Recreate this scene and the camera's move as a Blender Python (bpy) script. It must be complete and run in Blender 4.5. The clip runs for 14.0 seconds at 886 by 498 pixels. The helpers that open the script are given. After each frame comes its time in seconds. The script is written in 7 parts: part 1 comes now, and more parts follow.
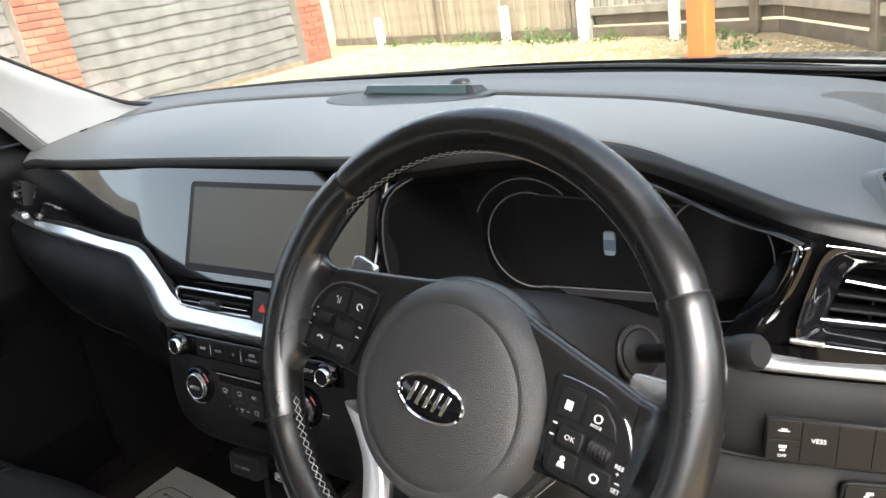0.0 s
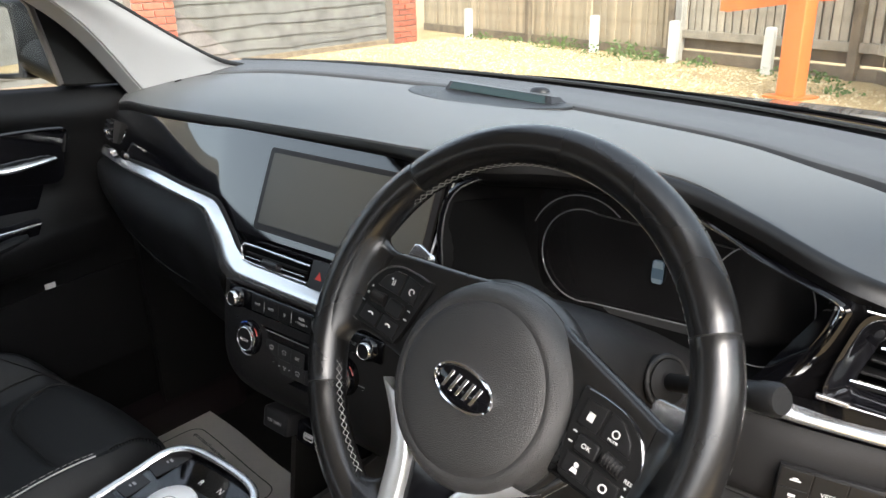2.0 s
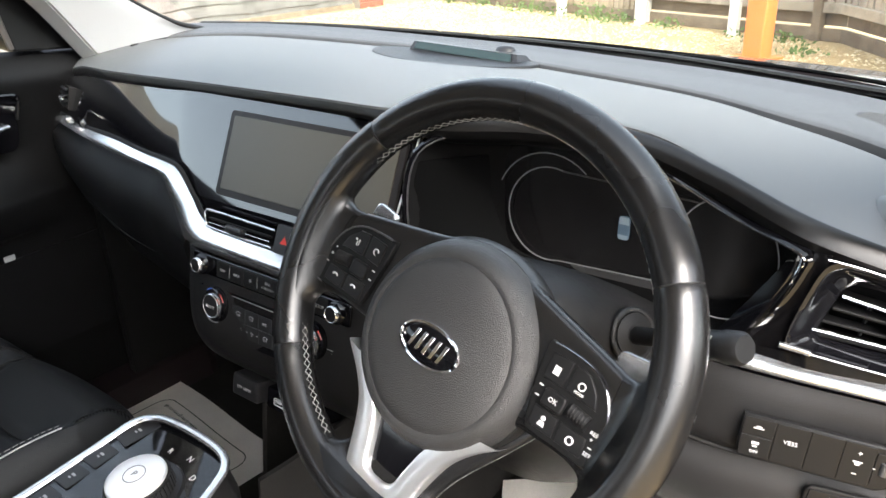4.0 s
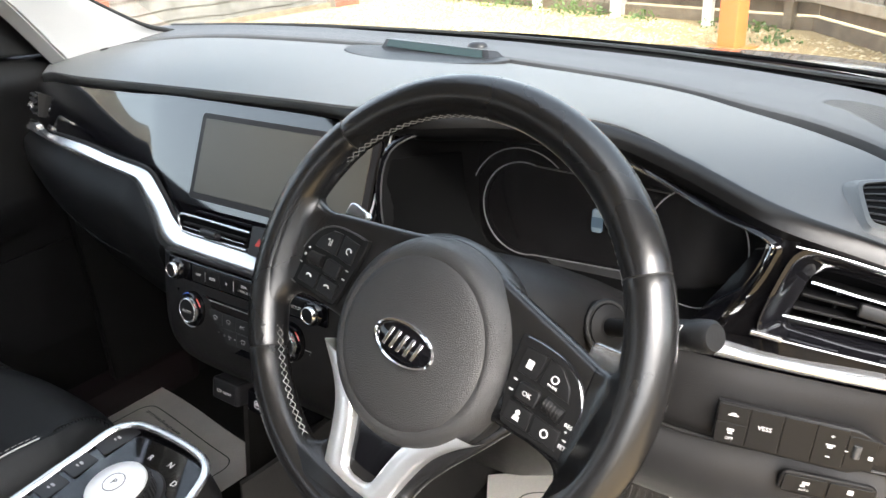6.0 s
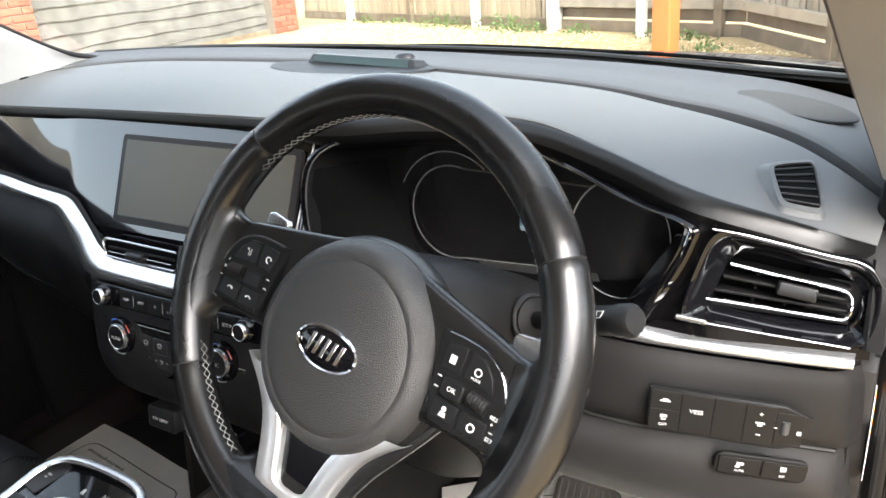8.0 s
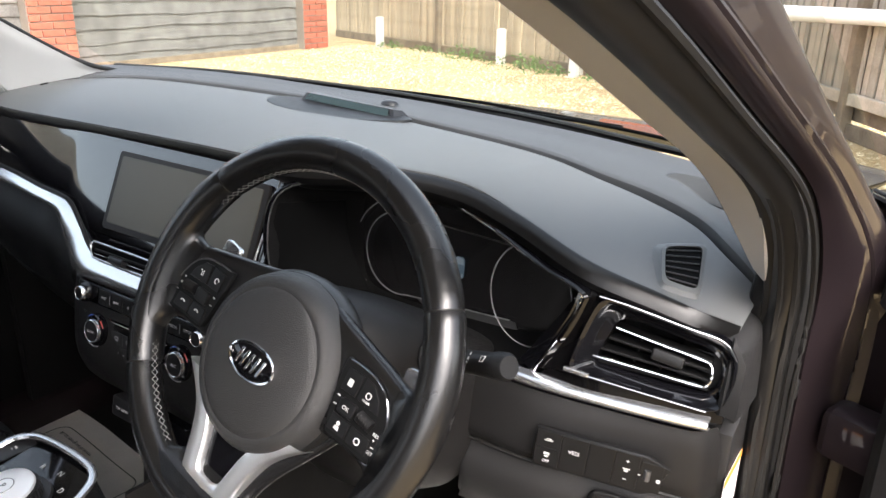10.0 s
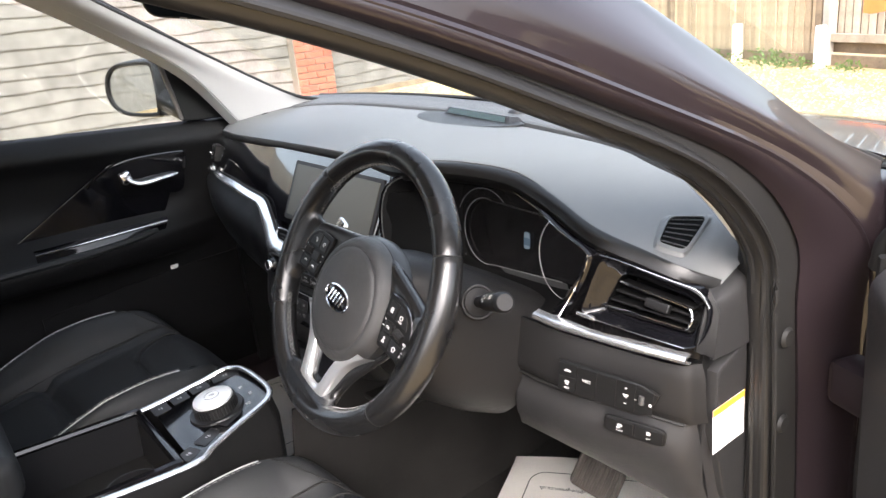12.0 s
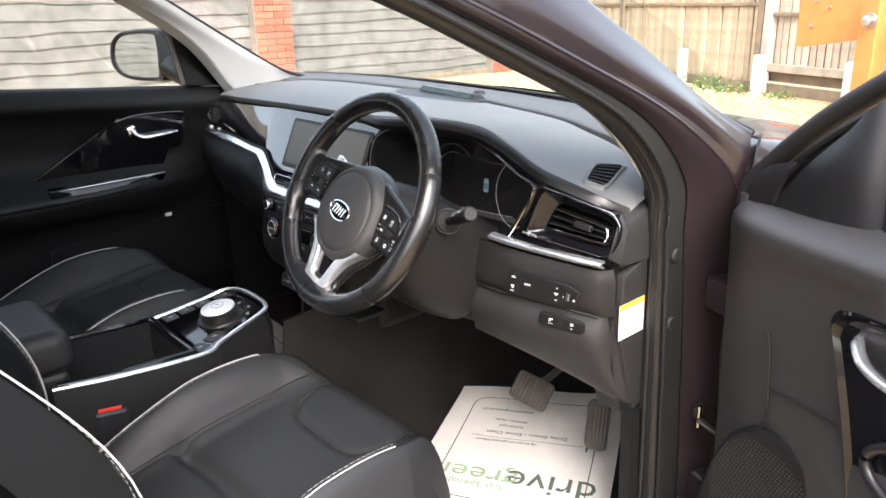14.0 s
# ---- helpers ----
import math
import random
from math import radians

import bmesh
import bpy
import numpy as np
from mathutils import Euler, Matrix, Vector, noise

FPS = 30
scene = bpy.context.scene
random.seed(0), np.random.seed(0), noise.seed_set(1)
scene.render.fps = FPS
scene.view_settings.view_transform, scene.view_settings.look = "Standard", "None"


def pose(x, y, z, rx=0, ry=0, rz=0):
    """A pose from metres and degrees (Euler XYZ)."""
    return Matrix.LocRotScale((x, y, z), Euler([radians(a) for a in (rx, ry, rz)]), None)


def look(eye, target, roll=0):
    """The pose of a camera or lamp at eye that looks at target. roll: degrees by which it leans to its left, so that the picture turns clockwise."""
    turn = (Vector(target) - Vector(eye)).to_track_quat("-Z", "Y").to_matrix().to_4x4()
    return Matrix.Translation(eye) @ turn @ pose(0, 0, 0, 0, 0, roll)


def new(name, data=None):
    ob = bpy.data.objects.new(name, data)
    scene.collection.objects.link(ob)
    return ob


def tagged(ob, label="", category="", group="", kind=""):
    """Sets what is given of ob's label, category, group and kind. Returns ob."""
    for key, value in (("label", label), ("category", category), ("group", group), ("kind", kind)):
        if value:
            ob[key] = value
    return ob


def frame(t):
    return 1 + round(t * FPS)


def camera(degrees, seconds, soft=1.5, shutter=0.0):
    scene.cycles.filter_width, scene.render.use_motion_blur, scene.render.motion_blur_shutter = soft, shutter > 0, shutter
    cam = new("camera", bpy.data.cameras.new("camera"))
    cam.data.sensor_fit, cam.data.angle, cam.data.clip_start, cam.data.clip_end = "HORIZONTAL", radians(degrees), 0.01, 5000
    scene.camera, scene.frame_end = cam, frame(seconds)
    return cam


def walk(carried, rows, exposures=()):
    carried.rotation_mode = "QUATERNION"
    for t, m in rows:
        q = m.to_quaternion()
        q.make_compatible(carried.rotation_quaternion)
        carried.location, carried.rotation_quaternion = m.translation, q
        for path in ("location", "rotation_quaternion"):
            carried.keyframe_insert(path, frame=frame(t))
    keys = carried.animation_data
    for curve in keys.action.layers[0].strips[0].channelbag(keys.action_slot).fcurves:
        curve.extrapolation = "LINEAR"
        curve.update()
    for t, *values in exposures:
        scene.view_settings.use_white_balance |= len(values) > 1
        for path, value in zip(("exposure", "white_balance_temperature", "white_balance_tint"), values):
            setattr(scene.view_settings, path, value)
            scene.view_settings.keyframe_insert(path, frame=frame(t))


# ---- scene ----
cam = camera(60.8, 14.0)
PATH = [
    (0, (0.655, -0.358, 1.236), (-0.459, 1.145, 0.529), -9.7),
    (0.5, (0.631, -0.386, 1.264), (-0.607, 1.069, 0.672), -6.2),
    (1, (0.639, -0.387, 1.269), (-0.629, 1.06, 0.725), -3.6),
    (1.5, (0.671, -0.386, 1.258), (-0.581, 1.028, 0.598), -2.1),
    (2, (0.673, -0.387, 1.254), (-0.546, 1.029, 0.542), -1.6),
    (2.5, (0.68, -0.378, 1.243), (-0.49, 1.053, 0.479), -2.3),
    (3, (0.675, -0.381, 1.244), (-0.468, 1.061, 0.458), -1.8),
    (5.5, (0.677, -0.378, 1.243), (-0.465, 1.052, 0.435), -2.5),
    (6, (0.683, -0.375, 1.244), (-0.424, 1.084, 0.441), -3.1),
    (6.5, (0.699, -0.36, 1.231), (-0.321, 1.162, 0.429), -4.3),
    (7, (0.7, -0.363, 1.237), (-0.246, 1.198, 0.418), -3.8),
    (7.5, (0.697, -0.37, 1.246), (-0.353, 1.161, 0.503), -6.4),
    (8, (0.706, -0.362, 1.225), (-0.312, 1.182, 0.464), -5.0),
    (8.5, (0.757, -0.381, 1.24), (-0.189, 1.185, 0.432), 0.1),
    (11, (0.928, -0.402, 1.283), (-0.391, 1.014, 0.779), -0.5),
    (11.5, (1.045, -0.409, 1.28), (-0.623, 0.581, 0.793), -7.0),
    (12, (1.162, -0.42, 1.306), (-0.36, 0.705, 0.662), -5.8),
    (12.5, (1.235, -0.48, 1.271), (-0.16, 0.789, 0.608), -2.2),
    (13, (1.373, -0.461, 1.286), (-0.072, 0.777, 0.668), -1.4),
    (13.5, (1.415, -0.491, 1.287), (-0.062, 0.702, 0.657), -2.6),
    (14, (1.377, -0.658, 1.279), (-0.059, 0.581, 0.647), -1.4),
]
EXPOSURES = [(0.0, 2.75, 6500, 10), (0.5, 2.55, 6500, 10), (1.0, 2.1, 6500, 10), (1.5, 2.05, 6500, 10), (2.0, 2.45, 6500, 10), (2.5, 2.8, 6500, 10), (3.0, 2.85, 6500, 10), (5.5, 3.0, 6500, 10), (8.0, 2.9, 6500, 10), (8.5, 2.9, 6500, 10), (11.0, 2.05, 6500, 14), (11.5, 2.2, 6500, 14), (12.0, 2.8, 6500, 14), (12.5, 2.8, 6500, 14), (13.0, 2.7, 6500, 14), (14.0, 2.7, 6500, 14)]
walk(cam, [(t, look(eye, target, roll)) for t, eye, target, roll in PATH], EXPOSURES)

# ---- light ----
world = bpy.data.worlds.new("sky")
scene.world = world
world.use_nodes = True
wn = world.node_tree
sky = wn.nodes.new("ShaderNodeTexSky")
sky.sky_type, sky.sun_disc = "NISHITA", False
sky.sun_elevation, sky.sun_rotation = radians(44), radians(122)
sky.air_density, sky.dust_density, sky.ozone_density = 1.0, 4.0, 1.0
wash = wn.nodes.new("ShaderNodeHueSaturation")
wash.inputs["Saturation"].default_value = 0.48
wn.links.new(sky.outputs[0], wash.inputs["Color"])
wn.links.new(wash.outputs[0], wn.nodes["Background"].inputs[0])
wn.nodes["Background"].inputs[1].default_value = 0.15
sun_data = bpy.data.lights.new("sun", "SUN")
sun_data.energy, sun_data.angle, sun_data.color = 0.55, radians(30), (1.0, 0.97, 0.93)
sun = new("sun", sun_data)
sun.matrix_world = look((0, 0, 20), (-20 * math.sin(radians(122)) * 1.036, -20 * math.cos(radians(122)) * 1.036, 0))


# ---- materials ----
def material(name, color, rough=0.5, metal=0.0, bump=0.0, grain=400.0, vary=0.15, coarse=6.0, coat=0.0, second=None, kind="noise", spec=0.5):
    """Principled surface with mottled colour at two scales and fine relief; sizes are per metre."""
    m = bpy.data.materials.new(name)
    m.use_nodes = True
    nt = m.node_tree
    b = nt.nodes["Principled BSDF"]
    co = nt.nodes.new("ShaderNodeTexCoord")
    big = nt.nodes.new("ShaderNodeTexNoise")
    big.inputs["Scale"].default_value, big.inputs["Detail"].default_value = coarse, 5
    fine = nt.nodes.new("ShaderNodeTexVoronoi" if kind == "cells" else "ShaderNodeTexNoise")
    fine.inputs["Scale"].default_value = grain
    for n in (big, fine):
        nt.links.new(co.outputs["Object"], n.inputs["Vector"])
    mix = nt.nodes.new("ShaderNodeMix")
    mix.data_type = "RGBA"
    dark = second or tuple(c * (1 - vary) for c in color)
    light = tuple(min(1, c * (1 + vary)) for c in color)
    mix.inputs["A"].default_value, mix.inputs["B"].default_value = (*dark, 1), (*light, 1)
    ad = nt.nodes.new("ShaderNodeMath")
    ad.operation = "MULTIPLY_ADD"
    nt.links.new(fine.outputs[0], ad.inputs[0])
    ad.inputs[1].default_value = 0.4
    nt.links.new(big.outputs[0], ad.inputs[2])
    ramp = nt.nodes.new("ShaderNodeMapRange")
    ramp.inputs[1].default_value, ramp.inputs[2].default_value = 0.4, 1.0
    nt.links.new(ad.outputs[0], ramp.inputs[0])
    nt.links.new(ramp.outputs[0], mix.inputs["Factor"])
    nt.links.new(mix.outputs["Result"], b.inputs["Base Color"])
    rr = nt.nodes.new("ShaderNodeMapRange")
    rr.inputs[3].default_value, rr.inputs[4].default_value = max(0.0, rough * 0.88), min(1.0, rough * 1.12)
    nt.links.new(big.outputs[0], rr.inputs[0])
    nt.links.new(rr.outputs[0], b.inputs["Roughness"])
    b.inputs["Metallic"].default_value = metal
    b.inputs["Specular IOR Level"].default_value = spec
    b.inputs["Coat Weight"].default_value = coat
    b.inputs["Coat Roughness"].default_value = 0.03
    if bump:
        bp = nt.nodes.new("ShaderNodeBump")
        bp.inputs["Strength"].default_value, bp.inputs["Distance"].default_value = bump, 0.001
        nt.links.new(fine.outputs[0], bp.inputs["Height"])
        nt.links.new(bp.outputs[0], b.inputs["Normal"])
    return m


def glass_material(name, tint=(0.93, 0.96, 0.95), gloss=0.06):
    m = bpy.data.materials.new(name)
    m.use_nodes = True
    nt = m.node_tree
    nt.nodes.clear()
    out, mix = nt.nodes.new("ShaderNodeOutputMaterial"), nt.nodes.new("ShaderNodeMixShader")
    clear, shine = nt.nodes.new("ShaderNodeBsdfTransparent"), nt.nodes.new("ShaderNodeBsdfGlossy")
    clear.inputs[0].default_value = (*tint, 1)
    shine.inputs["Roughness"].default_value = 0.02
    mix.inputs[0].default_value = gloss
    nt.links.new(clear.outputs[0], mix.inputs[1])
    nt.links.new(shine.outputs[0], mix.inputs[2])
    nt.links.new(mix.outputs[0], out.inputs[0])
    return m


def lamp_material(name, color, strength):
    m = bpy.data.materials.new(name)
    m.use_nodes = True
    b = m.node_tree.nodes["Principled BSDF"]
    b.inputs["Base Color"].default_value = (*color, 1)
    b.inputs["Emission Color"].default_value = (*color, 1)
    b.inputs["Emission Strength"].default_value = strength
    return m


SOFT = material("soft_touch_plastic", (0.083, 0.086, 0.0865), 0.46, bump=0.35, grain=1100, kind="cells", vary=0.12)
SHELFM = material("matt_shelf_plastic", (0.054, 0.056, 0.058), 0.55, bump=0.35, grain=1100, kind="cells", vary=0.12)
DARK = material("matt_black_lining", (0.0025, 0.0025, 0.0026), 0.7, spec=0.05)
HARD = material("grained_black_plastic", (0.0085, 0.0085, 0.0088), 0.42, bump=0.25, grain=1500, kind="cells", spec=0.25)
SMOOTH = material("smooth_black_plastic", (0.012, 0.012, 0.013), 0.36, spec=0.4)
GREYP = material("charcoal_knee_panel", (0.0185, 0.0181, 0.0184), 0.46, bump=0.28, grain=1500, kind="cells", spec=0.35)
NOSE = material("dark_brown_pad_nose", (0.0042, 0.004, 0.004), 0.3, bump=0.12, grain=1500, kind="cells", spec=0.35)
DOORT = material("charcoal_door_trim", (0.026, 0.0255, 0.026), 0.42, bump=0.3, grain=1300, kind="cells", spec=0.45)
SMOKED = material("smoked_chrome", (0.33, 0.33, 0.34), 0.14, metal=1.0, vary=0.05)
VANE = material("dull_black_vane", (0.006, 0.006, 0.0062), 0.5, spec=0.16)
GLOSS = material("gloss_black_surround", (0.0035, 0.0033, 0.0036), 0.09, vary=0.3, spec=0.18)
PIANO = material("piano_black", (0.004, 0.004, 0.005), 0.06, vary=0.3, spec=0.42)
ARMSIL = material("satin_silver_arm", (0.79, 0.795, 0.8), 0.3, metal=0.86, vary=0.03)
SILVER = material("satin_silver", (0.76, 0.765, 0.77), 0.26, metal=0.93, vary=0.03)
BRUSHED = material("brushed_pale_metal", (0.82, 0.82, 0.82), 0.42, metal=0.6, vary=0.05, grain=1500)
CHROME = material("chrome", (0.85, 0.86, 0.87), 0.1, metal=1.0, vary=0.03)
LEATHER = material("black_leather", (0.0165, 0.0175, 0.0185), 0.46, bump=0.3, grain=800, kind="cells", spec=0.2)
RIML = material("polished_rim_leather", (0.0078, 0.0077, 0.0079), 0.27, bump=0.05, grain=1500, kind="cells", vary=0.15, coarse=9, spec=0.62)
SPOKE = material("charcoal_spoke_vinyl", (0.012, 0.0119, 0.0121), 0.33, bump=0.12, grain=1000, kind="cells")
SEALG = material("grey_sheened_rubber", (0.0095, 0.0092, 0.009), 0.42, vary=0.2)
KEYG = material("slate_key_plastic", (0.019, 0.0195, 0.0205), 0.42, spec=0.35)
# door trim again, its colour lowered for the shade on the passenger's side
PDOOR = material("shaded_passenger_door_trim", (0.0065, 0.0065, 0.0068), 0.45, bump=0.25, grain=1500, kind="cells", spec=0.16)
KEYM = material("black_key_plastic", (0.006, 0.006, 0.0063), 0.42, spec=0.3)
AIRBAG = material("airbag_cover_vinyl", (0.029, 0.0287, 0.0289), 0.40, bump=0.5, grain=1150, kind="cells")
THREAD = material("pale_thread", (0.26, 0.255, 0.245), 0.7, vary=0.3, grain=2000)
PIPING = material("white_piping", (0.38, 0.38, 0.37), 0.5)
FASCIA = material("polished_black_fascia", (0.004, 0.004, 0.005), 0.05, coat=1.0, vary=0.3, spec=0.6)
# the sky's olive reflection on the dark glass is put into the base colour
SCREEN = material("unlit_display_olive_sheen", (0.058, 0.053, 0.04), 0.34, vary=0.05, spec=0.45)
BEZEL = material("display_border", (0.012, 0.01, 0.01), 0.4, spec=0.25)
HOODM = material("black_hood_lining", (0.0055, 0.0053, 0.0054), 0.6, spec=0.12)
SHROUDM = material("black_column_shroud", (0.0112, 0.0108, 0.0109), 0.45, bump=0.25, grain=1500, kind="cells", spec=0.25)
DIALF = material("cluster_display", (0.0115, 0.0109, 0.0112), 0.16, vary=0.3)
LINE = material("grey_print", (0.05, 0.05, 0.05), 0.4)
LINE2 = material("grey_display_ring", (0.24, 0.24, 0.24), 0.4)
WHITE = material("white_print", (0.5, 0.5, 0.49), 0.5, vary=0.05)
GREYPRINT = material("pale_grey_print", (0.35, 0.35, 0.35), 0.5, vary=0.05)
RED = material("red_plastic", (0.55, 0.03, 0.02), 0.4)
ORANGEL = material("orange_label_ink", (0.85, 0.3, 0.03), 0.6)
LABEL = material("white_label_paper", (0.78, 0.77, 0.74), 0.6, vary=0.05)
LCD = lamp_material("lit_pictogram", (0.07, 0.11, 0.15), 0.02)
LCDW = lamp_material("lit_pictogram_pale", (0.2, 0.25, 0.28), 0.03)
TEAL = material("teal_head_up_film", (0.012, 0.024, 0.023), 0.25)
PAINT = material("aubergine_metallic_paint", (0.014, 0.0098, 0.0112), 0.42, metal=0.0, spec=0.15, coat=0.6, vary=0.2, grain=3000)
RUBBER = material("black_rubber_seal", (0.011, 0.0105, 0.01), 0.6, vary=0.2, spec=0.3)
BEIGE = material("pale_grey_pillar_trim", (0.42, 0.42, 0.415), 0.7, bump=0.2, grain=900, vary=0.06)
TAUPE = material("taupe_pillar_edge", (0.11, 0.1, 0.094), 0.65, bump=0.15)
HEADLINER = material("grey_headliner_cloth", (0.34, 0.33, 0.315), 0.9, bump=0.4, grain=900)
CARPET = material("black_carpet", (0.0135, 0.0128, 0.0122), 0.95, bump=0.9, grain=700, vary=0.45, spec=0.08)
PAPER = material("paper_floor_mat", (0.84, 0.81, 0.76), 0.8, vary=0.12, coarse=9, grain=300)
INK = material("dark_green_ink", (0.06, 0.075, 0.06), 0.8)
INKPALE = material("pale_green_ink", (0.25, 0.36, 0.2), 0.8)
PEDALR = material("worn_pedal_rubber", (0.05, 0.043, 0.036), 0.75, bump=0.5, grain=400, vary=0.4, coarse=30)
STEEL = material("bare_steel", (0.45, 0.43, 0.4), 0.35, metal=0.9, vary=0.2)
MIRROR = material("mirror_glass", (0.62, 0.64, 0.64), 0.02, metal=1.0, vary=0.0)
GLASS = glass_material("window_glass")
GRAVEL = material("ochre_gravel_bed", (0.42, 0.31, 0.16), 0.9, bump=1.0, grain=45, kind="cells", second=(0.26, 0.185, 0.085), coarse=1.2)
STONE = material("ochre_pebble", (0.55, 0.42, 0.22), 0.8, bump=0.3, grain=60, vary=0.3, coarse=30)
BRICK = material("red_brick", (0.33, 0.1, 0.06), 0.85, bump=0.6, grain=120, vary=0.25, coarse=12)
MORTAR = material("grey_mortar", (0.2, 0.17, 0.14), 0.95, bump=0.6, grain=150)
WALLBOARD = material("weathered_grey_board", (0.15, 0.144, 0.132), 0.85, bump=0.8, grain=60, vary=0.3, coarse=4, second=(0.084, 0.079, 0.071))
FENCED = material("dark_weathered_timber_and_gap_shade", (0.2, 0.155, 0.105), 0.85, bump=0.7, grain=60, vary=0.3, coarse=6, second=(0.11, 0.085, 0.058))
FENCEG = material("greyed_fence_timber", (0.41, 0.355, 0.275), 0.85, bump=0.7, grain=60, vary=0.25, coarse=7, second=(0.27, 0.235, 0.18))
FENCEW = material("pale_weathered_fence_timber", (0.41, 0.335, 0.232), 0.85, bump=0.7, grain=60, vary=0.25, coarse=7, second=(0.27, 0.215, 0.14))
CONCRETE = material("weathered_concrete", (0.36, 0.34, 0.3), 0.9, bump=0.7, grain=80, vary=0.25, coarse=6)
POSTW = material("white_painted_concrete", (0.52, 0.51, 0.47), 0.85, bump=0.5, grain=90, vary=0.15, coarse=12)
RUSTP = material("brown_steel_post", (0.2, 0.125, 0.085), 0.85, bump=0.5, grain=80, vary=0.35, coarse=9)
ORANGE = material("orange_barrier_paint", (0.74, 0.2, 0.055), 0.5, vary=0.12, coarse=9)
WEED = material("weed_leaf", (0.105, 0.165, 0.045), 0.6, vary=0.35, coarse=40)
SIGNW = material("white_sign", (0.75, 0.75, 0.72), 0.4)
SIGNB = material("blue_sign", (0.03, 0.12, 0.5), 0.4)
SIGNY = material("ochre_print", (0.5, 0.36, 0.12), 0.5)
BLUEK, REDK = material("blue_mark", (0.05, 0.15, 0.6), 0.3), material("red_mark", (0.5, 0.04, 0.03), 0.3)


# ---- building helpers ----
def V(*a):
    return Vector(a)


def thing(name, label, category, group="", kind="", at=(0, 0, 0)):
    ob = new(name)
    ob.location = at
    ob.empty_display_size = 0.05
    return tagged(ob, label, category, group, kind)


def mesh_of(bm, name, mat, smooth=True, angle=0.7):
    bmesh.ops.recalc_face_normals(bm, faces=bm.faces[:])
    for f in bm.faces:
        f.smooth = smooth
    if smooth:
        for e in bm.edges:
            if len(e.link_faces) == 2:
                bend = e.calc_face_angle(0)
                a, b = (f.calc_area() for f in e.link_faces)
                if bend > angle or (bend > 0.12 and max(a, b) > 6 * min(a, b)):
                    e.smooth = False
    me = bpy.data.meshes.new(name)
    bm.to_mesh(me)
    bm.free()
    me.materials.append(mat)
    return me


def part(name, bm, mat, parent=None, label="", smooth=True):
    """One mesh object, given in world places, under a thing or a part."""
    ob = new(name, mesh_of(bm, name, mat, smooth))
    if parent:
        ob.parent = parent
        base, p = Matrix(), parent
        while p:
            base, p = p.matrix_basis @ base, p.parent
        ob.matrix_parent_inverse = base.inverted()
    return tagged(ob, label)


def merge(*bms):
    out = bmesh.new()
    for b in bms:
        me = bpy.data.meshes.new("tmp")
        b.to_mesh(me)
        out.from_mesh(me)
        bpy.data.meshes.remove(me)
        b.free()
    return out


def basis(origin, x, y):
    x, y = Vector(x).normalized(), Vector(y)
    z = x.cross(y).normalized()
    y = z.cross(x)
    m = Matrix((x, y, z)).transposed().to_4x4()
    m.translation = origin
    return m


def curve(points, n, closed=False):
    """A smooth curve through the points, as n places evenly in parameter."""
    p = [Vector(q) for q in points]
    k = len(p)
    out = []
    for i in range(n):
        s = i / n * k if closed else i / (n - 1) * (k - 1)
        j = min(int(s), k - 1 if closed else k - 2)
        f = s - j
        if closed:
            a, b, c, d = (p[(j + o) % k] for o in (-1, 0, 1, 2))
        else:
            b, c = p[j], p[j + 1]
            a, d = (p[j - 1] if j else 2 * b - c), (p[j + 2] if j + 2 < k else 2 * c - b)
        out.append(0.5 * (2 * b + (c - a) * f + (2 * a - 5 * b + 4 * c - d) * f * f + (3 * b - a - 3 * c + d) * f ** 3))
    return out


def grid(rows, closed=False):
    bm = bmesh.new()
    vs = [[bm.verts.new(p) for p in r] for r in rows]
    for a, b in zip(vs, vs[1:]):
        n = len(a)
        for i in range(n if closed else n - 1):
            bm.faces.new((a[i], a[(i + 1) % n], b[(i + 1) % n], b[i]))
    return bm


def patch(rows, nu, nv, thick=0.004):
    """A smooth surface through rows of places, made solid."""
    across = [curve(r, nu) for r in rows]
    cols = [curve([r[i] for r in across], nv) for i in range(nu)]
    bm = grid(cols)
    bmesh.ops.recalc_face_normals(bm, faces=bm.faces[:])
    bmesh.ops.solidify(bm, geom=bm.faces[:] + bm.edges[:] + bm.verts[:], thickness=thick)
    return bm


def strip(a, b, n, thick=0.004):
    return patch([a, [(Vector(p) + Vector(q)) / 2 for p, q in zip(a, b)], b], n, 5, thick)


def tube(path, r, seg=10, closed=False, flat=1.0, up=(0, 0, 1), ends=None):
    """A tube along places; r may be a number or one for each place; flat squashes it along its own normal."""
    p = [Vector(q) for q in path]
    n = len(p)
    rings = []
    for i, q in enumerate(p):
        d = (p[(i + 1) % n] - p[i - 1]) if closed else (p[min(i + 1, n - 1)] - p[max(i - 1, 0)])
        d.normalize()
        s = d.cross(Vector(up))
        if s.length < 1e-4:
            s = d.cross(Vector((1, 0, 0)))
        s.normalize()
        t = s.cross(d)
        rr = r[i] if isinstance(r, (list, tuple)) else r
        rings.append([q + rr * (math.cos(a) * s + flat * math.sin(a) * t) for a in (2 * math.pi * k / seg for k in range(seg))])
    if closed:
        rings.append(rings[0])
        bm = grid(rings, True)
        bmesh.ops.remove_doubles(bm, verts=bm.verts[:], dist=1e-6)
        return bm
    bm = bmesh.new()
    vs = [[bm.verts.new(v) for v in ring] for ring in rings]
    for a, b in zip(vs, vs[1:]):
        for k in range(seg):
            bm.faces.new((a[k], a[(k + 1) % seg], b[(k + 1) % seg], b[k]))
    bm.faces.new(vs[0])
    bm.faces.new(vs[-1])
    return bm


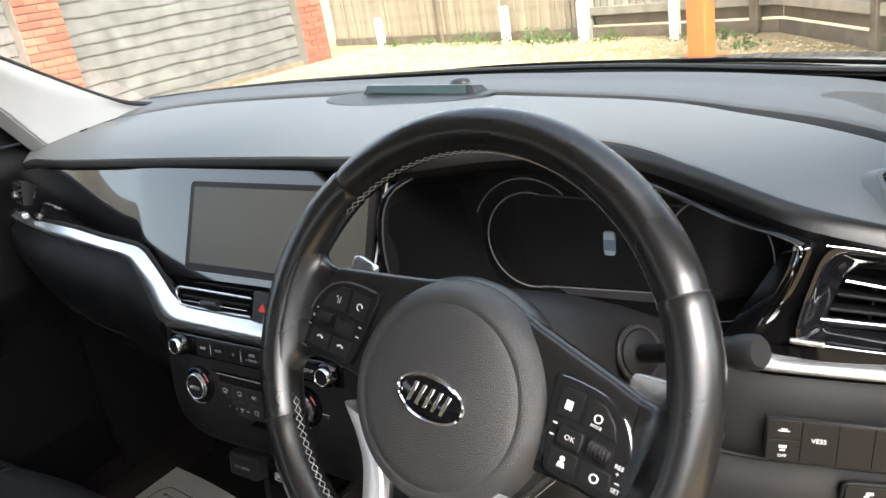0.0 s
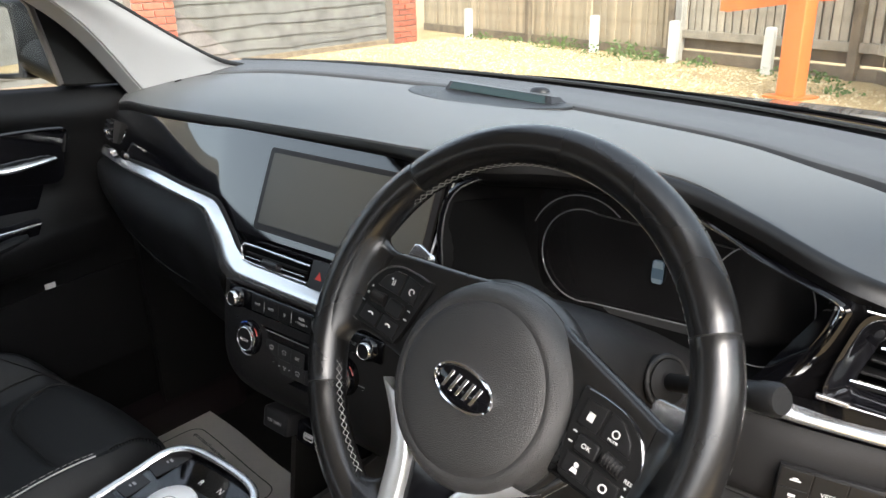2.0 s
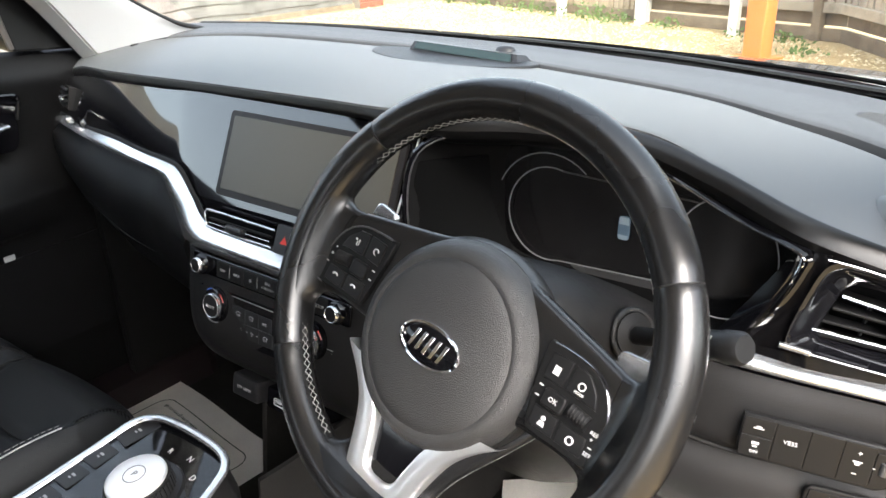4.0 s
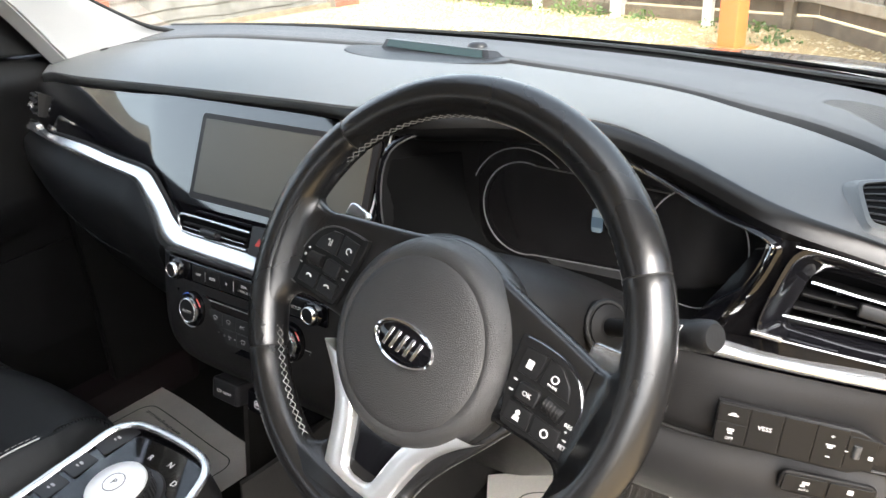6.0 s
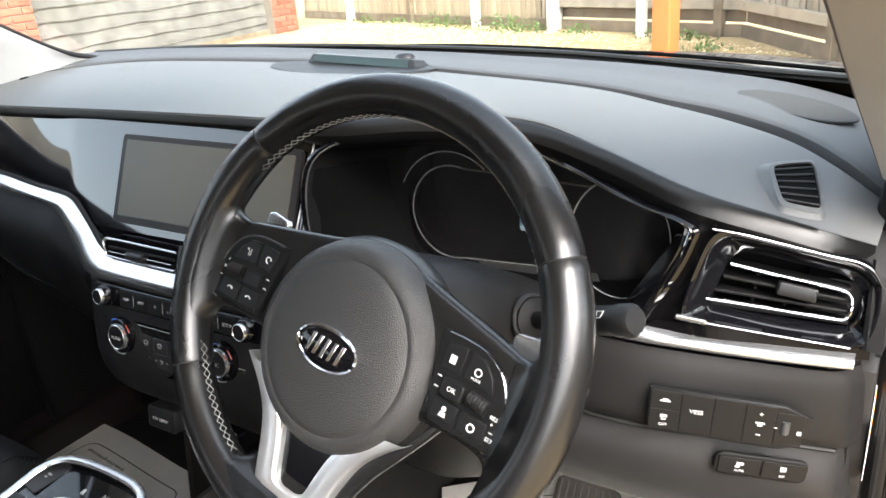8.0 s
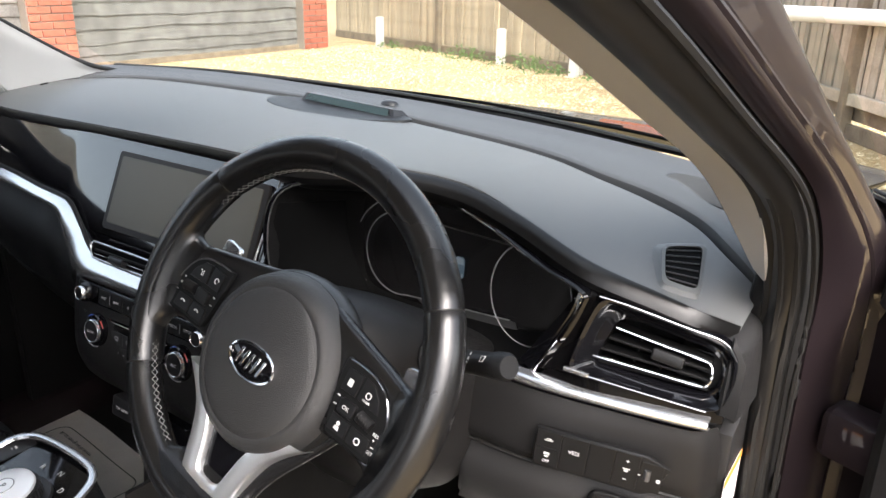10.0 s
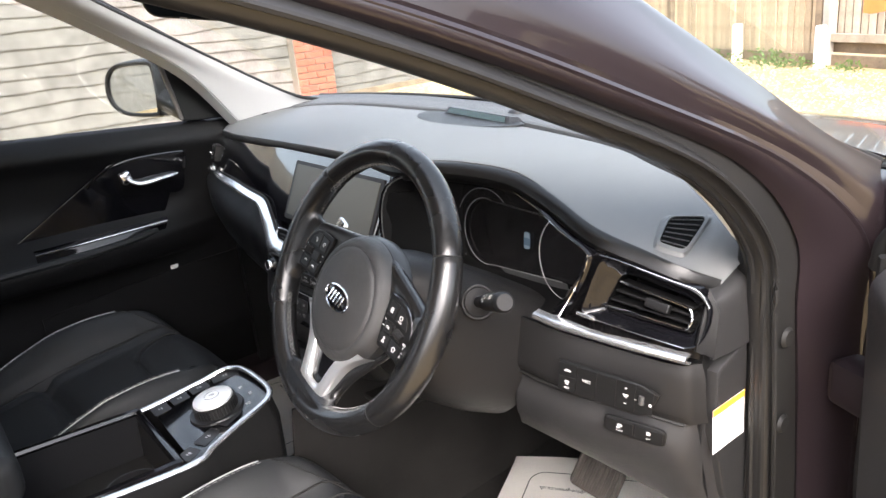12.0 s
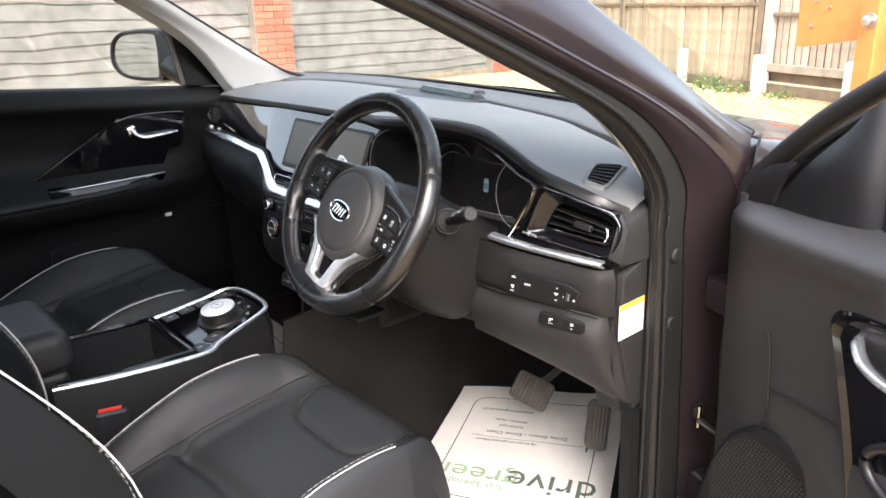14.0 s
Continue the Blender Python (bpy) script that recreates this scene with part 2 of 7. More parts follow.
def loft(rings, caps=True):
    bm = bmesh.new()
    vs = [[bm.verts.new(v) for v in ring] for ring in rings]
    k = len(rings[0])
    for a, b in zip(vs, vs[1:]):
        for i in range(k):
            bm.faces.new((a[i], a[(i + 1) % k], b[(i + 1) % k], b[i]))
    if caps:
        bm.faces.new(vs[0])
        bm.faces.new(vs[-1])
    return bm


def rrect(w, h, r, n=4):
    """A rounded rectangle's outline about its middle."""
    r = min(r, w / 2 - 1e-5, h / 2 - 1e-5)
    out = []
    for cx, cy, a0 in ((w / 2 - r, h / 2 - r, 0), (r - w / 2, h / 2 - r, 90), (r - w / 2, r - h / 2, 180), (w / 2 - r, r - h / 2, 270)):
        out += [(cx + r * math.cos(radians(a0 + 90 * i / n)), cy + r * math.sin(radians(a0 + 90 * i / n))) for i in range(n + 1)]
    return out


def prism(outline, depth, m=Matrix(), bevel=0.0015, seg=2):
    """An outline in the plane of m raised by depth, its front edges rounded."""
    bm = bmesh.new()
    base = [bm.verts.new((x, y, 0)) for x, y in outline]
    f = bm.faces.new(base)
    top = bmesh.ops.extrude_face_region(bm, geom=[f])["geom"]
    tv = [v for v in top if isinstance(v, bmesh.types.BMVert)]
    for v in tv:
        v.co.z += depth
    if bevel:
        tvs = set(tv)
        es = [e for e in bm.edges if e.verts[0] in tvs and e.verts[1] in tvs]
        bmesh.ops.bevel(bm, geom=es, offset=min(bevel, abs(depth) * 0.9), segments=seg, affect="EDGES", profile=0.5)
    bmesh.ops.transform(bm, matrix=m, verts=bm.verts[:])
    return bm


def box(sx, sy, sz, m=Matrix(), bevel=0.004, seg=2):
    bm = bmesh.new()
    bmesh.ops.create_cube(bm, size=1, matrix=Matrix.Diagonal((sx, sy, sz, 1)))
    if bevel:
        bmesh.ops.bevel(bm, geom=bm.edges[:], offset=bevel, segments=seg, affect="EDGES", profile=0.5)
    bmesh.ops.transform(bm, matrix=m, verts=bm.verts[:])
    return bm


def at(x, y, z, rx=0, ry=0, rz=0):
    return pose(x, y, z, rx, ry, rz)


def lathe(profile, m=Matrix(), seg=32, sx=1.0, sy=1.0):
    rings = [[V(r * math.cos(a) * sx, r * math.sin(a) * sy, z) for a in (2 * math.pi * k / seg for k in range(seg))] for r, z in profile]
    bm = loft(rings)
    bmesh.ops.transform(bm, matrix=m, verts=bm.verts[:])
    return bm


def words(text, size, m, mat, parent, name="lettering", depth=0.0002, label=""):
    cu = bpy.data.curves.new("tmp", "FONT")
    cu.body, cu.size, cu.extrude, cu.resolution_u = text, size, depth, 2
    cu.align_x, cu.align_y = "CENTER", "CENTER"
    ob = bpy.data.objects.new("tmp", cu)
    me = bpy.data.meshes.new_from_object(ob)
    bpy.data.objects.remove(ob)
    me.name = name
    me.transform(m)
    me.materials.clear()
    me.materials.append(mat)
    o = new(name, me)
    o.parent = parent
    base, p = Matrix(), parent
    while p:
        base, p = p.matrix_basis @ base, p.parent
    o.matrix_parent_inverse = base.inverted()
    return tagged(o, label)


def bars(rows, m, mat, parent, name="print", depth=0.0003):
    """Small flat marks: (x, y, width, height) in the plane of m."""
    bms = [box(w, h, depth, m @ at(x, y, depth / 2), 0) for x, y, w, h in rows]
    return tagged(part(name, merge(*bms), mat, parent, smooth=False), kind="stuff" if len(rows) > 1 else "")


UP = (0, 0, 1)


# ---- the yard outside ----
def ground():
    bm = bmesh.new()
    n = 40
    rows = [[V(-60 + 120 * i / n, -60 + 120 * j / n, 0) for i in range(n + 1)] for j in range(n + 1)]
    return tagged(part("ground", grid(rows), GRAVEL, None), "ochre gravel covering the yard round the car", "gravel ground", "", "structure")


ground()


def pebbles():
    rng = random.Random(4)
    verts, faces = [], []
    for _ in range(22000):
        x, y = rng.uniform(-8.2, 1.5), rng.uniform(2.5, 10.2)
        if y > 9.9 + (-x - 6) * 0.39:
            continue
        r = rng.uniform(0.008, 0.022)
        c = len(verts)
        a0 = rng.uniform(0, 6)
        ring = [(x + r * math.cos(a0 + k * 1.2566) * rng.uniform(0.7, 1.2), y + r * math.sin(a0 + k * 1.2566) * rng.uniform(0.7, 1.2), -0.004 + rng.uniform(0, 0.008)) for k in range(5)]
        verts += ring + [(x, y, r * rng.uniform(0.6, 1.0))]
        faces += [(c + k, c + (k + 1) % 5, c + 5) for k in range(5)]
    me = bpy.data.meshes.new("pebbles")
    me.from_pydata(verts, [], faces)
    nt = STONE.node_tree
    geo, hue = nt.nodes.new("ShaderNodeNewGeometry"), nt.nodes.new("ShaderNodeValToRGB")
    hue.color_ramp.elements[0].color, hue.color_ramp.elements[1].color = (0.34, 0.23, 0.1, 1), (0.66, 0.56, 0.37, 1)
    nt.links.new(geo.outputs["Random Per Island"], hue.inputs[0])
    nt.links.new(hue.outputs[0], nt.nodes["Principled BSDF"].inputs["Base Color"])
    me.materials.append(STONE)
    tagged(new("pebbles", me), "loose ochre and cream pebbles on the gravel", "pebbles", "", "stuff")


pebbles()

WALLX = -8.4
PILLARS = (0.4, 4.68, 9.15)


def board_wall():
    w = thing("wall_boards", "weathered grey horizontal waney boards between brick pillars", "wall", "", "structure")
    rng = random.Random(7)
    spans = [(-30.0, PILLARS[0] - 0.29), (PILLARS[0] + 0.29, PILLARS[1] - 0.29), (PILLARS[1] + 0.29, PILLARS[2] - 0.29)]
    for y0, y1 in spans:
        z, k = 0.02, 0
        while z < 2.6:
            h = rng.uniform(0.14, 0.2)
            n = 26
            a = [rng.uniform(0, 6) for _ in range(3)]
            rows = []
            for i in range(n + 1):
                y = y0 + (y1 - y0) * i / n
                wob = 0.012 * math.sin(y * 2.1 + a[0]) + 0.008 * math.sin(y * 5.3 + a[1]) + 0.005 * math.sin(y * 11 + a[2])
                rows.append([V(WALLX + 0.032, y, z - 0.02 + wob), V(WALLX + 0.028, y, z + 0.03 + wob), V(WALLX + 0.004, y, z + h + 0.015), V(WALLX - 0.01, y, z + h + 0.015), V(WALLX - 0.01, y, z - 0.02 + wob)])
            part("board", grid(rows, True), WALLBOARD, w)
            z += h
            k += 1
    part("backing", box(0.05, 17.0, 2.7, at(WALLX - 0.06, 0.6, 1.35), 0), MORTAR, w)
    part("gravel_board", box(0.06, 17.0, 0.1, at(WALLX + 0.02, 0.6, 0.03), 0.01), FENCED, w)


def brick_pillar(y, tall=2.7):
    w = thing("brick_pillar", "red brick pillar with grey mortar joints in the board wall", "brick pillar", "pillars of the board wall", "", (WALLX + 0.1, y, 0))
    part("mortar", box(0.30, 0.57, tall, at(WALLX + 0.02, y, tall / 2), 0), MORTAR, w)
    long, course = 0.28, 0.088
    full = mesh_of(box(0.03, long - 0.014, course - 0.014, Matrix(), 0.004, 1), "brick", BRICK)
    half = mesh_of(box(0.03, long / 2 - 0.014, course - 0.014, Matrix(), 0.004, 1), "brick", BRICK)
    rng = random.Random(int(y * 10))
    for r in range(int(tall / course)):
        ys = [(-0.5, full), (0.5, full)] if r % 2 == 0 else [(-0.75, half), (0, full), (0.75, half)]
        for o, me in ys:
            b = new("brick", me)
            b.parent = w
            b.matrix_parent_inverse = w.matrix_basis.inverted()
            b.matrix_basis = at(WALLX + 0.172 + rng.uniform(-0.002, 0.002), y + o * long, (r + 0.5) * course)


nt = BRICK.node_tree
info, hs = nt.nodes.new("ShaderNodeObjectInfo"), nt.nodes.new("ShaderNodeHueSaturation")
mr = nt.nodes.new("ShaderNodeMapRange")
mr.inputs[3].default_value, mr.inputs[4].default_value = 0.75, 1.2
nt.links.new(info.outputs["Random"], mr.inputs[0])
nt.links.new(mr.outputs[0], hs.inputs["Value"])
src = nt.nodes["Principled BSDF"].inputs["Base Color"].links[0].from_socket
nt.links.new(src, hs.inputs["Color"])
nt.links.new(hs.outputs[0], nt.nodes["Principled BSDF"].inputs["Base Color"])

board_wall()

# the paling fence runs from behind the far pillar to a corner, then turns towards the car
FA, FC, FB = V(-9.6, 11.2, 0), V(-0.95, 8.25, 0), V(2.6, 3.2, 0)


def fence(a, b, name, label, posts, grey_from):
    """Close-boarded fence; beyond grey_from its boards are greyer and stand above a low rail."""
    f = thing(name, label, "fence", "", "structure")
    d = (b - a).normalized()
    m = basis(a, d, UP)
    ln = (b - a).length
    rng = random.Random(len(name))
    part("gravel_board", box(ln, 0.13, 0.045, m @ at(ln / 2, 0.065, 0.02), 0.008), FENCED, f)
    # added dark sheet: reads as the shadow lines where boards overlap
    part("backing", box(ln, 1.6, 0.01, m @ at(ln / 2, 0.95, -0.02), 0), FENCED, f)
    part("rail", box(grey_from, 0.05, 0.045, m @ at(grey_from / 2, 1.1, 0.045), 0.008), FENCED, f, "dark weathered rail")
    part("rail", box(ln, 0.09, 0.045, m @ at(ln / 2, 1.78, 0.045), 0.008), FENCEW, f)
    part("rail", box(ln - grey_from, 0.05, 0.045, m @ at((ln + grey_from) / 2, 0.98, 0.045), 0.008), FENCED, f, "dark weathered rail")
    part("rail", box(ln - grey_from, 0.10, 0.05, m @ at((ln + grey_from) / 2, 0.33, 0.05), 0.008), FENCEG, f, "greyed low rail")
    pales = [mesh_of(prism([(-0.046, 0), (0.046, 0), (0.046, 1.72), (-0.046, 1.72)], 0.012 + 0.009 * k, Matrix(), 0.004, 1), "pale", mt, False) for mt in (FENCEW, FENCEG) for k in range(3)]
    x, k = 0.05, 0
    while x < ln:
        old = x > grey_from
        p = new("pale", pales[rng.randrange(3) + (3 if old else 0)])
        p.parent = f
        p.matrix_basis = m @ at(x, (0.29 if old else 0.12) + rng.uniform(-0.012, 0.012), 0.003, 0, rng.uniform(-9, 9), rng.uniform(-0.7, 0.7))
        x += 0.0975 if not old else 0.112
    for x in posts:
        part("post", box(0.10, 1.98, 0.1, m @ at(x, 0.98, 0.05), 0.01), FENCED, f, "weathered timber post")
    return m


for nt in (FENCEW.node_tree, FENCEG.node_tree):
    info2, hs2, mr2 = nt.nodes.new("ShaderNodeObjectInfo"), nt.nodes.new("ShaderNodeHueSaturation"), nt.nodes.new("ShaderNodeMapRange")
    mr2.inputs[3].default_value, mr2.inputs[4].default_value = 0.8, 1.18
    nt.links.new(info2.outputs["Random"], mr2.inputs[0])
    nt.links.new(mr2.outputs[0], hs2.inputs["Value"])
    nt.links.new(nt.nodes["Principled BSDF"].inputs["Base Color"].links[0].from_socket, hs2.inputs["Color"])
    nt.links.new(hs2.outputs[0], nt.nodes["Principled BSDF"].inputs["Base Color"])

FM = fence(FA, FC, "fence_far", "pale weathered close-board timber fence on a concrete base", (3.43, 6.43, 8.87), 6.5)
part("concrete_post", box(0.11, 1.9, 0.1, FM @ at(6.56, 0.95, 0.06), 0.012), CONCRETE, bpy.data.objects["fence_far"], "pale concrete post")
fence(FC, FB, "fence_side", "pale timber fence turning towards the car", (1.8, 3.6, 5.4), 0.02)


def bollard(x, y, h=0.5):
    b = thing("bollard", "short white-painted concrete post before the fence", "bollard", "bollards along the fence", "", (x, y, 0))
    part("shaft", loft([[V(x + sx * s, y + sy * s, z) for sx, sy in ((-1, -1), (1, -1), (1, 1), (-1, 1))] for s, z in ((0.052, -0.02), (0.049, h - 0.02), (0.038, h))]), POSTW, b, smooth=False)


for bx, by in ((-7.6, 10.05), (-4.77, 9.3), (-3.37, 8.77), (-2.08, 8.33)):
    bollard(bx, by)


def weed(x, y, s, seed):
    rng = random.Random(seed)
    verts, faces = [], []
    for _ in range(int(260 * s)):
        a, r = rng.uniform(0, 6.28), abs(rng.gauss(0, 0.5))
        p = V(x + r * s * math.cos(a) * 1.4, y + r * s * math.sin(a) * 0.5, rng.uniform(0.0, 0.42) * s * max(0.15, 1 - r * 0.7))
        d = V(rng.uniform(-1, 1), rng.uniform(-1, 1), rng.uniform(0.1, 1)).normalized() * rng.uniform(0.03, 0.065)
        o = d.cross(V(rng.uniform(-1, 1), rng.uniform(-1, 1), 0.2)).normalized() * 0.014
        c = len(verts)
        verts += [tuple(p - o * 0.3), tuple(p + d * 0.5 + o), tuple(p + d), tuple(p + d * 0.5 - o)]
        faces.append((c, c + 1, c + 2, c + 3))
    me = bpy.data.meshes.new("weeds")
    me.from_pydata(verts, [], faces)
    me.materials.append(WEED)
    tagged(new("weeds", me), "low green weeds growing through the gravel", "weeds", "", "stuff")


for i, (wx, wy, ws) in enumerate(((-5.6, 9.55, 0.5), (-5.35, 9.45, 0.4), (-4.25, 8.95, 0.55), (-3.95, 8.85, 0.5), (-3.6, 8.75, 0.3), (-2.95, 8.55, 0.3), (-1.75, 8.05, 0.35), (-1.45, 7.95, 0.3), (-6.6, 9.95, 0.25), (-1.1, 7.3, 0.2), (-7.3, 10.0, 0.3))):
    weed(wx, wy, ws, i)


def barrier():
    b = thing("barrier_post", "orange painted steel barrier post with counterweight plate and white boom", "barrier", "", "", (-1.41, 6.96, 0))
    d = V(0.93, -0.36, 0)
    m = basis((-1.41, 6.96, 0), d, UP)
    part("post", box(0.2, 1.22, 0.16, m @ at(0, 0.61, 0), 0.012), ORANGE, b)
    part("base_plate", box(0.36, 0.02, 0.32, m @ at(0, 0.012, 0), 0.005), ORANGE, b)
    part("counterweight", prism([(-1.0, 0.72), (-0.99, 1.255), (-0.9, 1.265), (-0.55, 1.235), (-0.08, 1.16), (0.24, 1.11), (0.31, 0.99), (0.24, 0.85), (-0.08, 0.83), (-0.6, 0.755), (-0.9, 0.712)], 0.02, m @ at(0, 0, -0.11), 0.004), ORANGE, b)
    part("pivot_bolt", lathe([(0.0, 0.05), (0.03, 0.05), (0.05, 0.035), (0.055, 0.0), (0.07, 0.0), (0.075, -0.012)], m @ at(0.02, 0.99, 0.095), 16), STEEL, b)
    part("cap", box(0.24, 0.02, 0.2, m @ at(0, 1.225, 0), 0.004), ORANGE, b)
    part("lug", prism([(-0.02, 0), (0.06, 0), (0.03, 0.11), (0.0, 0.11)], 0.02, m @ at(0.0, 1.235, 0), 0.002), RUSTP, b)
    part("boom", tube([m @ V(0.24, 0.98, -0.08), m @ V(0.45, 0.985, -0.08), m @ V(3.6, 1.0, -0.08)], 0.062, 14), SIGNW, b, "white tubular boom")
    part("boom_sleeve", tube([m @ V(0.22, 0.98, -0.08), m @ V(0.42, 0.985, -0.08)], 0.066, 14), RUSTP, b)
    part("chain", tube([m @ V(0.03, 1.33, 0), m @ V(0.9, 1.27, 0), m @ V(1.8, 1.34, 0)], 0.009, 6), STEEL, b)
    for x, y in ((-0.78, 1.16), (-0.8, 0.92), (-0.6, 1.1)):
        part("bolt", lathe([(0, 0.03), (0.02, 0.03), (0.02, 0)], m @ at(x, y, -0.085), 8), STEEL, b)


barrier()


def parking_sign(y, z, w=0.52):
    s = thing("parking_sign", "white parking notice with a blue square on the wall", "sign", "parking signs", "", (WALLX + 0.2, y, z))
    m = basis((WALLX + (0.2 if y < 1 else 0.05), y, z), (0, 1, 0), UP)
    part("plate", box(w, 0.2, 0.006, m, 0.002), SIGNW, s)
    part("blue_square", box(0.15, 0.17, 0.003, m @ at(-w / 2 + 0.1, 0, 0.005), 0), SIGNB, s)
    words("P", 0.17, m @ at(-w / 2 + 0.1, 0.0, 0.0075), SIGNW, s, "letter")
    bars([(0.08, 0.05, 0.24, 0.014), (0.08, -0.02, 0.2, 0.014)], m @ at(0, 0, 0.004), SIGNY, s)


parking_sign(0.4, 1.71)
parking_sign(6.63, 1.78)

# plain house wall closing the yard behind the open door
tagged(part("wall_house", box(0.3, 11.0, 2.6, at(7.6, -5.2, 1.3), 0.02), CONCRETE), "plain grey rendered wall closing the yard", "wall", "", "structure")


# ---- the car body ----
car = thing("car", "dark aubergine metallic car with its driver's door open", "car")


def mir(p):
    return (-p[0], p[1], p[2])


# front pillars: lines from the roof down, from the cabin outwards
LINES = {
    "inglass": [(0.60, -0.03, 1.40), (0.66, 0.27, 1.22), (0.715, 0.50, 1.09), (0.75, 0.62, 1.05)],
    "trim": [(0.62, -0.15, 1.43), (0.655, 0.06, 1.305), (0.685, 0.235, 1.186), (0.735, 0.365, 1.04)],
    "seal0": [(0.645, -0.17, 1.42), (0.69, 0.05, 1.292), (0.72, 0.23, 1.172), (0.765, 0.36, 1.025)],
    "out0": [(0.685, -0.1, 1.425), (0.75, 0.225, 1.23), (0.785, 0.43, 1.115), (0.797, 0.53, 1.02)],
    "out1": [(0.68, -0.06, 1.43), (0.735, 0.26, 1.24), (0.772, 0.47, 1.12), (0.795, 0.58, 1.04)],
    "glass": [(0.65, -0.02, 1.42), (0.705, 0.27, 1.235), (0.748, 0.50, 1.095), (0.77, 0.61, 1.04)],
}
DRV = {
    "inglass": [(0.62, -0.06, 1.41), (0.655, 0.10, 1.315), (0.69, 0.30, 1.20), (0.715, 0.47, 1.10), (0.735, 0.58, 1.05)],
    "trim": [(0.60, -0.45, 1.405), (0.64, -0.155, 1.297), (0.655, 0.064, 1.203), (0.662, 0.25, 1.118), (0.692, 0.365, 1.005)],
    "seal0": [(0.65, -0.48, 1.395), (0.685, -0.19, 1.30), (0.70, 0.022, 1.21), (0.712, 0.215, 1.115), (0.709, 0.345, 1.0), (0.706, 0.373, 0.9), (0.707, 0.375, 0.75), (0.71, 0.38, 0.35)],
    "seal1": [(0.665, -0.455, 1.395), (0.70, -0.165, 1.297), (0.717, 0.05, 1.207), (0.735, 0.245, 1.11), (0.739, 0.352, 1.0), (0.738, 0.363, 0.9), (0.738, 0.376, 0.75), (0.738, 0.40, 0.35)],
}
DRV.update({
    "jam0": [(0.668, -0.42, 1.393), (0.703, -0.13, 1.295), (0.72, 0.092, 1.204), (0.738, 0.29, 1.107), (0.744, 0.395, 1.0), (0.742, 0.41, 0.9), (0.742, 0.427, 0.75), (0.743, 0.46, 0.35)],
    "jam1": [(0.676, -0.39, 1.394), (0.712, -0.10, 1.294), (0.732, 0.122, 1.203), (0.755, 0.335, 1.103), (0.78, 0.465, 1.0), (0.784, 0.505, 0.9), (0.78, 0.505, 0.75), (0.78, 0.50, 0.35)],
    "out0": [(0.682, -0.37, 1.396), (0.716, -0.085, 1.296), (0.735, 0.145, 1.203), (0.757, 0.365, 1.10), (0.79, 0.50, 1.0), (0.80, 0.54, 0.9), (0.80, 0.54, 0.75), (0.80, 0.53, 0.35)],
    "out1": [(0.655, -0.12, 1.428), (0.69, 0.11, 1.312), (0.715, 0.31, 1.196), (0.742, 0.46, 1.10), (0.762, 0.565, 1.04)],
    "glass": [(0.625, -0.06, 1.42), (0.655, 0.14, 1.315), (0.69, 0.33, 1.20), (0.722, 0.48, 1.10), (0.745, 0.60, 1.045)],
})


def halves(a, b, push=(0, 0, 0)):
    return [tuple((Vector(p) + Vector(q)) / 2 + Vector(push)) for p, q in zip(a, b)]


t = thing("windscreen_pillar", "pale grey trimmed windscreen pillar beside the passenger", "car pillar", "windscreen pillars")
L = {k: [mir(p) for p in v] for k, v in LINES.items()}
part("inner_trim", patch([L["inglass"], halves(L["inglass"], L["trim"], (0.012, -0.01, 0.006)), L["trim"]], 24, 9, 0.006), BEIGE, t, "pale grey pillar trim")
part("trim_edge", strip(L["trim"], L["seal0"], 24, 0.006), BEIGE, t)
part("seal", tube(curve(L["seal0"], 30), 0.006, 8), RUBBER, t, "black rubber door seal")
part("outer_panel", strip(L["seal0"], L["out0"], 24, 0.006), PAINT, t)
part("outer_face", patch([L["out0"], halves(L["out0"], L["out1"], (-0.012, 0, 0.01)), L["out1"], L["glass"]], 24, 12, 0.006), PAINT, t)
part("screen_moulding", tube(curve(L["inglass"], 24), 0.006, 8), RUBBER, t)

t = thing("windscreen_pillar", "dark painted windscreen pillar and door frame with rubber seals", "car pillar", "windscreen pillars")
L = DRV
part("inner_trim", patch([L["inglass"], halves(L["inglass"], L["trim"], (0.01, 0, 0.006)), L["trim"]], 30, 9, 0.005), BEIGE, t, "pale grey pillar trim")
part("trim_edge", strip(L["trim"], L["seal0"][:5], 30, 0.005), BEIGE, t)
part("trim_lip", tube(curve(L["trim"], 40), 0.005, 8), TAUPE, t, "taupe edge of the pillar trim")
part("seal", tube(curve(halves(L["seal0"], L["seal1"]), 50), 0.0165, 10, flat=0.8), SEALG, t, "black rubber door seal")
part("jamb_liner", strip([(0.695, 0.43, 1.0), (0.695, 0.43, 0.9), (0.695, 0.42, 0.7), (0.695, 0.42, 0.3)], [(0.712, 0.36, 1.0), (0.71, 0.38, 0.9), (0.71, 0.38, 0.7), (0.712, 0.385, 0.3)], 16, 0.006), RUBBER, t)
for f, r in ((0.2, 0.0035), (0.5, 0.004), (0.85, 0.003)):
    part("seal_lip", tube(curve([tuple(Vector(p).lerp(Vector(q), f) + V(0.012 * f + 0.003, -0.0135 + 0.006 * f, 0)) for p, q in zip(L["seal0"], L["seal1"])], 50), r, 6), RUBBER, t)
part("seal_lip", tube(curve(L["seal0"], 50), 0.006, 8), RUBBER, t)
part("flange", strip(L["seal1"], L["jam0"], 50, 0.005), RUBBER, t)
part("jamb", patch([L["jam0"], halves(L["jam0"], L["jam1"], (0.004, 0, 0)), L["jam1"]], 50, 7, 0.005), PAINT, t, "painted door jamb")
part("door_gap", strip(L["jam1"], L["out0"], 50, 0.005), PAINT, t)
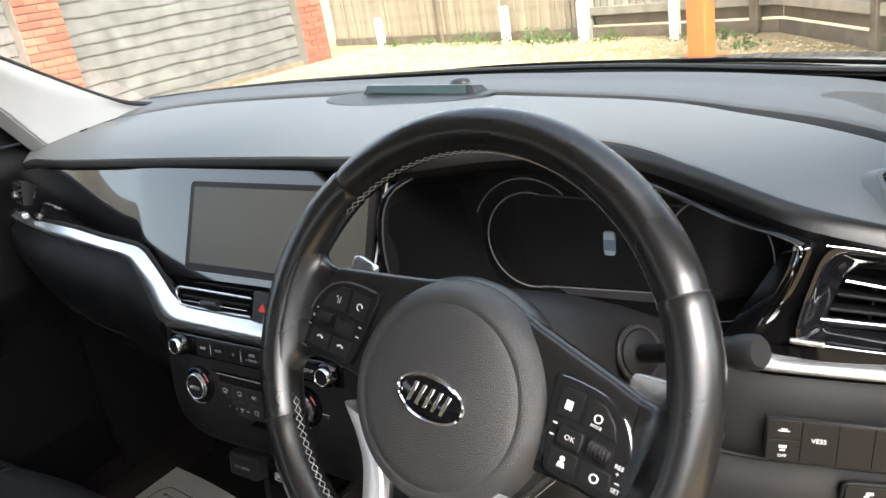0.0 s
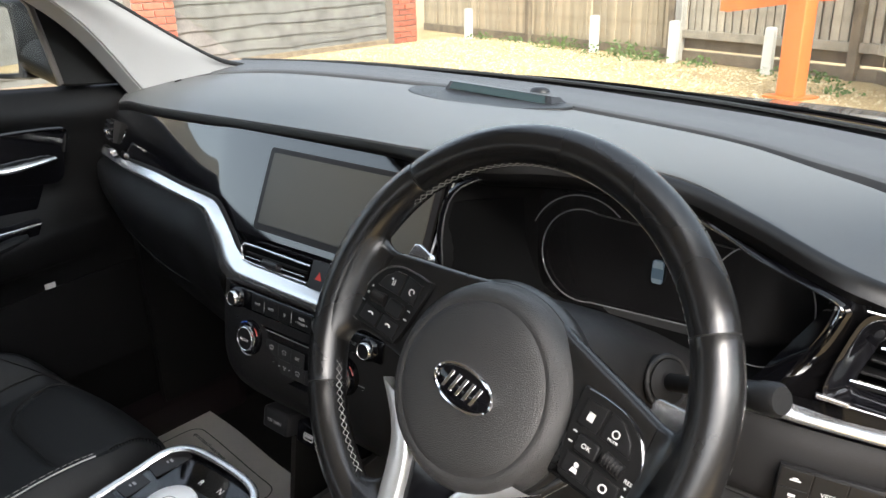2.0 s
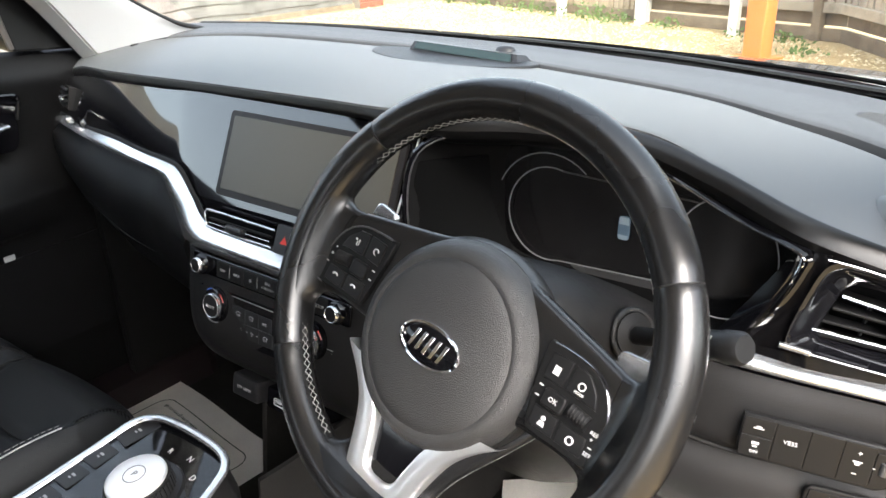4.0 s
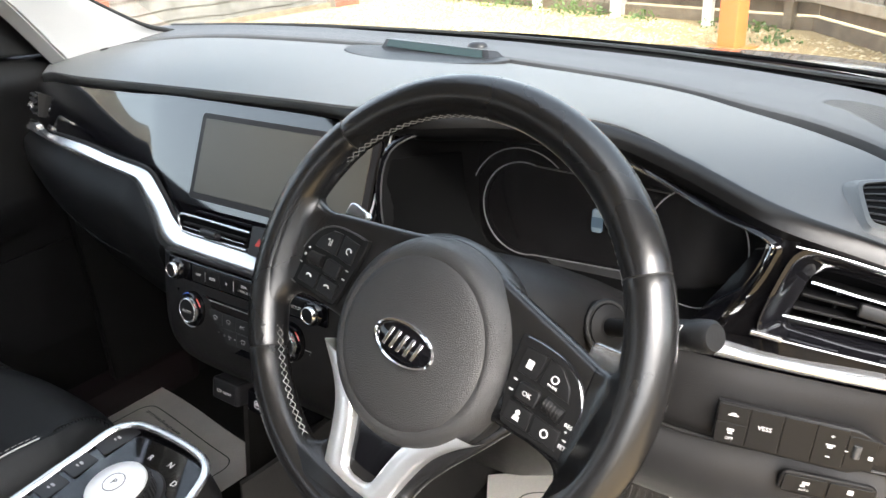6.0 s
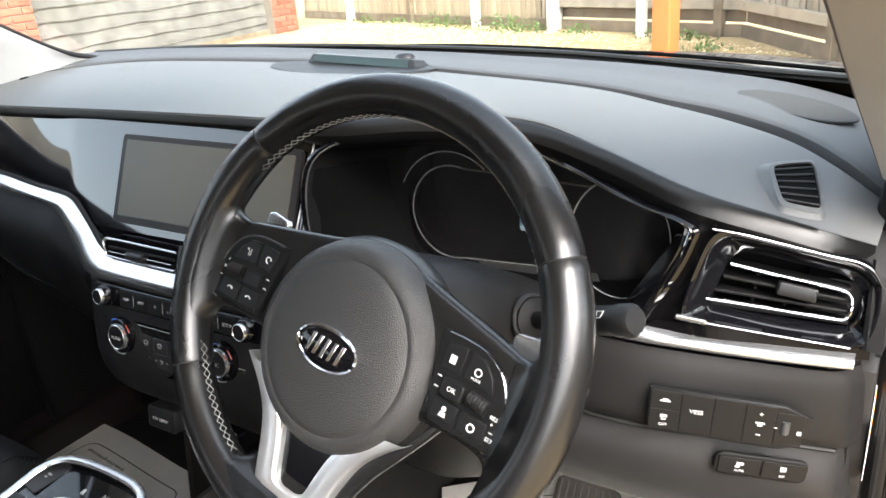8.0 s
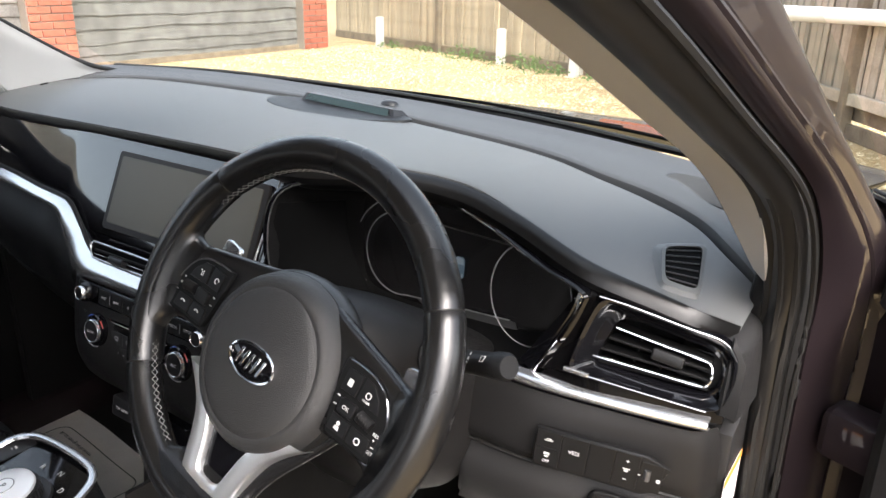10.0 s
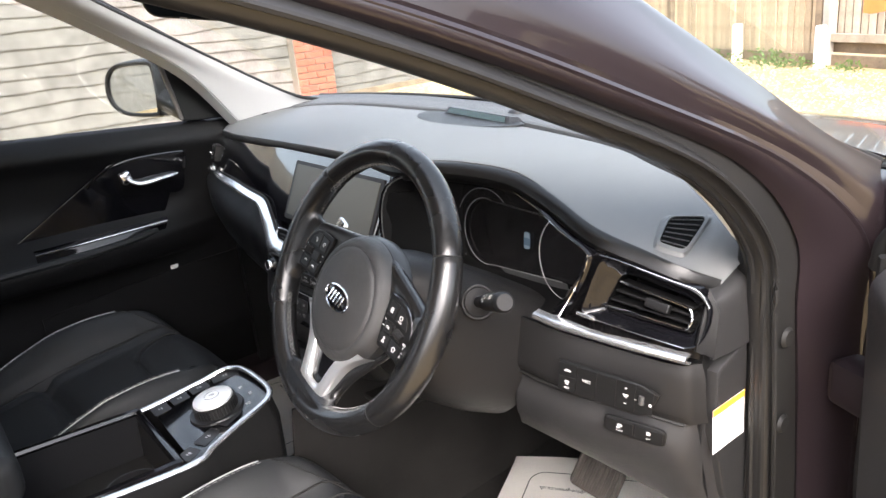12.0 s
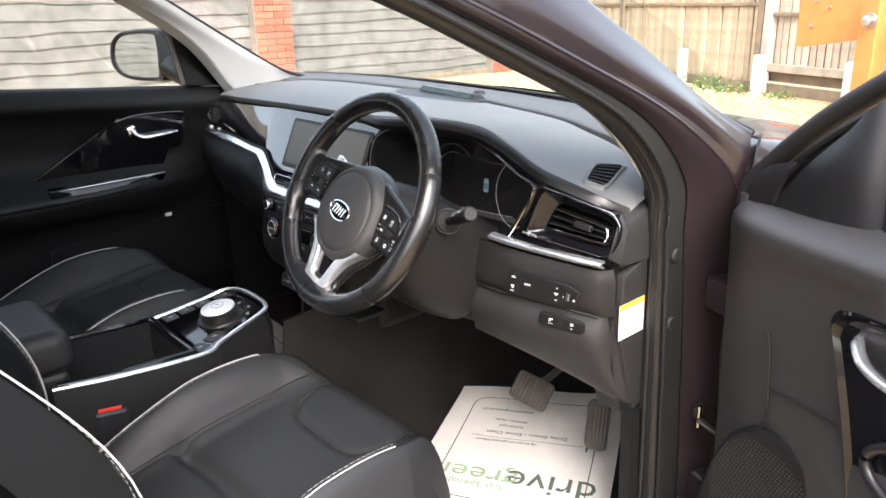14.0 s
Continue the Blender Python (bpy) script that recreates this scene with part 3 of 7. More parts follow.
part("jamb_edge", tube(curve([tuple(Vector(p) + V(0.003, 0, 0)) for p in L["jam1"]], 50), 0.004, 6), PAINT, t)
part("outer_face", patch([L["out0"][:5], halves(L["out0"][:5], L["out1"], (0.014, -0.02, 0.006)), L["out1"], halves(L["out1"], L["glass"], (0.0, 0.004, 0.006)), L["glass"]], 34, 16, 0.005), PAINT, t)
part("screen_moulding", tube(curve(L["glass"], 30), 0.006, 8), RUBBER, t)
for z in (0.87, 0.75):
    part("grommet", lathe([(0, 0.004), (0.010, 0.004), (0.0135, 0.0)], basis((0.7435, 0.392, z), (0, 1, 0), UP), 16), RUBBER, t)

# windscreen
BASE = [(-0.785, 0.64, 1.06), (-0.55, 0.75, 1.055), (-0.25, 0.79, 1.05), (0.0, 0.795, 1.045), (0.25, 0.77, 1.04), (0.55, 0.70, 1.03), (0.785, 0.62, 1.03)]
HEAD = [(-0.645, -0.02, 1.415), (-0.45, 0.05, 1.44), (-0.2, 0.09, 1.452), (0, 0.10, 1.455), (0.2, 0.09, 1.452), (0.45, 0.05, 1.44), (0.645, -0.02, 1.415)]
mid = [tuple((Vector(a) + Vector(b)) / 2 + V(0, 0.03, 0.025)) for a, b in zip(BASE, HEAD)]
ws = tagged(part("windscreen", patch([BASE, mid, HEAD], 24, 12, 0.004), GLASS), "clear curved windscreen of the car", "windscreen", "", "structure")
ws.visible_shadow = False
part("frit_band", tube(curve(BASE, 40), 0.007, 8, flat=0.6), RUBBER, car, "black band at the foot of the windscreen")

# bonnet, cowl and wings
part("bonnet", patch([[(-0.72, 0.86, 0.975), (-0.4, 0.95, 1.0), (0, 0.98, 1.01), (0.4, 0.95, 1.0), (0.72, 0.86, 0.975)],
                      [(-0.76, 1.2, 0.935), (-0.42, 1.25, 0.962), (0, 1.27, 0.966), (0.42, 1.25, 0.962), (0.76, 1.2, 0.935)],
                      [(-0.74, 1.55, 0.855), (-0.42, 1.62, 0.88), (0, 1.66, 0.885), (0.42, 1.62, 0.88), (0.74, 1.55, 0.855)],
                      [(-0.66, 1.78, 0.74), (-0.4, 1.86, 0.76), (0, 1.9, 0.76), (0.4, 1.86, 0.76), (0.66, 1.78, 0.74)]], 28, 20, 0.004), PAINT, car)
part("cowl", patch([[(-0.77, 0.641, 1.057), (-0.4, 0.772, 1.053), (0, 0.795, 1.045), (0.4, 0.739, 1.036), (0.77, 0.629, 1.03)],
                    [(-0.74, 0.86, 0.96), (-0.4, 0.95, 0.985), (0, 0.98, 0.995), (0.4, 0.95, 0.985), (0.74, 0.86, 0.96)]], 20, 4, 0.01), RUBBER, car)
for s in (-1, 1):
    part("wing", patch([[(s * 0.80, 0.56, 1.015), (s * 0.765, 0.85, 0.985), (s * 0.78, 1.2, 0.96), (s * 0.75, 1.6, 0.875)],
                        [(s * 0.845, 0.56, 0.98), (s * 0.85, 0.85, 0.95), (s * 0.86, 1.2, 0.92), (s * 0.82, 1.6, 0.83)],
                        [(s * 0.87, 0.56, 0.85), (s * 0.885, 0.85, 0.82), (s * 0.89, 1.2, 0.8), (s * 0.84, 1.6, 0.75)],
                        [(s * 0.875, 0.56, 0.5), (s * 0.885, 0.85, 0.5), (s * 0.89, 1.2, 0.7), (s * 0.84, 1.6, 0.5)]], 20, 14, 0.004), PAINT, car)
part("wing_top", patch([[(0.762, 0.60, 1.04), (0.755, 0.70, 1.022), (0.745, 0.86, 0.98)], [(0.793, 0.535, 1.043), (0.79, 0.68, 1.022), (0.785, 0.86, 0.99)], [(0.806, 0.505, 1.012), (0.822, 0.66, 1.0), (0.83, 0.86, 0.965)], [(0.815, 0.50, 0.93), (0.845, 0.66, 0.93), (0.87, 0.86, 0.92)]], 16, 14, 0.004), PAINT, car)
part("wing_fill", strip([(0.742, 0.575, 1.042), (0.772, 0.525, 1.03), (0.782, 0.49, 0.99), (0.79, 0.53, 0.9)], [(0.77, 0.62, 1.028), (0.80, 0.56, 1.018), (0.812, 0.53, 0.98), (0.815, 0.57, 0.9)], 14, 0.004), PAINT, car)
part("wing_return", strip([(0.790, 0.548, 0.99), (0.790, 0.548, 0.7), (0.790, 0.542, 0.35)], [(0.860, 0.566, 0.965), (0.878, 0.566, 0.7), (0.878, 0.56, 0.35)], 10, 0.006), PAINT, car)
part("wing_joint", tube(curve([(0.765, 0.595, 1.045), (0.793, 0.533, 1.047), (0.804, 0.503, 1.014), (0.80, 0.50, 0.95)], 20), 0.0025, 6), RUBBER, car)
for a, b in (((-0.45, 0.83, 1.036), (0.35, 0.86, 1.026)), ((0.0, 0.85, 1.03), (0.66, 0.74, 1.022))):
    part("wiper", tube(curve([a, tuple((Vector(a) + Vector(b)) / 2 + V(0, 0.02, 0.008)), b], 14), 0.0032, 6), DARK, car)

# roof, rails and the closed rest of the shell
part("roof", patch([[(-0.6, -0.05, 1.45), (0, 0.09, 1.49), (0.6, -0.05, 1.45)], [(-0.63, -0.9, 1.5), (0, -0.9, 1.545), (0.63, -0.9, 1.5)], [(-0.58, -2.1, 1.44), (0, -2.1, 1.5), (0.58, -2.1, 1.44)]], 16, 16, 0.01), PAINT, car)
tagged(part("ceiling", patch([[(-0.6, -0.06, 1.415), (0, 0.07, 1.445), (0.6, -0.06, 1.415)], [(-0.6, -0.9, 1.45), (0, -0.9, 1.48), (0.6, -0.9, 1.45)], [(-0.55, -2.1, 1.4), (0, -2.1, 1.44), (0.55, -2.1, 1.4)]], 14, 14, 0.01), HEADLINER), "pale grey cloth headliner of the car", "headliner", "", "structure")
for s in (-1, 1):
    rail = thing("roof_rail_side", "dark painted roof side rail above the doors", "car roof rail", "roof side rails")
    part("rail_panel", tube(curve([(s * 0.645, -0.06, 1.425), (s * 0.67, -0.35, 1.455), (s * 0.68, -0.9, 1.465), (s * 0.66, -1.6, 1.44), (s * 0.6, -2.15, 1.38)], 24), 0.035, 10), PAINT, rail)
    part("rail_seal", tube(curve([(s * 0.63, -0.25, 1.41), (s * 0.64, -0.5, 1.425), (s * 0.64, -0.9, 1.425), (s * 0.62, -1.6, 1.40)], 24), 0.018, 8), RUBBER, rail)
    pil = thing("centre_pillar", "dark centre pillar between the doors", "car pillar", "centre pillars")
    part("pillar_body", strip([(s * 0.65, -0.72, 1.44), (s * 0.74, -0.68, 1.0), (s * 0.77, -0.66, 0.35)], [(s * 0.65, -0.86, 1.44), (s * 0.75, -0.86, 1.0), (s * 0.77, -0.88, 0.35)], 12, 0.05), SMOOTH, pil)
    part("rear_door", patch([[(s * 0.76, -0.86, 1.06), (s * 0.75, -1.4, 1.09), (s * 0.7, -2.0, 1.12)], [(s * 0.8, -0.86, 0.8), (s * 0.8, -1.4, 0.8), (s * 0.75, -2.0, 0.8)], [(s * 0.8, -0.86, 0.35), (s * 0.8, -1.4, 0.35), (s * 0.75, -2.0, 0.35)]], 10, 8, 0.06), HARD, car)
    part("rear_quarter", strip([(s * 0.6, -1.75, 1.42), (s * 0.7, -1.75, 1.12)], [(s * 0.55, -2.2, 1.35), (s * 0.66, -2.2, 1.12)], 6, 0.04), SMOOTH, car)
    part("sill", box(0.14, 2.6, 0.14, at(s * 0.78, -0.8, 0.30), 0.03), PAINT, car)
for wx, wy in ((0.78, 1.28), (-0.78, 1.28), (0.78, -1.42), (-0.78, -1.42)):
    wm = basis((wx, wy, 0.315), (0, 1, 0), UP)
    road_wheel = part("wheel", lathe([(0.0, 0.07), (0.06, 0.075), (0.19, 0.06), (0.205, 0.085), (0.205, -0.1)], wm, 36), STEEL, car, "silver road wheel")
    part("tyre", lathe([(0.205, 0.085), (0.225, 0.10), (0.29, 0.10), (0.312, 0.08), (0.315, 0.0), (0.312, -0.08), (0.29, -0.1), (0.205, -0.09)], wm, 44), RUBBER, road_wheel, "black rubber tyre")
part("tailgate", patch([[(-0.6, -2.2, 1.1), (0, -2.25, 1.1), (0.6, -2.2, 1.1)], [(-0.66, -2.2, 0.4), (0, -2.25, 0.4), (0.66, -2.2, 0.4)]], 8, 6, 0.06), HARD, car)

# floor, bulkhead
tagged(part("floor", patch([[(-0.77, -2.2, 0.30), (0, -2.2, 0.30), (0.77, -2.2, 0.30)], [(-0.77, 0.1, 0.29), (0, 0.1, 0.29), (0.77, 0.1, 0.29)], [(-0.77, 0.62, 0.29), (0, 0.62, 0.29), (0.77, 0.62, 0.29)], [(-0.77, 0.80, 0.42), (0, 0.80, 0.42), (0.77, 0.80, 0.42)], [(-0.77, 0.85, 0.7), (0, 0.85, 0.7), (0.77, 0.85, 0.7)], [(-0.77, 0.84, 0.98), (0, 0.84, 0.98), (0.77, 0.84, 0.98)]], 8, 24, 0.03), CARPET), "black carpeted car floor and toe board", "car floor", "", "structure")
part("tunnel", patch([[(-0.2, -0.6, 0.31), (-0.2, 0.3, 0.31), (-0.2, 0.75, 0.4)], [(-0.13, -0.6, 0.42), (-0.13, 0.25, 0.44), (-0.14, 0.7, 0.6)], [(0.05, -0.6, 0.42), (0.05, 0.25, 0.44), (0.04, 0.7, 0.6)], [(0.07, -0.6, 0.31), (0.06, 0.3, 0.31), (0.05, 0.75, 0.4)]], 12, 12, 0.01), CARPET, car)

# ---- dashboard ----
dash = thing("dashboard", "charcoal soft-touch dashboard with satin silver and piano black trim", "dashboard")
LIP = [(-0.76, 0.325, 1.005), (-0.62, 0.275, 1.028), (-0.46, 0.24, 1.038), (-0.2, 0.238, 1.043), (0.0, 0.236, 1.046), (0.17, 0.225, 1.051), (0.28, 0.26, 1.055), (0.38, 0.285, 1.047), (0.46, 0.28, 1.028), (0.55, 0.265, 1.0), (0.62, 0.28, 0.978), (0.664, 0.297, 0.962), (0.692, 0.33, 0.944)]
GROOVE = [(-0.79, 0.40, 1.04), (-0.70, 0.533, 1.046), (-0.535, 0.60, 1.05), (-0.215, 0.645, 1.043), (-0.017, 0.63, 1.04), (0.13, 0.612, 1.035), (0.281, 0.59, 1.029), (0.369, 0.567, 1.025), (0.45, 0.53, 1.021), (0.53, 0.50, 1.015), (0.60, 0.462, 1.006), (0.652, 0.405, 0.997), (0.697, 0.385, 0.972)]
SHELF = [(-0.80, 0.50, 1.055), (-0.785, 0.629, 1.064), (-0.53, 0.735, 1.058), (-0.245, 0.77, 1.05), (-0.01, 0.77, 1.045), (0.12, 0.755, 1.042), (0.226, 0.74, 1.04), (0.33, 0.72, 1.038), (0.43, 0.70, 1.034), (0.552, 0.67, 1.026), (0.636, 0.645, 1.012), (0.70, 0.59, 1.004), (0.735, 0.45, 0.99)]


def width(x):
    """How far the dark nose wraps over the edge: wide before the driver, thin before the passenger."""
    f = min(1.0, max(0.0, (x - 0.08) / 0.14))
    return 0.12 + 0.88 * f * f * (3 - 2 * f)


def dash_top():
    rows = []
    lip, groove, shelf = curve(LIP, 90), curve(GROOVE, 90), curve(SHELF, 90)
    prof = ((0.036, 0.004), (0.036, 0.0085), (0.044, 0.0095), (0.08, 0.0105), (0.2, 0.012), (0.45, 0.012), (0.75, 0.008), (0.93, 0.005), (0.947, 0.004), (0.958, 0.001), (0.962, -0.006), (0.962, -0.02))
    for s, dz in prof:
        rows.append([a.lerp(b, s if s > 0.05 else s * width(a.x)) + V(0, 0, dz * (1.0 if dz < 0 else max(0.15, min(1.0, 1 - (a.x - 0.4) * 4)))) for a, b in zip(lip, groove)])
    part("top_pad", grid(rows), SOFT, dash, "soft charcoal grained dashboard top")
    rows = []
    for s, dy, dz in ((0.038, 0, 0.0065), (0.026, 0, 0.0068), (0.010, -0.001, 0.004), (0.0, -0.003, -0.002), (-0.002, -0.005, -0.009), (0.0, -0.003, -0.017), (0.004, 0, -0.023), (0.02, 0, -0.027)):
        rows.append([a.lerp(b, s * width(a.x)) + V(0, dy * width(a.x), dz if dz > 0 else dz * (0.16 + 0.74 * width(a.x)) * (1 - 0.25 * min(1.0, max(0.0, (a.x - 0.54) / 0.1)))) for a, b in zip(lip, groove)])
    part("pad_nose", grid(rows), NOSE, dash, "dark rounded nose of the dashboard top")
    rows = []
    for s, dz in ((0.05, -0.02), (0.05, -0.004), (0.056, 0.003), (0.08, 0.005), (0.13, 0.005), (0.3, 0.004), (0.55, 0.0), (0.8, -0.004), (1.0, -0.003), (1.05, -0.004)):
        rows.append([a.lerp(b, s) + V(0, 0, dz) for a, b in zip(groove, shelf)])
    part("windscreen_shelf", grid(rows), SHELFM, dash)
    # added black tube, standing for the shade down in the groove
    part("groove_shade", tube([p + V(0, -0.003, -0.02) for p in groove], 0.012, 8), DARK, dash)


dash_top()
for k in range(7):
    a = V(-0.735 + 0.03 * k, 0.40 + 0.028 * k - 0.0012 * k * k, 1.044)
    part("demister_slot", box(0.004, 0.022, 0.003, at(a.x, a.y, a.z + 0.0035, 0, 0, 30 - 4 * k), 0.001), RUBBER, dash)
# head-up glass and sensor on the top pad
part("sensor_recess", prism([(0.17 * math.cos(a) * (1.0 if math.cos(a) < 0 else 0.9), 0.085 * math.sin(a) * (1 if math.sin(a) < 0 else 0.4)) for a in (2 * math.pi * k / 40 for k in range(40))], 0.004, basis((-0.062, 0.598, 1.0452), (1, -0.03, -0.014), (0, 1, -0.02)), 0.003), HARD, dash, "smooth dark oval inset")
hud = thing("head_up_display", "low dark teal head-up display bar on the dashboard top", "head-up display", at=(-0.05, 0.615, 1.05))
part("housing", loft([[V(x, y, z) for x, y, z in ring] for ring in ([(-0.165, 0.600, 1.048), (0.062, 0.585, 1.040), (0.066, 0.625, 1.040), (-0.16, 0.64, 1.048)], [(-0.160, 0.612, 1.064), (0.050, 0.598, 1.058), (0.054, 0.618, 1.054), (-0.157, 0.632, 1.062)])]), SMOOTH, hud, smooth=False)
part("film", prism([(-0.1, -0.006), (0.1, -0.006), (0.096, 0.006), (-0.096, 0.006)], 0.001, basis((-0.054, 0.5985, 1.0553), (0.208, -0.0145, -0.007), (0.0, 0.55, 1.0)), 0), TEAL, hud, "greenish reflective film")
part("light_sensor", lathe([(0, 0.008), (0.007, 0.0075), (0.012, 0.005), (0.0145, 0)], at(-0.03, 0.69, 1.046), 20, 1.3, 1.0), SMOOTH, dash)

# speaker grille beside the windscreen
GM = basis((0.586, 0.566, 1.0160), (0.13, -0.073, -0.012), (0.03, 0.09, 0.006))
part("speaker_grille", prism([(0.078 * math.cos(a), 0.034 * math.sin(a)) for a in (2 * math.pi * k / 44 for k in range(44))], 0.002, GM, 0.0015), HARD, dash)
slots = []
for i in range(38):
    x = -0.070 + 0.140 * i / 37
    h = 0.030 * math.sqrt(1 - (x / 0.074) ** 2)
    slots.append(tube([GM @ V(x, -h, 0.0022), GM @ V(x, h, 0.0022)], 0.0007, 4))
part("grille_ribs", merge(*slots), SHELFM, dash, smooth=False)

# gloss fascia before the passenger, with the centre display
FASC_T = [(-0.745, 0.307, 1.003), (-0.6, 0.27, 1.024), (-0.45, 0.245, 1.034), (-0.3, 0.2395, 1.0395), (-0.23, 0.2385, 1.0405), (0.0, 0.2385, 1.0405), (0.165, 0.2365, 1.036)]
FASC_B = [(-0.745, 0.285, 0.955), (-0.6, 0.235, 0.945), (-0.45, 0.208, 0.935), (-0.29, 0.19, 0.925), (-0.215, 0.1805, 0.913), (0.0, 0.1805, 0.913), (0.165, 0.1805, 0.913)]
part("gloss_fascia", patch([FASC_T, [tuple((Vector(a) + Vector(b)) / 2) for a, b in zip(FASC_T, FASC_B)], FASC_B], 44, 9, 0.006), FASCIA, dash, "glossy black fascia panel")
SN = V(0, 0.415, 0.91)
SCR = basis((0, 0.2075, 0.9725), (1, 0, 0), SN)
disp = thing("infotainment_screen", "wide unlit infotainment display in the gloss black fascia", "screen", at=(0, 0.2075, 0.9725))
part("border", prism(rrect(0.305, 0.113, 0.006), 0.0035, SCR @ at(-0.0015, 0.0, 0.002), 0.001), BEZEL, disp)
part("display", prism(rrect(0.286, 0.097, 0.002), 0.0012, SCR @ at(-0.0015, 0.001, 0.0055), 0.0004), SCREEN, disp, "blank display with an olive sky reflection in its colour")
part("glass_edge", tube([SCR @ V(0.163, 0.068, 0.004), SCR @ V(0.150, -0.085, 0.004)], 0.0012, 6), GREYPRINT, dash)

# silver trim that steps down round the centre
S_UP = [(-0.75, 0.277, 0.938), (-0.564, 0.228, 0.947), (-0.438, 0.206, 0.951), (-0.342, 0.194, 0.947), (-0.262, 0.186, 0.945), (-0.239, 0.183, 0.940), (-0.222, 0.179, 0.929), (-0.197, 0.172, 0.910), (-0.177, 0.166, 0.893), (-0.150, 0.161, 0.882), (-0.111, 0.158, 0.880), (0.0, 0.157, 0.879), (0.15, 0.157, 0.879)]
S_LO = [(-0.75, 0.271, 0.926), (-0.556, 0.220, 0.931), (-0.434, 0.199, 0.930), (-0.339, 0.188, 0.928), (-0.292, 0.182, 0.927), (-0.275, 0.180, 0.921), (-0.262, 0.176, 0.908), (-0.241, 0.170, 0.882), (-0.214, 0.158, 0.858), (-0.194, 0.153, 0.854), (-0.168, 0.150, 0.851), (0.0, 0.149, 0.851), (0.15, 0.149, 0.851)]
S_MID = [tuple((Vector(a) + Vector(b)) / 2 + V(0, -0.008, 0.0)) for a, b in zip(S_UP, S_LO)]
part("silver_trim", patch([S_UP, S_MID, S_LO], 70, 9, 0.008), SILVER, dash, "satin silver trim that steps down to the centre")
part("trim_shadow_gap", tube(curve([tuple(Vector(p) + V(0, 0.004, 0.002)) for p in S_UP], 60), 0.003, 6), RUBBER, dash)

# lower dashboard before the passenger
G1 = [tuple(Vector(S_LO[k]) + V(0, 0.006, -0.001)) for k in (0, 1, 2, 3, 4, 6, 8)]
part("passenger_lower_pad", patch([G1, [(-0.75, 0.255, 0.90), (-0.6, 0.205, 0.885), (-0.45, 0.18, 0.87), (-0.35, 0.17, 0.866), (-0.30, 0.165, 0.862), (-0.265, 0.165, 0.85), (-0.222, 0.162, 0.825)],
      [(-0.75, 0.27, 0.82), (-0.6, 0.23, 0.80), (-0.45, 0.205, 0.78), (-0.35, 0.195, 0.775), (-0.3, 0.19, 0.77), (-0.27, 0.19, 0.765), (-0.22, 0.19, 0.755)],
      [(-0.75, 0.36, 0.64), (-0.6, 0.34, 0.63), (-0.45, 0.32, 0.62), (-0.35, 0.32, 0.62), (-0.3, 0.32, 0.62), (-0.27, 0.32, 0.62), (-0.2, 0.32, 0.62)]], 40, 24, 0.01), HARD, dash)
part("glovebox_line", tube(curve([(-0.74, 0.266, 0.832), (-0.6, 0.222, 0.815), (-0.45, 0.196, 0.797), (-0.33, 0.186, 0.79)], 24), 0.0018, 6), RUBBER, dash)


def air_vent(name, label, corners, slats, group="air vents", tab=0.5):
    """A louvred vent over four corners: top left, top right, bottom right, bottom left."""
    tl, tr, br, bl = (Vector(c) for c in corners)
    v = thing(name, label, "air vent", group, at=tuple((tl + br) / 2))
    n = (tr - tl).cross(tl - bl).normalized()
    if n.y > 0:
        n = -n
    back = -n * 0.03
    part("duct", loft([[tl, tr, br, bl], [p + back for p in (tl, tr, br, bl)]]), RUBBER, v, smooth=False)
    return v, tl, tr, br, bl, n


# left end vent
v, tl, tr, br, bl, n = air_vent("air_vent", "small black air vent at the passenger's end of the dashboard", [(-0.735, 0.292, 0.992), (-0.66, 0.262, 1.0), (-0.66, 0.252, 0.962), (-0.735, 0.281, 0.962)], 3)
for k in range(4):
    s = (k + 0.5) / 4
    part("louvre", tube([tl.lerp(bl, s) + n * 0.004, tr.lerp(br, s) + n * 0.004], 0.0035, 6, flat=0.5), SMOOTH, v)
part("adjuster", box(0.014, 0.012, 0.009, at(-0.685, 0.259, 0.978), 0.002), SILVER, v)
part("thumb_wheel", box(0.026, 0.012, 0.010, at(-0.628, 0.233, 0.953, 0, 0, -17), 0.002), SILVER, v)


def centre_vent(x0, x1, tabx, s):
    v = thing("air_vent", "slim centre air vent with a bright chrome edge", "air vent", "centre air vents", at=((x0 + x1) / 2, 0.17, 0.892))
    m = basis(((x0 + x1) / 2, 0.1645, 0.8925), (1, 0, 0), SN)
    w = x1 - x0
    part("duct", prism(rrect(w - 0.004, 0.024, 0.007), 0.003, m @ at(0, 0, -0.003), 0), DARK, v)
    e = -s * w / 2
    pin = [(-e, 0.0105), (0, 0.0112), (e + s * 0.012, 0.0115), (e + s * 0.003, 0.0095), (e + s * 0.001, 0.004), (e + s * 0.008, -0.006), (e + s * 0.016, -0.0105), (0, -0.0118), (-e, -0.0115)]
    part("chrome_frame", tube(curve([m @ V(x, y, 0.003) for x, y in pin], 60), 0.0015, 8), SILVER, v, "chrome hairpin edge")
    part("louvre", box(w - 0.016, 0.003, 0.012, m @ at(s * 0.004, 0.001, -0.002), 0.001), VANE, v)
    part("louvre_edge", box(w - 0.02, 0.0009, 0.001, m @ at(s * 0.005, -0.0045, 0.004), 0), SILVER, v)
    part("adjuster", box(0.032, 0.009, 0.011, m @ at(tabx, -0.004, 0.004), 0.002), SMOOTH, v)


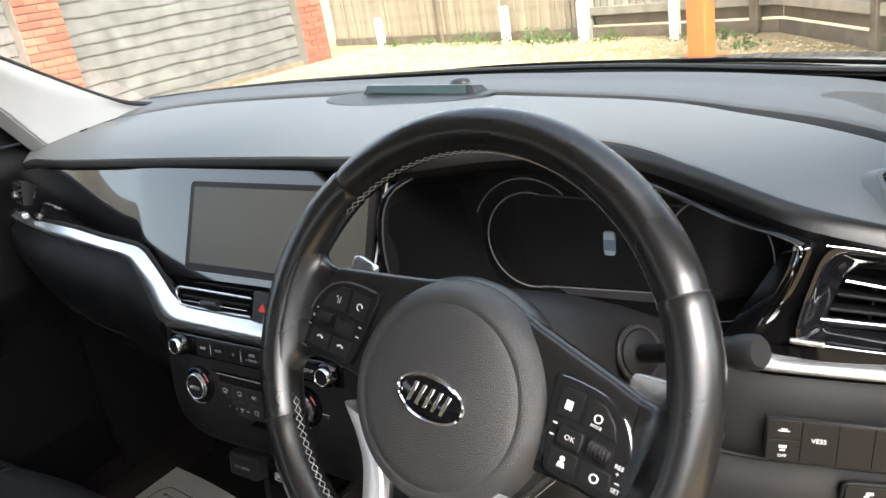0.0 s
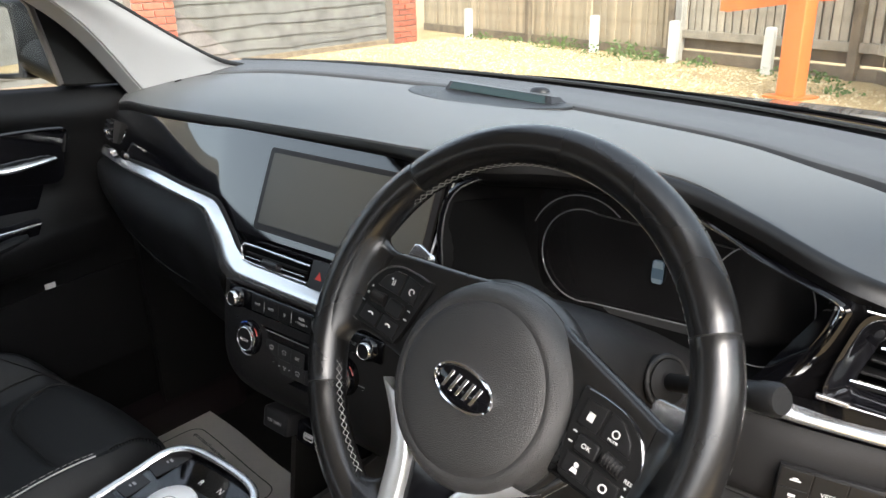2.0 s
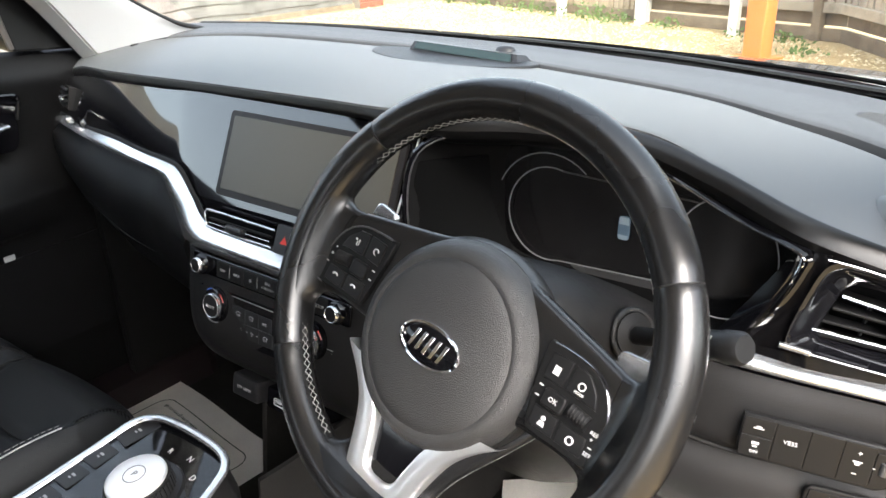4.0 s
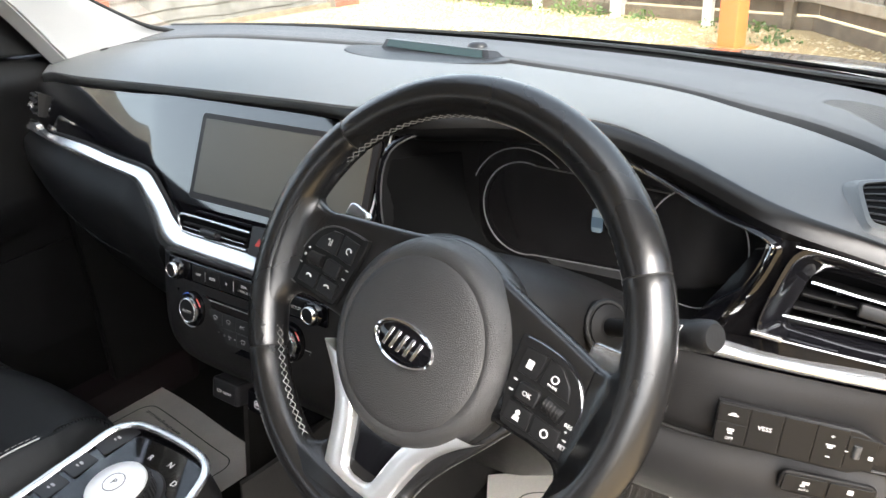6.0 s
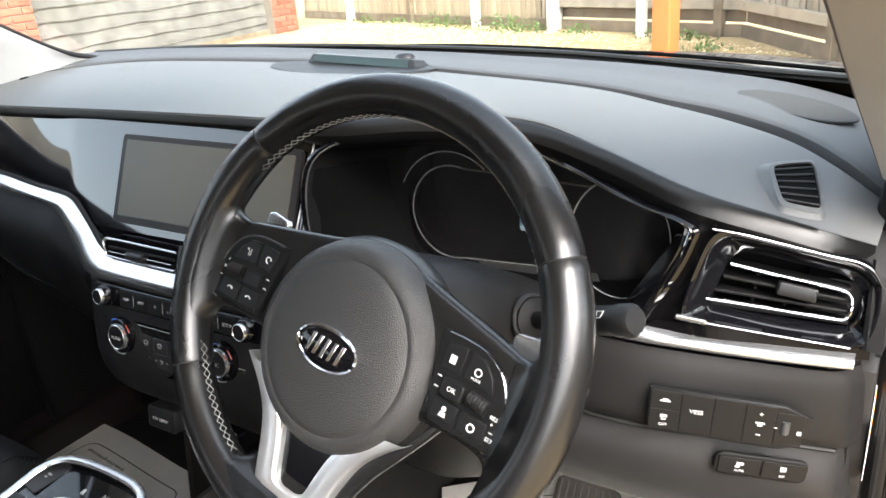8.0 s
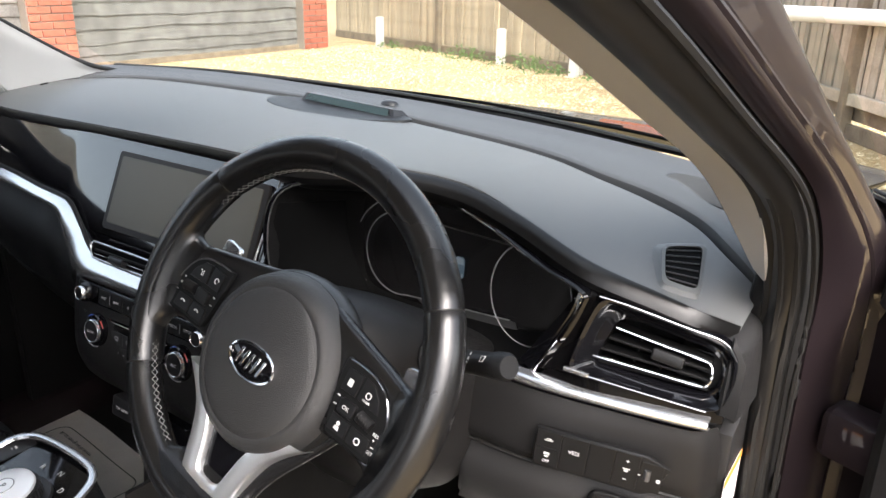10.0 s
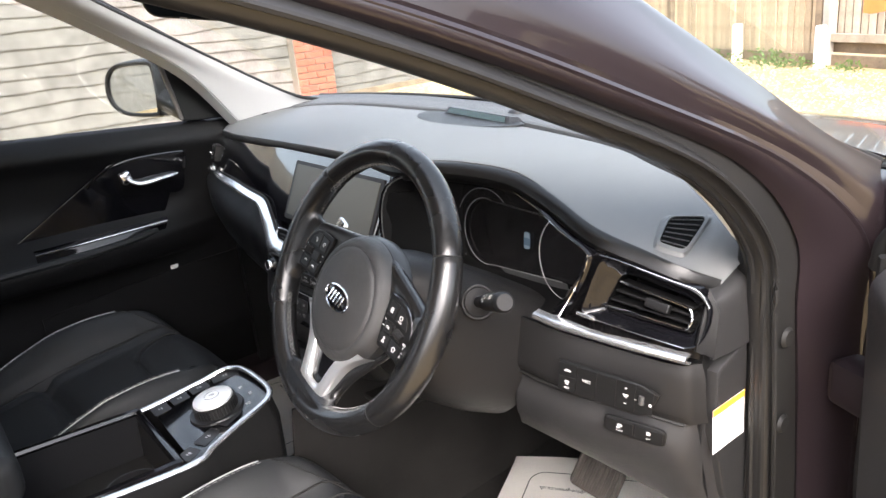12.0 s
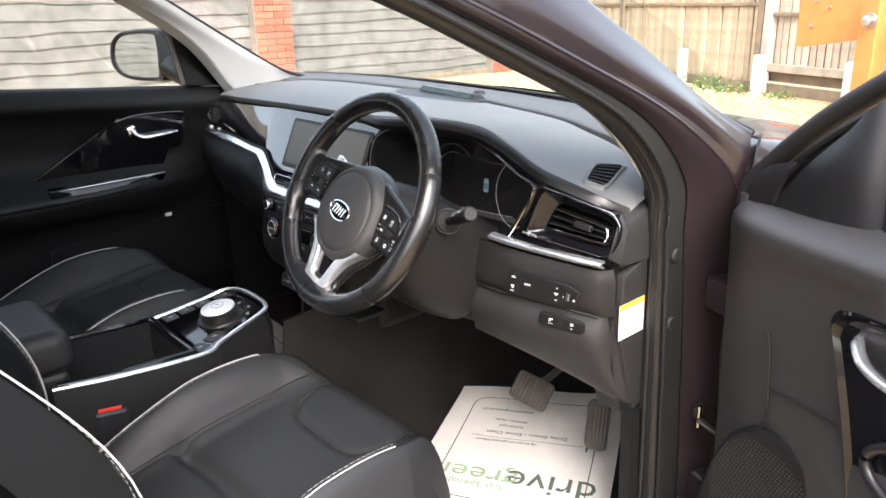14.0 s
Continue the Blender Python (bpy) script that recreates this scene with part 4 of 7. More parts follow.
part("vent_backing", patch([[(-0.225, 0.182, 0.914), (0, 0.182, 0.914), (0.165, 0.182, 0.914)], [(-0.21, 0.172, 0.872), (0, 0.172, 0.872), (0.165, 0.172, 0.872)]], 8, 4, 0.004), PIANO, dash)
centre_vent(-0.162, -0.022, 0.0, 1)
centre_vent(0.022, 0.150, 0.0, -1)
part("hazard_switch", prism(rrect(0.034, 0.036, 0.003), 0.006, basis((0.0, 0.166, 0.8945), (1, 0, 0), SN), 0.001), SMOOTH, dash)
part("hazard_mark", prism([(-0.006, -0.005), (0.006, -0.005), (0, 0.005)], 0.0004, basis((0.0, 0.1604, 0.897), (1, 0, 0), SN), 0), RED, dash)

# centre stack
part("stack_body", patch([[(-0.20, 0.21, 0.85), (-0.178, 0.150, 0.85), (0, 0.146, 0.85), (0.155, 0.150, 0.85), (0.185, 0.21, 0.85)],
                          [(-0.19, 0.21, 0.80), (-0.174, 0.136, 0.80), (0, 0.1325, 0.80), (0.15, 0.136, 0.80), (0.18, 0.21, 0.80)],
                          [(-0.185, 0.21, 0.752), (-0.168, 0.127, 0.752), (0, 0.1225, 0.752), (0.14, 0.127, 0.752), (0.17, 0.21, 0.752)],
                          [(-0.185, 0.22, 0.715), (-0.165, 0.136, 0.715), (0, 0.132, 0.715), (0.135, 0.136, 0.715), (0.155, 0.21, 0.715)],
                          [(-0.175, 0.24, 0.680), (-0.155, 0.166, 0.680), (0, 0.163, 0.680), (0.13, 0.166, 0.680), (0.15, 0.24, 0.68)]], 26, 20, 0.004), SHROUDM, dash)
part("stack_core", box(0.22, 0.16, 0.30, at(-0.02, 0.33, 0.70), 0.03, 3), HARD, dash)
part("tunnel_side", patch([[(0.05, 0.04, 0.64), (0.07, 0.10, 0.655), (0.08, 0.20, 0.67), (0.085, 0.35, 0.68), (0.09, 0.80, 0.70)], [(0.062, 0.02, 0.52), (0.075, 0.09, 0.52), (0.082, 0.20, 0.53), (0.082, 0.35, 0.54), (0.08, 0.80, 0.57)], [(0.07, 0.0, 0.38), (0.078, 0.09, 0.385), (0.08, 0.20, 0.39), (0.075, 0.35, 0.40), (0.07, 0.80, 0.44)], [(0.075, 0.0, 0.285), (0.08, 0.09, 0.285), (0.08, 0.20, 0.285), (0.068, 0.35, 0.285), (0.058, 0.80, 0.29)]], 24, 20, 0.008), CARPET, dash, "carpeted side of the tunnel")
part("stack_cheek", patch([[(-0.185, 0.172, 0.85), (-0.175, 0.168, 0.76), (-0.168, 0.18, 0.70), (-0.15, 0.22, 0.62)], [(-0.2, 0.3, 0.83), (-0.2, 0.3, 0.76), (-0.2, 0.3, 0.70), (-0.2, 0.32, 0.55)]], 14, 6, 0.01), HARD, dash)
part("console_foot", patch([[(-0.13, 0.19, 0.62), (-0.145, 0.25, 0.64), (-0.155, 0.34, 0.66), (-0.17, 0.7, 0.7)], [(-0.145, 0.18, 0.47), (-0.16, 0.25, 0.48), (-0.175, 0.35, 0.5), (-0.21, 0.7, 0.55)], [(-0.155, 0.16, 0.28), (-0.175, 0.26, 0.28), (-0.2, 0.4, 0.28), (-0.24, 0.7, 0.3)]], 14, 10, 0.008), CARPET, dash)
part("stack_cheek", patch([[(0.175, 0.172, 0.85), (0.168, 0.168, 0.76), (0.145, 0.18, 0.70), (0.125, 0.24, 0.65)], [(0.2, 0.3, 0.83), (0.2, 0.3, 0.76), (0.18, 0.3, 0.71), (0.15, 0.33, 0.66)]], 14, 6, 0.01), HARD, dash)


def knob(x, z, r, y=0.126, ring=SMOOTH, label="rotary knob with a bright rim"):
    k = thing("control_knob", label, "knob", "centre stack knobs", at=(x, y, z))
    m = basis((x, y, z), (1, 0, 0), (0, 0.2, 1))
    part("collar", lathe([(0.0, 0.0055), (r * 1.22, 0.0055), (r * 1.36, 0.004), (r * 1.46, -0.003)], m, 28), PIANO, k)
    part("rim", lathe([(r * 0.86, 0.0098), (r * 0.93, 0.0106), (r, 0.0098), (r * 1.03, 0.004)], m, 28), SILVER, k)
    part("cap", lathe([(0, 0.0102), (r * 0.84, 0.0102), (r * 0.89, 0.0098), (r * 0.89, 0.004)], m, 28), SMOOTH, k)
    return k, m


for kx, kz in ((-0.1415, 0.8405), (0.1095, 0.8435)):
    knob(kx, kz, 0.0098, 0.1335)
RM = basis((-0.016, 0.1385, 0.8415), (1, 0, 0.006), (0, 0.2, 1))
part("audio_panel", prism(rrect(0.29, 0.0265, 0.003), 0.003, RM, 0.001), PIANO, dash)
for bx, wide, t in ((-0.0815, 0.026, "MAP"), (-0.0535, 0.026, "NAV"), (-0.0265, 0.026, ""), (0.0065, 0.038, "SEEK"), (0.0405, 0.027, "RADIO"), (0.0685, 0.027, "MEDIA"), (0.0965, 0.027, "SETUP")):
    part("audio_key", prism(rrect(wide, 0.0215, 0.001), 0.0012, RM @ at(bx, 0, 0.003), 0.0008), HARD, dash)
    if t == "SEEK":
        words("SEEK", 0.0052, RM @ at(bx, 0.0033, 0.0045), GREYPRINT, dash)
        words("< TRACK >", 0.0048, RM @ at(bx, -0.003, 0.0045), GREYPRINT, dash)
    elif t:
        words(t, 0.0056, RM @ at(bx, 0.0, 0.0045), GREYPRINT, dash)
    else:
        part("star_mark", prism([(bx + (0.0028 if k % 2 else 0.0012) * math.cos(k * 0.6283 + 0.314), (0.0028 if k % 2 else 0.0012) * math.sin(k * 0.6283 + 0.314)) for k in range(10)], 0.0003, RM @ at(0, 0, 0.0043), 0), GREYPRINT, dash)
for bx in (-0.0675, -0.013, 0.0265, 0.0545, 0.0825):
    bars([(bx, 0, 0.0008, 0.013)], RM @ at(0, 0, 0.0045), GREYPRINT, dash, "divider")
CM = basis((-0.016, 0.1285, 0.794), (1, 0, 0.005), (0, 0.2, 1))
CP = [(p.x, p.y) for p in curve([(-0.128, 0.016, 0), (-0.118, 0.0225, 0), (0.0, 0.0225, 0), (0.11, 0.0225, 0), (0.127, 0.016, 0), (0.132, 0.0, 0), (0.125, -0.02, 0), (0.098, -0.037, 0), (0.03, -0.039, 0), (-0.046, -0.039, 0), (-0.068, -0.030, 0), (-0.088, -0.0265, 0), (-0.118, -0.024, 0), (-0.13, -0.008, 0)], 70, True)]
part("climate_panel", prism(CP, 0.003, CM, 0.002), PIANO, dash)
for kx, kz in ((-0.107, 0.795), (0.074, 0.801)):
    k, m = knob(kx, kz, 0.0165, 0.1235)
    words("AUTO" if kx < 0 else "A/C", 0.0066, m @ at(0, -0.001, 0.0106), GREYPRINT, k)
    part("blue_mark", tube([m @ V(0.0225 * math.cos(a), 0.0225 * math.sin(a), 0.0056) for a in (1.7 + 0.1 * i for i in range(6))], 0.0007, 5), BLUEK, k)
    part("red_mark", tube([m @ V(0.0225 * math.cos(a), 0.0225 * math.sin(a), 0.0056) for a in (0.4 + 0.1 * i for i in range(6))], 0.0007, 5), REDK, k)
    part("scale_mark", tube([m @ V(0.0228 * math.cos(a), 0.0228 * math.sin(a), 0.0053) for a in (4.1 + 0.12 * i for i in range(10))], 0.0006, 5), GREYPRINT, k)
for i in range(4):
    for j in (0, 1):
        bx, by = -0.0475 + i * 0.0255 + 0.002 * j, -0.001 - j * 0.0195
        if i < 3 or j:
            part("climate_key", prism(rrect(0.0248, 0.0185, 0.001), 0.0012, CM @ at(bx, by, 0.003), 0.0008), KEYG, dash)
        t = {(2, 0): "A/C", (0, 1): "OFF"}.get((i, j))
        if t:
            words(t, 0.0056, CM @ at(bx, by, 0.0044), GREYPRINT, dash)
        elif (i, j) == (1, 1):
            for a in range(3):
                part("fan_blade", prism([(bx, by), (bx + 0.0034 * math.cos(a * 2.09), by + 0.0034 * math.sin(a * 2.09)), (bx + 0.003 * math.cos(a * 2.09 + 0.8), by + 0.003 * math.sin(a * 2.09 + 0.8))], 0.0003, CM @ at(0, 0, 0.0043), 0), GREYPRINT, dash)
            for e in (-1, 1):
                part("arrow_mark", tube([CM @ V(bx + e * 0.010 - 0.0016, by - e * 0.0008, 0.0045), CM @ V(bx + e * 0.010, by + e * 0.0008, 0.0045), CM @ V(bx + e * 0.010 + 0.0016, by - e * 0.0008, 0.0045)], 0.0004, 4), GREYPRINT, dash)
        elif i < 3 or j:
            part("demist_mark", tube([CM @ V(bx + 0.0042 * math.cos(a), by + 0.0035 * math.sin(a), 0.0045) for a in (0.3 + 0.32 * q for q in range(9))], 0.0005, 4), GREYPRINT, dash)
            bars([(bx - 0.0025, by - 0.001, 0.0008, 0.003), (bx, by - 0.0015, 0.0008, 0.003), (bx + 0.0025, by - 0.001, 0.0008, 0.003)], CM @ at(0, 0, 0.0043), GREYPRINT, dash, "pictogram")
part("climate_window", prism(rrect(0.11, 0.009, 0.002), 0.001, CM @ at(-0.002, 0.0145, 0.003), 0), DIALF, dash)
bars([(-0.002, 0.0195, 0.12, 0.0009)], CM @ at(0, 0, 0.0034), GREYPRINT, dash, "bright_line")
part("recirculate_key", prism(rrect(0.024, 0.017, 0.002), 0.0012, CM @ at(0.117, -0.001, 0.003), 0.0008), HARD, dash)
bars([(0.117, 0.0015, 0.013, 0.0012), (0.117, -0.0025, 0.010, 0.0012)], CM @ at(0, 0, 0.0043), GREYPRINT, dash)
# sockets below the stack
sock = thing("power_socket", "black twelve volt and usb socket block under the centre stack", "socket", at=(-0.08, 0.19, 0.68))
part("block", box(0.054, 0.06, 0.032, at(-0.082, 0.157, 0.666, -12, 0, 0), 0.005), SMOOTH, sock)
part("block", box(0.095, 0.05, 0.03, at(0.005, 0.158, 0.667, -12, 0, 0), 0.003), PIANO, sock)
words("12V 180W", 0.0068, basis((-0.082, 0.1268, 0.672), (1, 0, 0), (0, 0.21, 1)), GREYPRINT, sock)
part("usb_port", tube([V(-0.018 + x, 0.1325 + y * 0.2, 0.671 + y) for x, y in rrect(0.017, 0.009, 0.002)], 0.0008, 5, True), GREYPRINT, sock)
part("usb_tongue", box(0.012, 0.004, 0.003, at(-0.018, 0.1332, 0.672, -12, 0, 0), 0), GREYPRINT, sock)
part("socket_shelf", box(0.27, 0.08, 0.01, at(-0.005, 0.21, 0.625), 0.003), RUBBER, dash)

# ---- instrument binnacle ----
cl = thing("instrument_cluster", "unlit digital instrument cluster in a deep black hood", "instrument cluster", at=(0.36, 0.34, 0.93))
RING_O = [(0.175, 0.212, 1.02), (0.235, 0.25, 1.043), (0.33, 0.282, 1.043), (0.425, 0.286, 1.013), (0.49, 0.269, 0.994), (0.55, 0.253, 0.981), (0.553, 0.252, 0.965), (0.535, 0.247, 0.925), (0.507, 0.245, 0.89), (0.45, 0.25, 0.868), (0.36, 0.25, 0.862), (0.27, 0.235, 0.862), (0.195, 0.205, 0.875), (0.168, 0.198, 0.94)]
RING_I = [(0.205, 0.345, 1.0), (0.25, 0.352, 1.012), (0.33, 0.355, 1.012), (0.425, 0.353, 1.003), (0.48, 0.35, 0.992), (0.525, 0.345, 0.975), (0.53, 0.343, 0.96), (0.522, 0.34, 0.925), (0.50, 0.336, 0.892), (0.45, 0.334, 0.875), (0.36, 0.333, 0.87), (0.27, 0.333, 0.87), (0.212, 0.335, 0.882), (0.2, 0.34, 0.94)]
ro, ri = curve(RING_O, 84, True), curve(RING_I, 84, True)
part("hood_lining", grid([ro, [a.lerp(b, 0.5) for a, b in zip(ro, ri)], ri], True), HOODM, cl)
bmc = bmesh.new()
bmc.faces.new([bmc.verts.new(p) for p in ri])
part("display", bmc, DIALF, cl, "dark glossy cluster display")
part("chrome_line", tube(ro[4:44], 0.0016, 6), CHROME, cl, "thin bright line round the hood")
part("chrome_line", tube(ro[70:84] + ro[:5], 0.0011, 6), LINE, cl)
ro2 = [p + (p - V(0.36, p.y, 0.95)).normalized() * 0.007 + V(0, -0.001, 0) for p in ro]
part("hood_rim", grid([ro, [a.lerp(b, 0.5) + V(0, -0.003, 0) for a, b in zip(ro, ro2)], ro2, [p + V(0, 0.03, 0) for p in ro2]], True), PIANO, cl, "piano black hood rim")
DM = basis((0.365, 0.3395, 0.94), (1, -0.01, 0), (0, 0.09, 1))


def arc(cx, cy, r, a0, a1, n=28):
    return [DM @ V(cx + r * math.cos(radians(a0 + (a1 - a0) * i / (n - 1))), cy + r * math.sin(radians(a0 + (a1 - a0) * i / (n - 1))), 0.006) for i in range(n)]


part("dial_ring", tube(arc(-0.103, -0.01, 0.071, 50, 290), 0.0007, 5), LINE2, cl)
part("dial_ring", tube(arc(-0.100, -0.01, 0.055, 75, 285), 0.0008, 5), LINE2, cl)
part("dial_ring", tube([V(0.478 + 0.050 * math.cos(a), 0.292 + 0.004 * math.sin(a), 0.942 + 0.060 * math.sin(a)) for a in (2 * math.pi * k / 56 for k in range(56))], 0.0007, 5, True), LINE2, cl)
part("frame_line", tube([DM @ V(-0.086, 0.043, 0.006), DM @ V(0.07, 0.037, 0.006)], 0.001, 5), LINE, cl)
part("frame_line", tube([DM @ V(-0.086, -0.063, 0.006), DM @ V(0.07, -0.055, 0.006)], 0.0008, 5), LINE2, cl)
part("lower_band", prism([(-0.07, -0.066), (0.075, -0.058), (0.08, -0.07), (-0.06, -0.072)], 0.001, DM, 0), LINE, cl)
ic = basis((0.3565, 0.337, 0.9325), (1, 0, 0), (0, 0.09, 1))
part("car_pictogram", merge(prism(rrect(0.0135, 0.027, 0.004), 0.0006, ic, 0)), LCD, cl, "small lit blue car pictogram")
part("pictogram_glass", merge(prism([(-0.006, 0.004), (0.006, 0.004), (0.005, 0.012), (-0.005, 0.012)], 0.0003, ic @ at(0, 0, 0.0008), 0), prism([(-0.006, -0.008), (0.006, -0.008), (0.005, -0.013), (-0.005, -0.013)], 0.0003, ic @ at(0, 0, 0.0008), 0)), LCDW, cl)
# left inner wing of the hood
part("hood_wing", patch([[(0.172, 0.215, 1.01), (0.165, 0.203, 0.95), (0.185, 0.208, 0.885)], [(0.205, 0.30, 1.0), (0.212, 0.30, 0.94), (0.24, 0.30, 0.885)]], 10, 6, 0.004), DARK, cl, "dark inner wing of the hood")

# ---- right-hand fascia, vent and switch panel ----
part("gloss_fascia", patch([[(0.553, 0.264, 0.985), (0.564, 0.264, 0.984), (0.575, 0.264, 0.982)], [(0.545, 0.256, 0.94), (0.553, 0.254, 0.94), (0.562, 0.252, 0.938)], [(0.515, 0.242, 0.888), (0.533, 0.241, 0.891), (0.552, 0.240, 0.894)]], 10, 12, 0.005), GLOSS, dash, "glossy black panel beside the driver's vent")
part("gloss_sill", strip([(0.53, 0.237, 0.893), (0.575, 0.243, 0.894), (0.62, 0.255, 0.888), (0.66, 0.266, 0.883), (0.70, 0.279, 0.880)], [(0.52, 0.235, 0.884), (0.575, 0.240, 0.882), (0.62, 0.252, 0.877), (0.66, 0.264, 0.873), (0.70, 0.277, 0.870)], 20, 0.004), GLOSS, dash)
part("hood_reflector", patch([[(0.553, 0.261, 0.982), (0.547, 0.252, 0.954), (0.527, 0.243, 0.912), (0.515, 0.237, 0.887)], [(0.548, 0.272, 0.972), (0.538, 0.262, 0.945), (0.515, 0.251, 0.906), (0.503, 0.245, 0.885)], [(0.542, 0.285, 0.965), (0.526, 0.275, 0.937), (0.502, 0.262, 0.899), (0.491, 0.255, 0.882)]], 22, 8, 0.003), PIANO, dash, "piano black reveal beside the instruments")
part("reveal_edge", tube(curve([(0.554, 0.259, 0.978), (0.5485, 0.250, 0.953), (0.5285, 0.241, 0.912), (0.516, 0.235, 0.888)], 24), 0.0016, 6), SMOKED, dash)
VO = [(0.551, 0.236, 0.900), (0.560, 0.248, 0.940), (0.573, 0.258, 0.979), (0.602, 0.267, 0.973), (0.655, 0.284, 0.958), (0.688, 0.295, 0.948), (0.702, 0.297, 0.930), (0.703, 0.289, 0.905), (0.698, 0.278, 0.884), (0.685, 0.270, 0.881), (0.62, 0.252, 0.890), (0.575, 0.240, 0.896)]
VI = [(0.570, 0.261, 0.904), (0.577, 0.268, 0.925), (0.586, 0.279, 0.952), (0.61, 0.284, 0.950), (0.65, 0.292, 0.941), (0.676, 0.298, 0.935), (0.688, 0.299, 0.922), (0.688, 0.295, 0.908), (0.684, 0.290, 0.894), (0.674, 0.286, 0.891), (0.62, 0.274, 0.897), (0.59, 0.266, 0.901)]
vent = thing("air_vent", "wide louvred air vent framed in gloss black", "air vent", "driver's air vents", at=(0.63, 0.27, 0.92))


def tight(points, n=8):
    """A closed outline with straight sides and rounded corners."""
    p = [Vector(q) for q in points]
    out = []
    for a, c, b in zip(p[-1:] + p[:-1], p, p[1:] + p[:1]):
        u, w = c.lerp(a, 0.42), c.lerp(b, 0.42)
        out += [u.lerp(c, f).lerp(c.lerp(w, f), f) for f in (k / (n - 1) for k in range(n))]
    return out


vo, vi = tight(VO), tight(VI)
part("frame", grid([[p + V(0, 0.014, 0) for p in vo], [p + V(0, 0.002, 0.0005) for p in vo], [p.lerp(q, 0.03) + V(0, -0.0015, 0.0004) for p, q in zip(vo, vi)], [p.lerp(q, 0.10) + V(0, -0.003, 0) for p, q in zip(vo, vi)], [p.lerp(q, 0.24) + V(0, -0.003, 0) for p, q in zip(vo, vi)], [p.lerp(q, 0.36) + V(0, -0.001, 0) for p, q in zip(vo, vi)], [p.lerp(q, 0.65) for p, q in zip(vo, vi)], vi, [p + V(0.0, 0.004, 0) for p in vi]], True), PIANO, vent, "gloss black frame")
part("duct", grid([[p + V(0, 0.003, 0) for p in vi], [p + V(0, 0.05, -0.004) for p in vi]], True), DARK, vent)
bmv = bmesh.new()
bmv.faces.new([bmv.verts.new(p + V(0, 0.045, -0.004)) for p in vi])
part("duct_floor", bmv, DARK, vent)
# bright bead modelled in place of the sky's reflection on the gloss frame
part("frame_highlight", tube(curve([tuple(Vector(p) + V(0, -0.004, 0.0012)) for p in VO[2:7]], 36), 0.0015, 8, flat=0.7), SMOKED, vent, "bright bead drawn as the reflection along the upper edge")
VT = [V(0.584, 0.279, 0.942), V(0.681, 0.293, 0.926), V(0.682, 0.286, 0.897), V(0.568, 0.263, 0.9055)]
vn = (VT[1] - VT[0]).cross(VT[0] - VT[3]).normalized()
vn = vn if vn.y < 0 else -vn
for k in range(4):
    s = (0.02, 0.32, 0.64, 0.96)[k]
    a, b = VT[0].lerp(VT[3], s), VT[1].lerp(VT[2], s)
    m = basis((a + b) / 2, b - a, VT[0] - VT[3])
    ln = (b - a).length
    part("louvre", box(ln * 0.985, 0.0032, 0.02, m @ at(0, 0, -0.011, 10, 0, 0), 0.0012), VANE, vent)
for f in (0.3, 0.55, 0.8):
    a, b = VT[0].lerp(VT[1], f), VT[3].lerp(VT[2], f)
    part("cross_vane", box(0.0022, (a - b).length * 0.9, 0.014, basis((a + b) / 2 - vn * 0.026, VT[1] - VT[0], VT[0] - VT[3]), 0.0006), VANE, vent)
UL = [V(0.585, 0.278, 0.9405), V(0.63, 0.2855, 0.9315), V(0.669, 0.292, 0.9245), V(0.678, 0.292, 0.9205), V(0.6815, 0.2895, 0.911), V(0.6785, 0.2855, 0.9015), V(0.669, 0.2835, 0.900), V(0.63, 0.275, 0.9045), V(0.569, 0.2625, 0.9105)]
part("chrome_loop", tube(curve([p + vn * 0.0015 for p in UL], 80), 0.0016, 8), CHROME, vent, "chrome line round the louvres")
part("adjuster", box(0.032, 0.012, 0.010, basis(VT[0].lerp(VT[2], 0.52) + V(0.004, 0, 0.002) + vn * 0.003, VT[1] - VT[0], VT[0] - VT[3]), 0.002), KEYM, vent)
part("lower_insert", box(0.026, 0.0045, 0.004, basis((0.563, 0.2352, 0.9015), (0.09, 0.016, -0.012), UP), 0.001), SILVER, vent, "short satin silver insert")
part("lower_bright_line", tube(curve([(0.574, 0.2385, 0.8985), (0.62, 0.2505, 0.892), (0.685, 0.2685, 0.883)], 12), 0.0008, 6), SMOKED, vent)
B0 = [(0.478, 0.226, 0.8865), (0.53, 0.2265, 0.8852), (0.62, 0.245, 0.880), (0.69, 0.266, 0.875)]
part("silver_bar", patch([[tuple(Vector(p) + V(0, 0.010, 0.001)) for p in B0], [tuple(Vector(p) + V(0, -0.002, -0.002)) for p in B0], [tuple(Vector(p) + V(0, -0.003, -0.009)) for p in B0], [tuple(Vector(p) + V(0, 0.008, -0.0145)) for p in B0]], 20, 12, 0.004), SILVER, dash, "satin silver bar under the driver's vent")

# demister outlet on the dash top
dv = thing("demister_vent", "small black demister outlet at the end of the dashboard top", "air vent", at=(0.615, 0.375, 1.0))
QD = [V(0.598, 0.361, 1.005), V(0.629, 0.397, 1.001), V(0.648, 0.321, 0.980), V(0.617, 0.310, 0.988)]
dc = sum(QD, V(0, 0, 0)) / 4
dn = (QD[1] - QD[3]).cross(QD[2] - QD[0]).normalized()
dn = dn if dn.z > 0 else -dn
QD = [p - dn * 0.0012 for p in QD]
dc = dc - dn * 0.0012


def rounded(f, up):
    pts = []
    for k in range(4):
        c, a, b = QD[k], QD[k - 1], QD[(k + 1) % 4]
        pts += [c.lerp(a, 0.22), c.lerp((a + b) / 2, 0.10), c.lerp(b, 0.22)]
    return [dc + (p - dc) * f + dn * up for p in curve(pts, 40, True)]


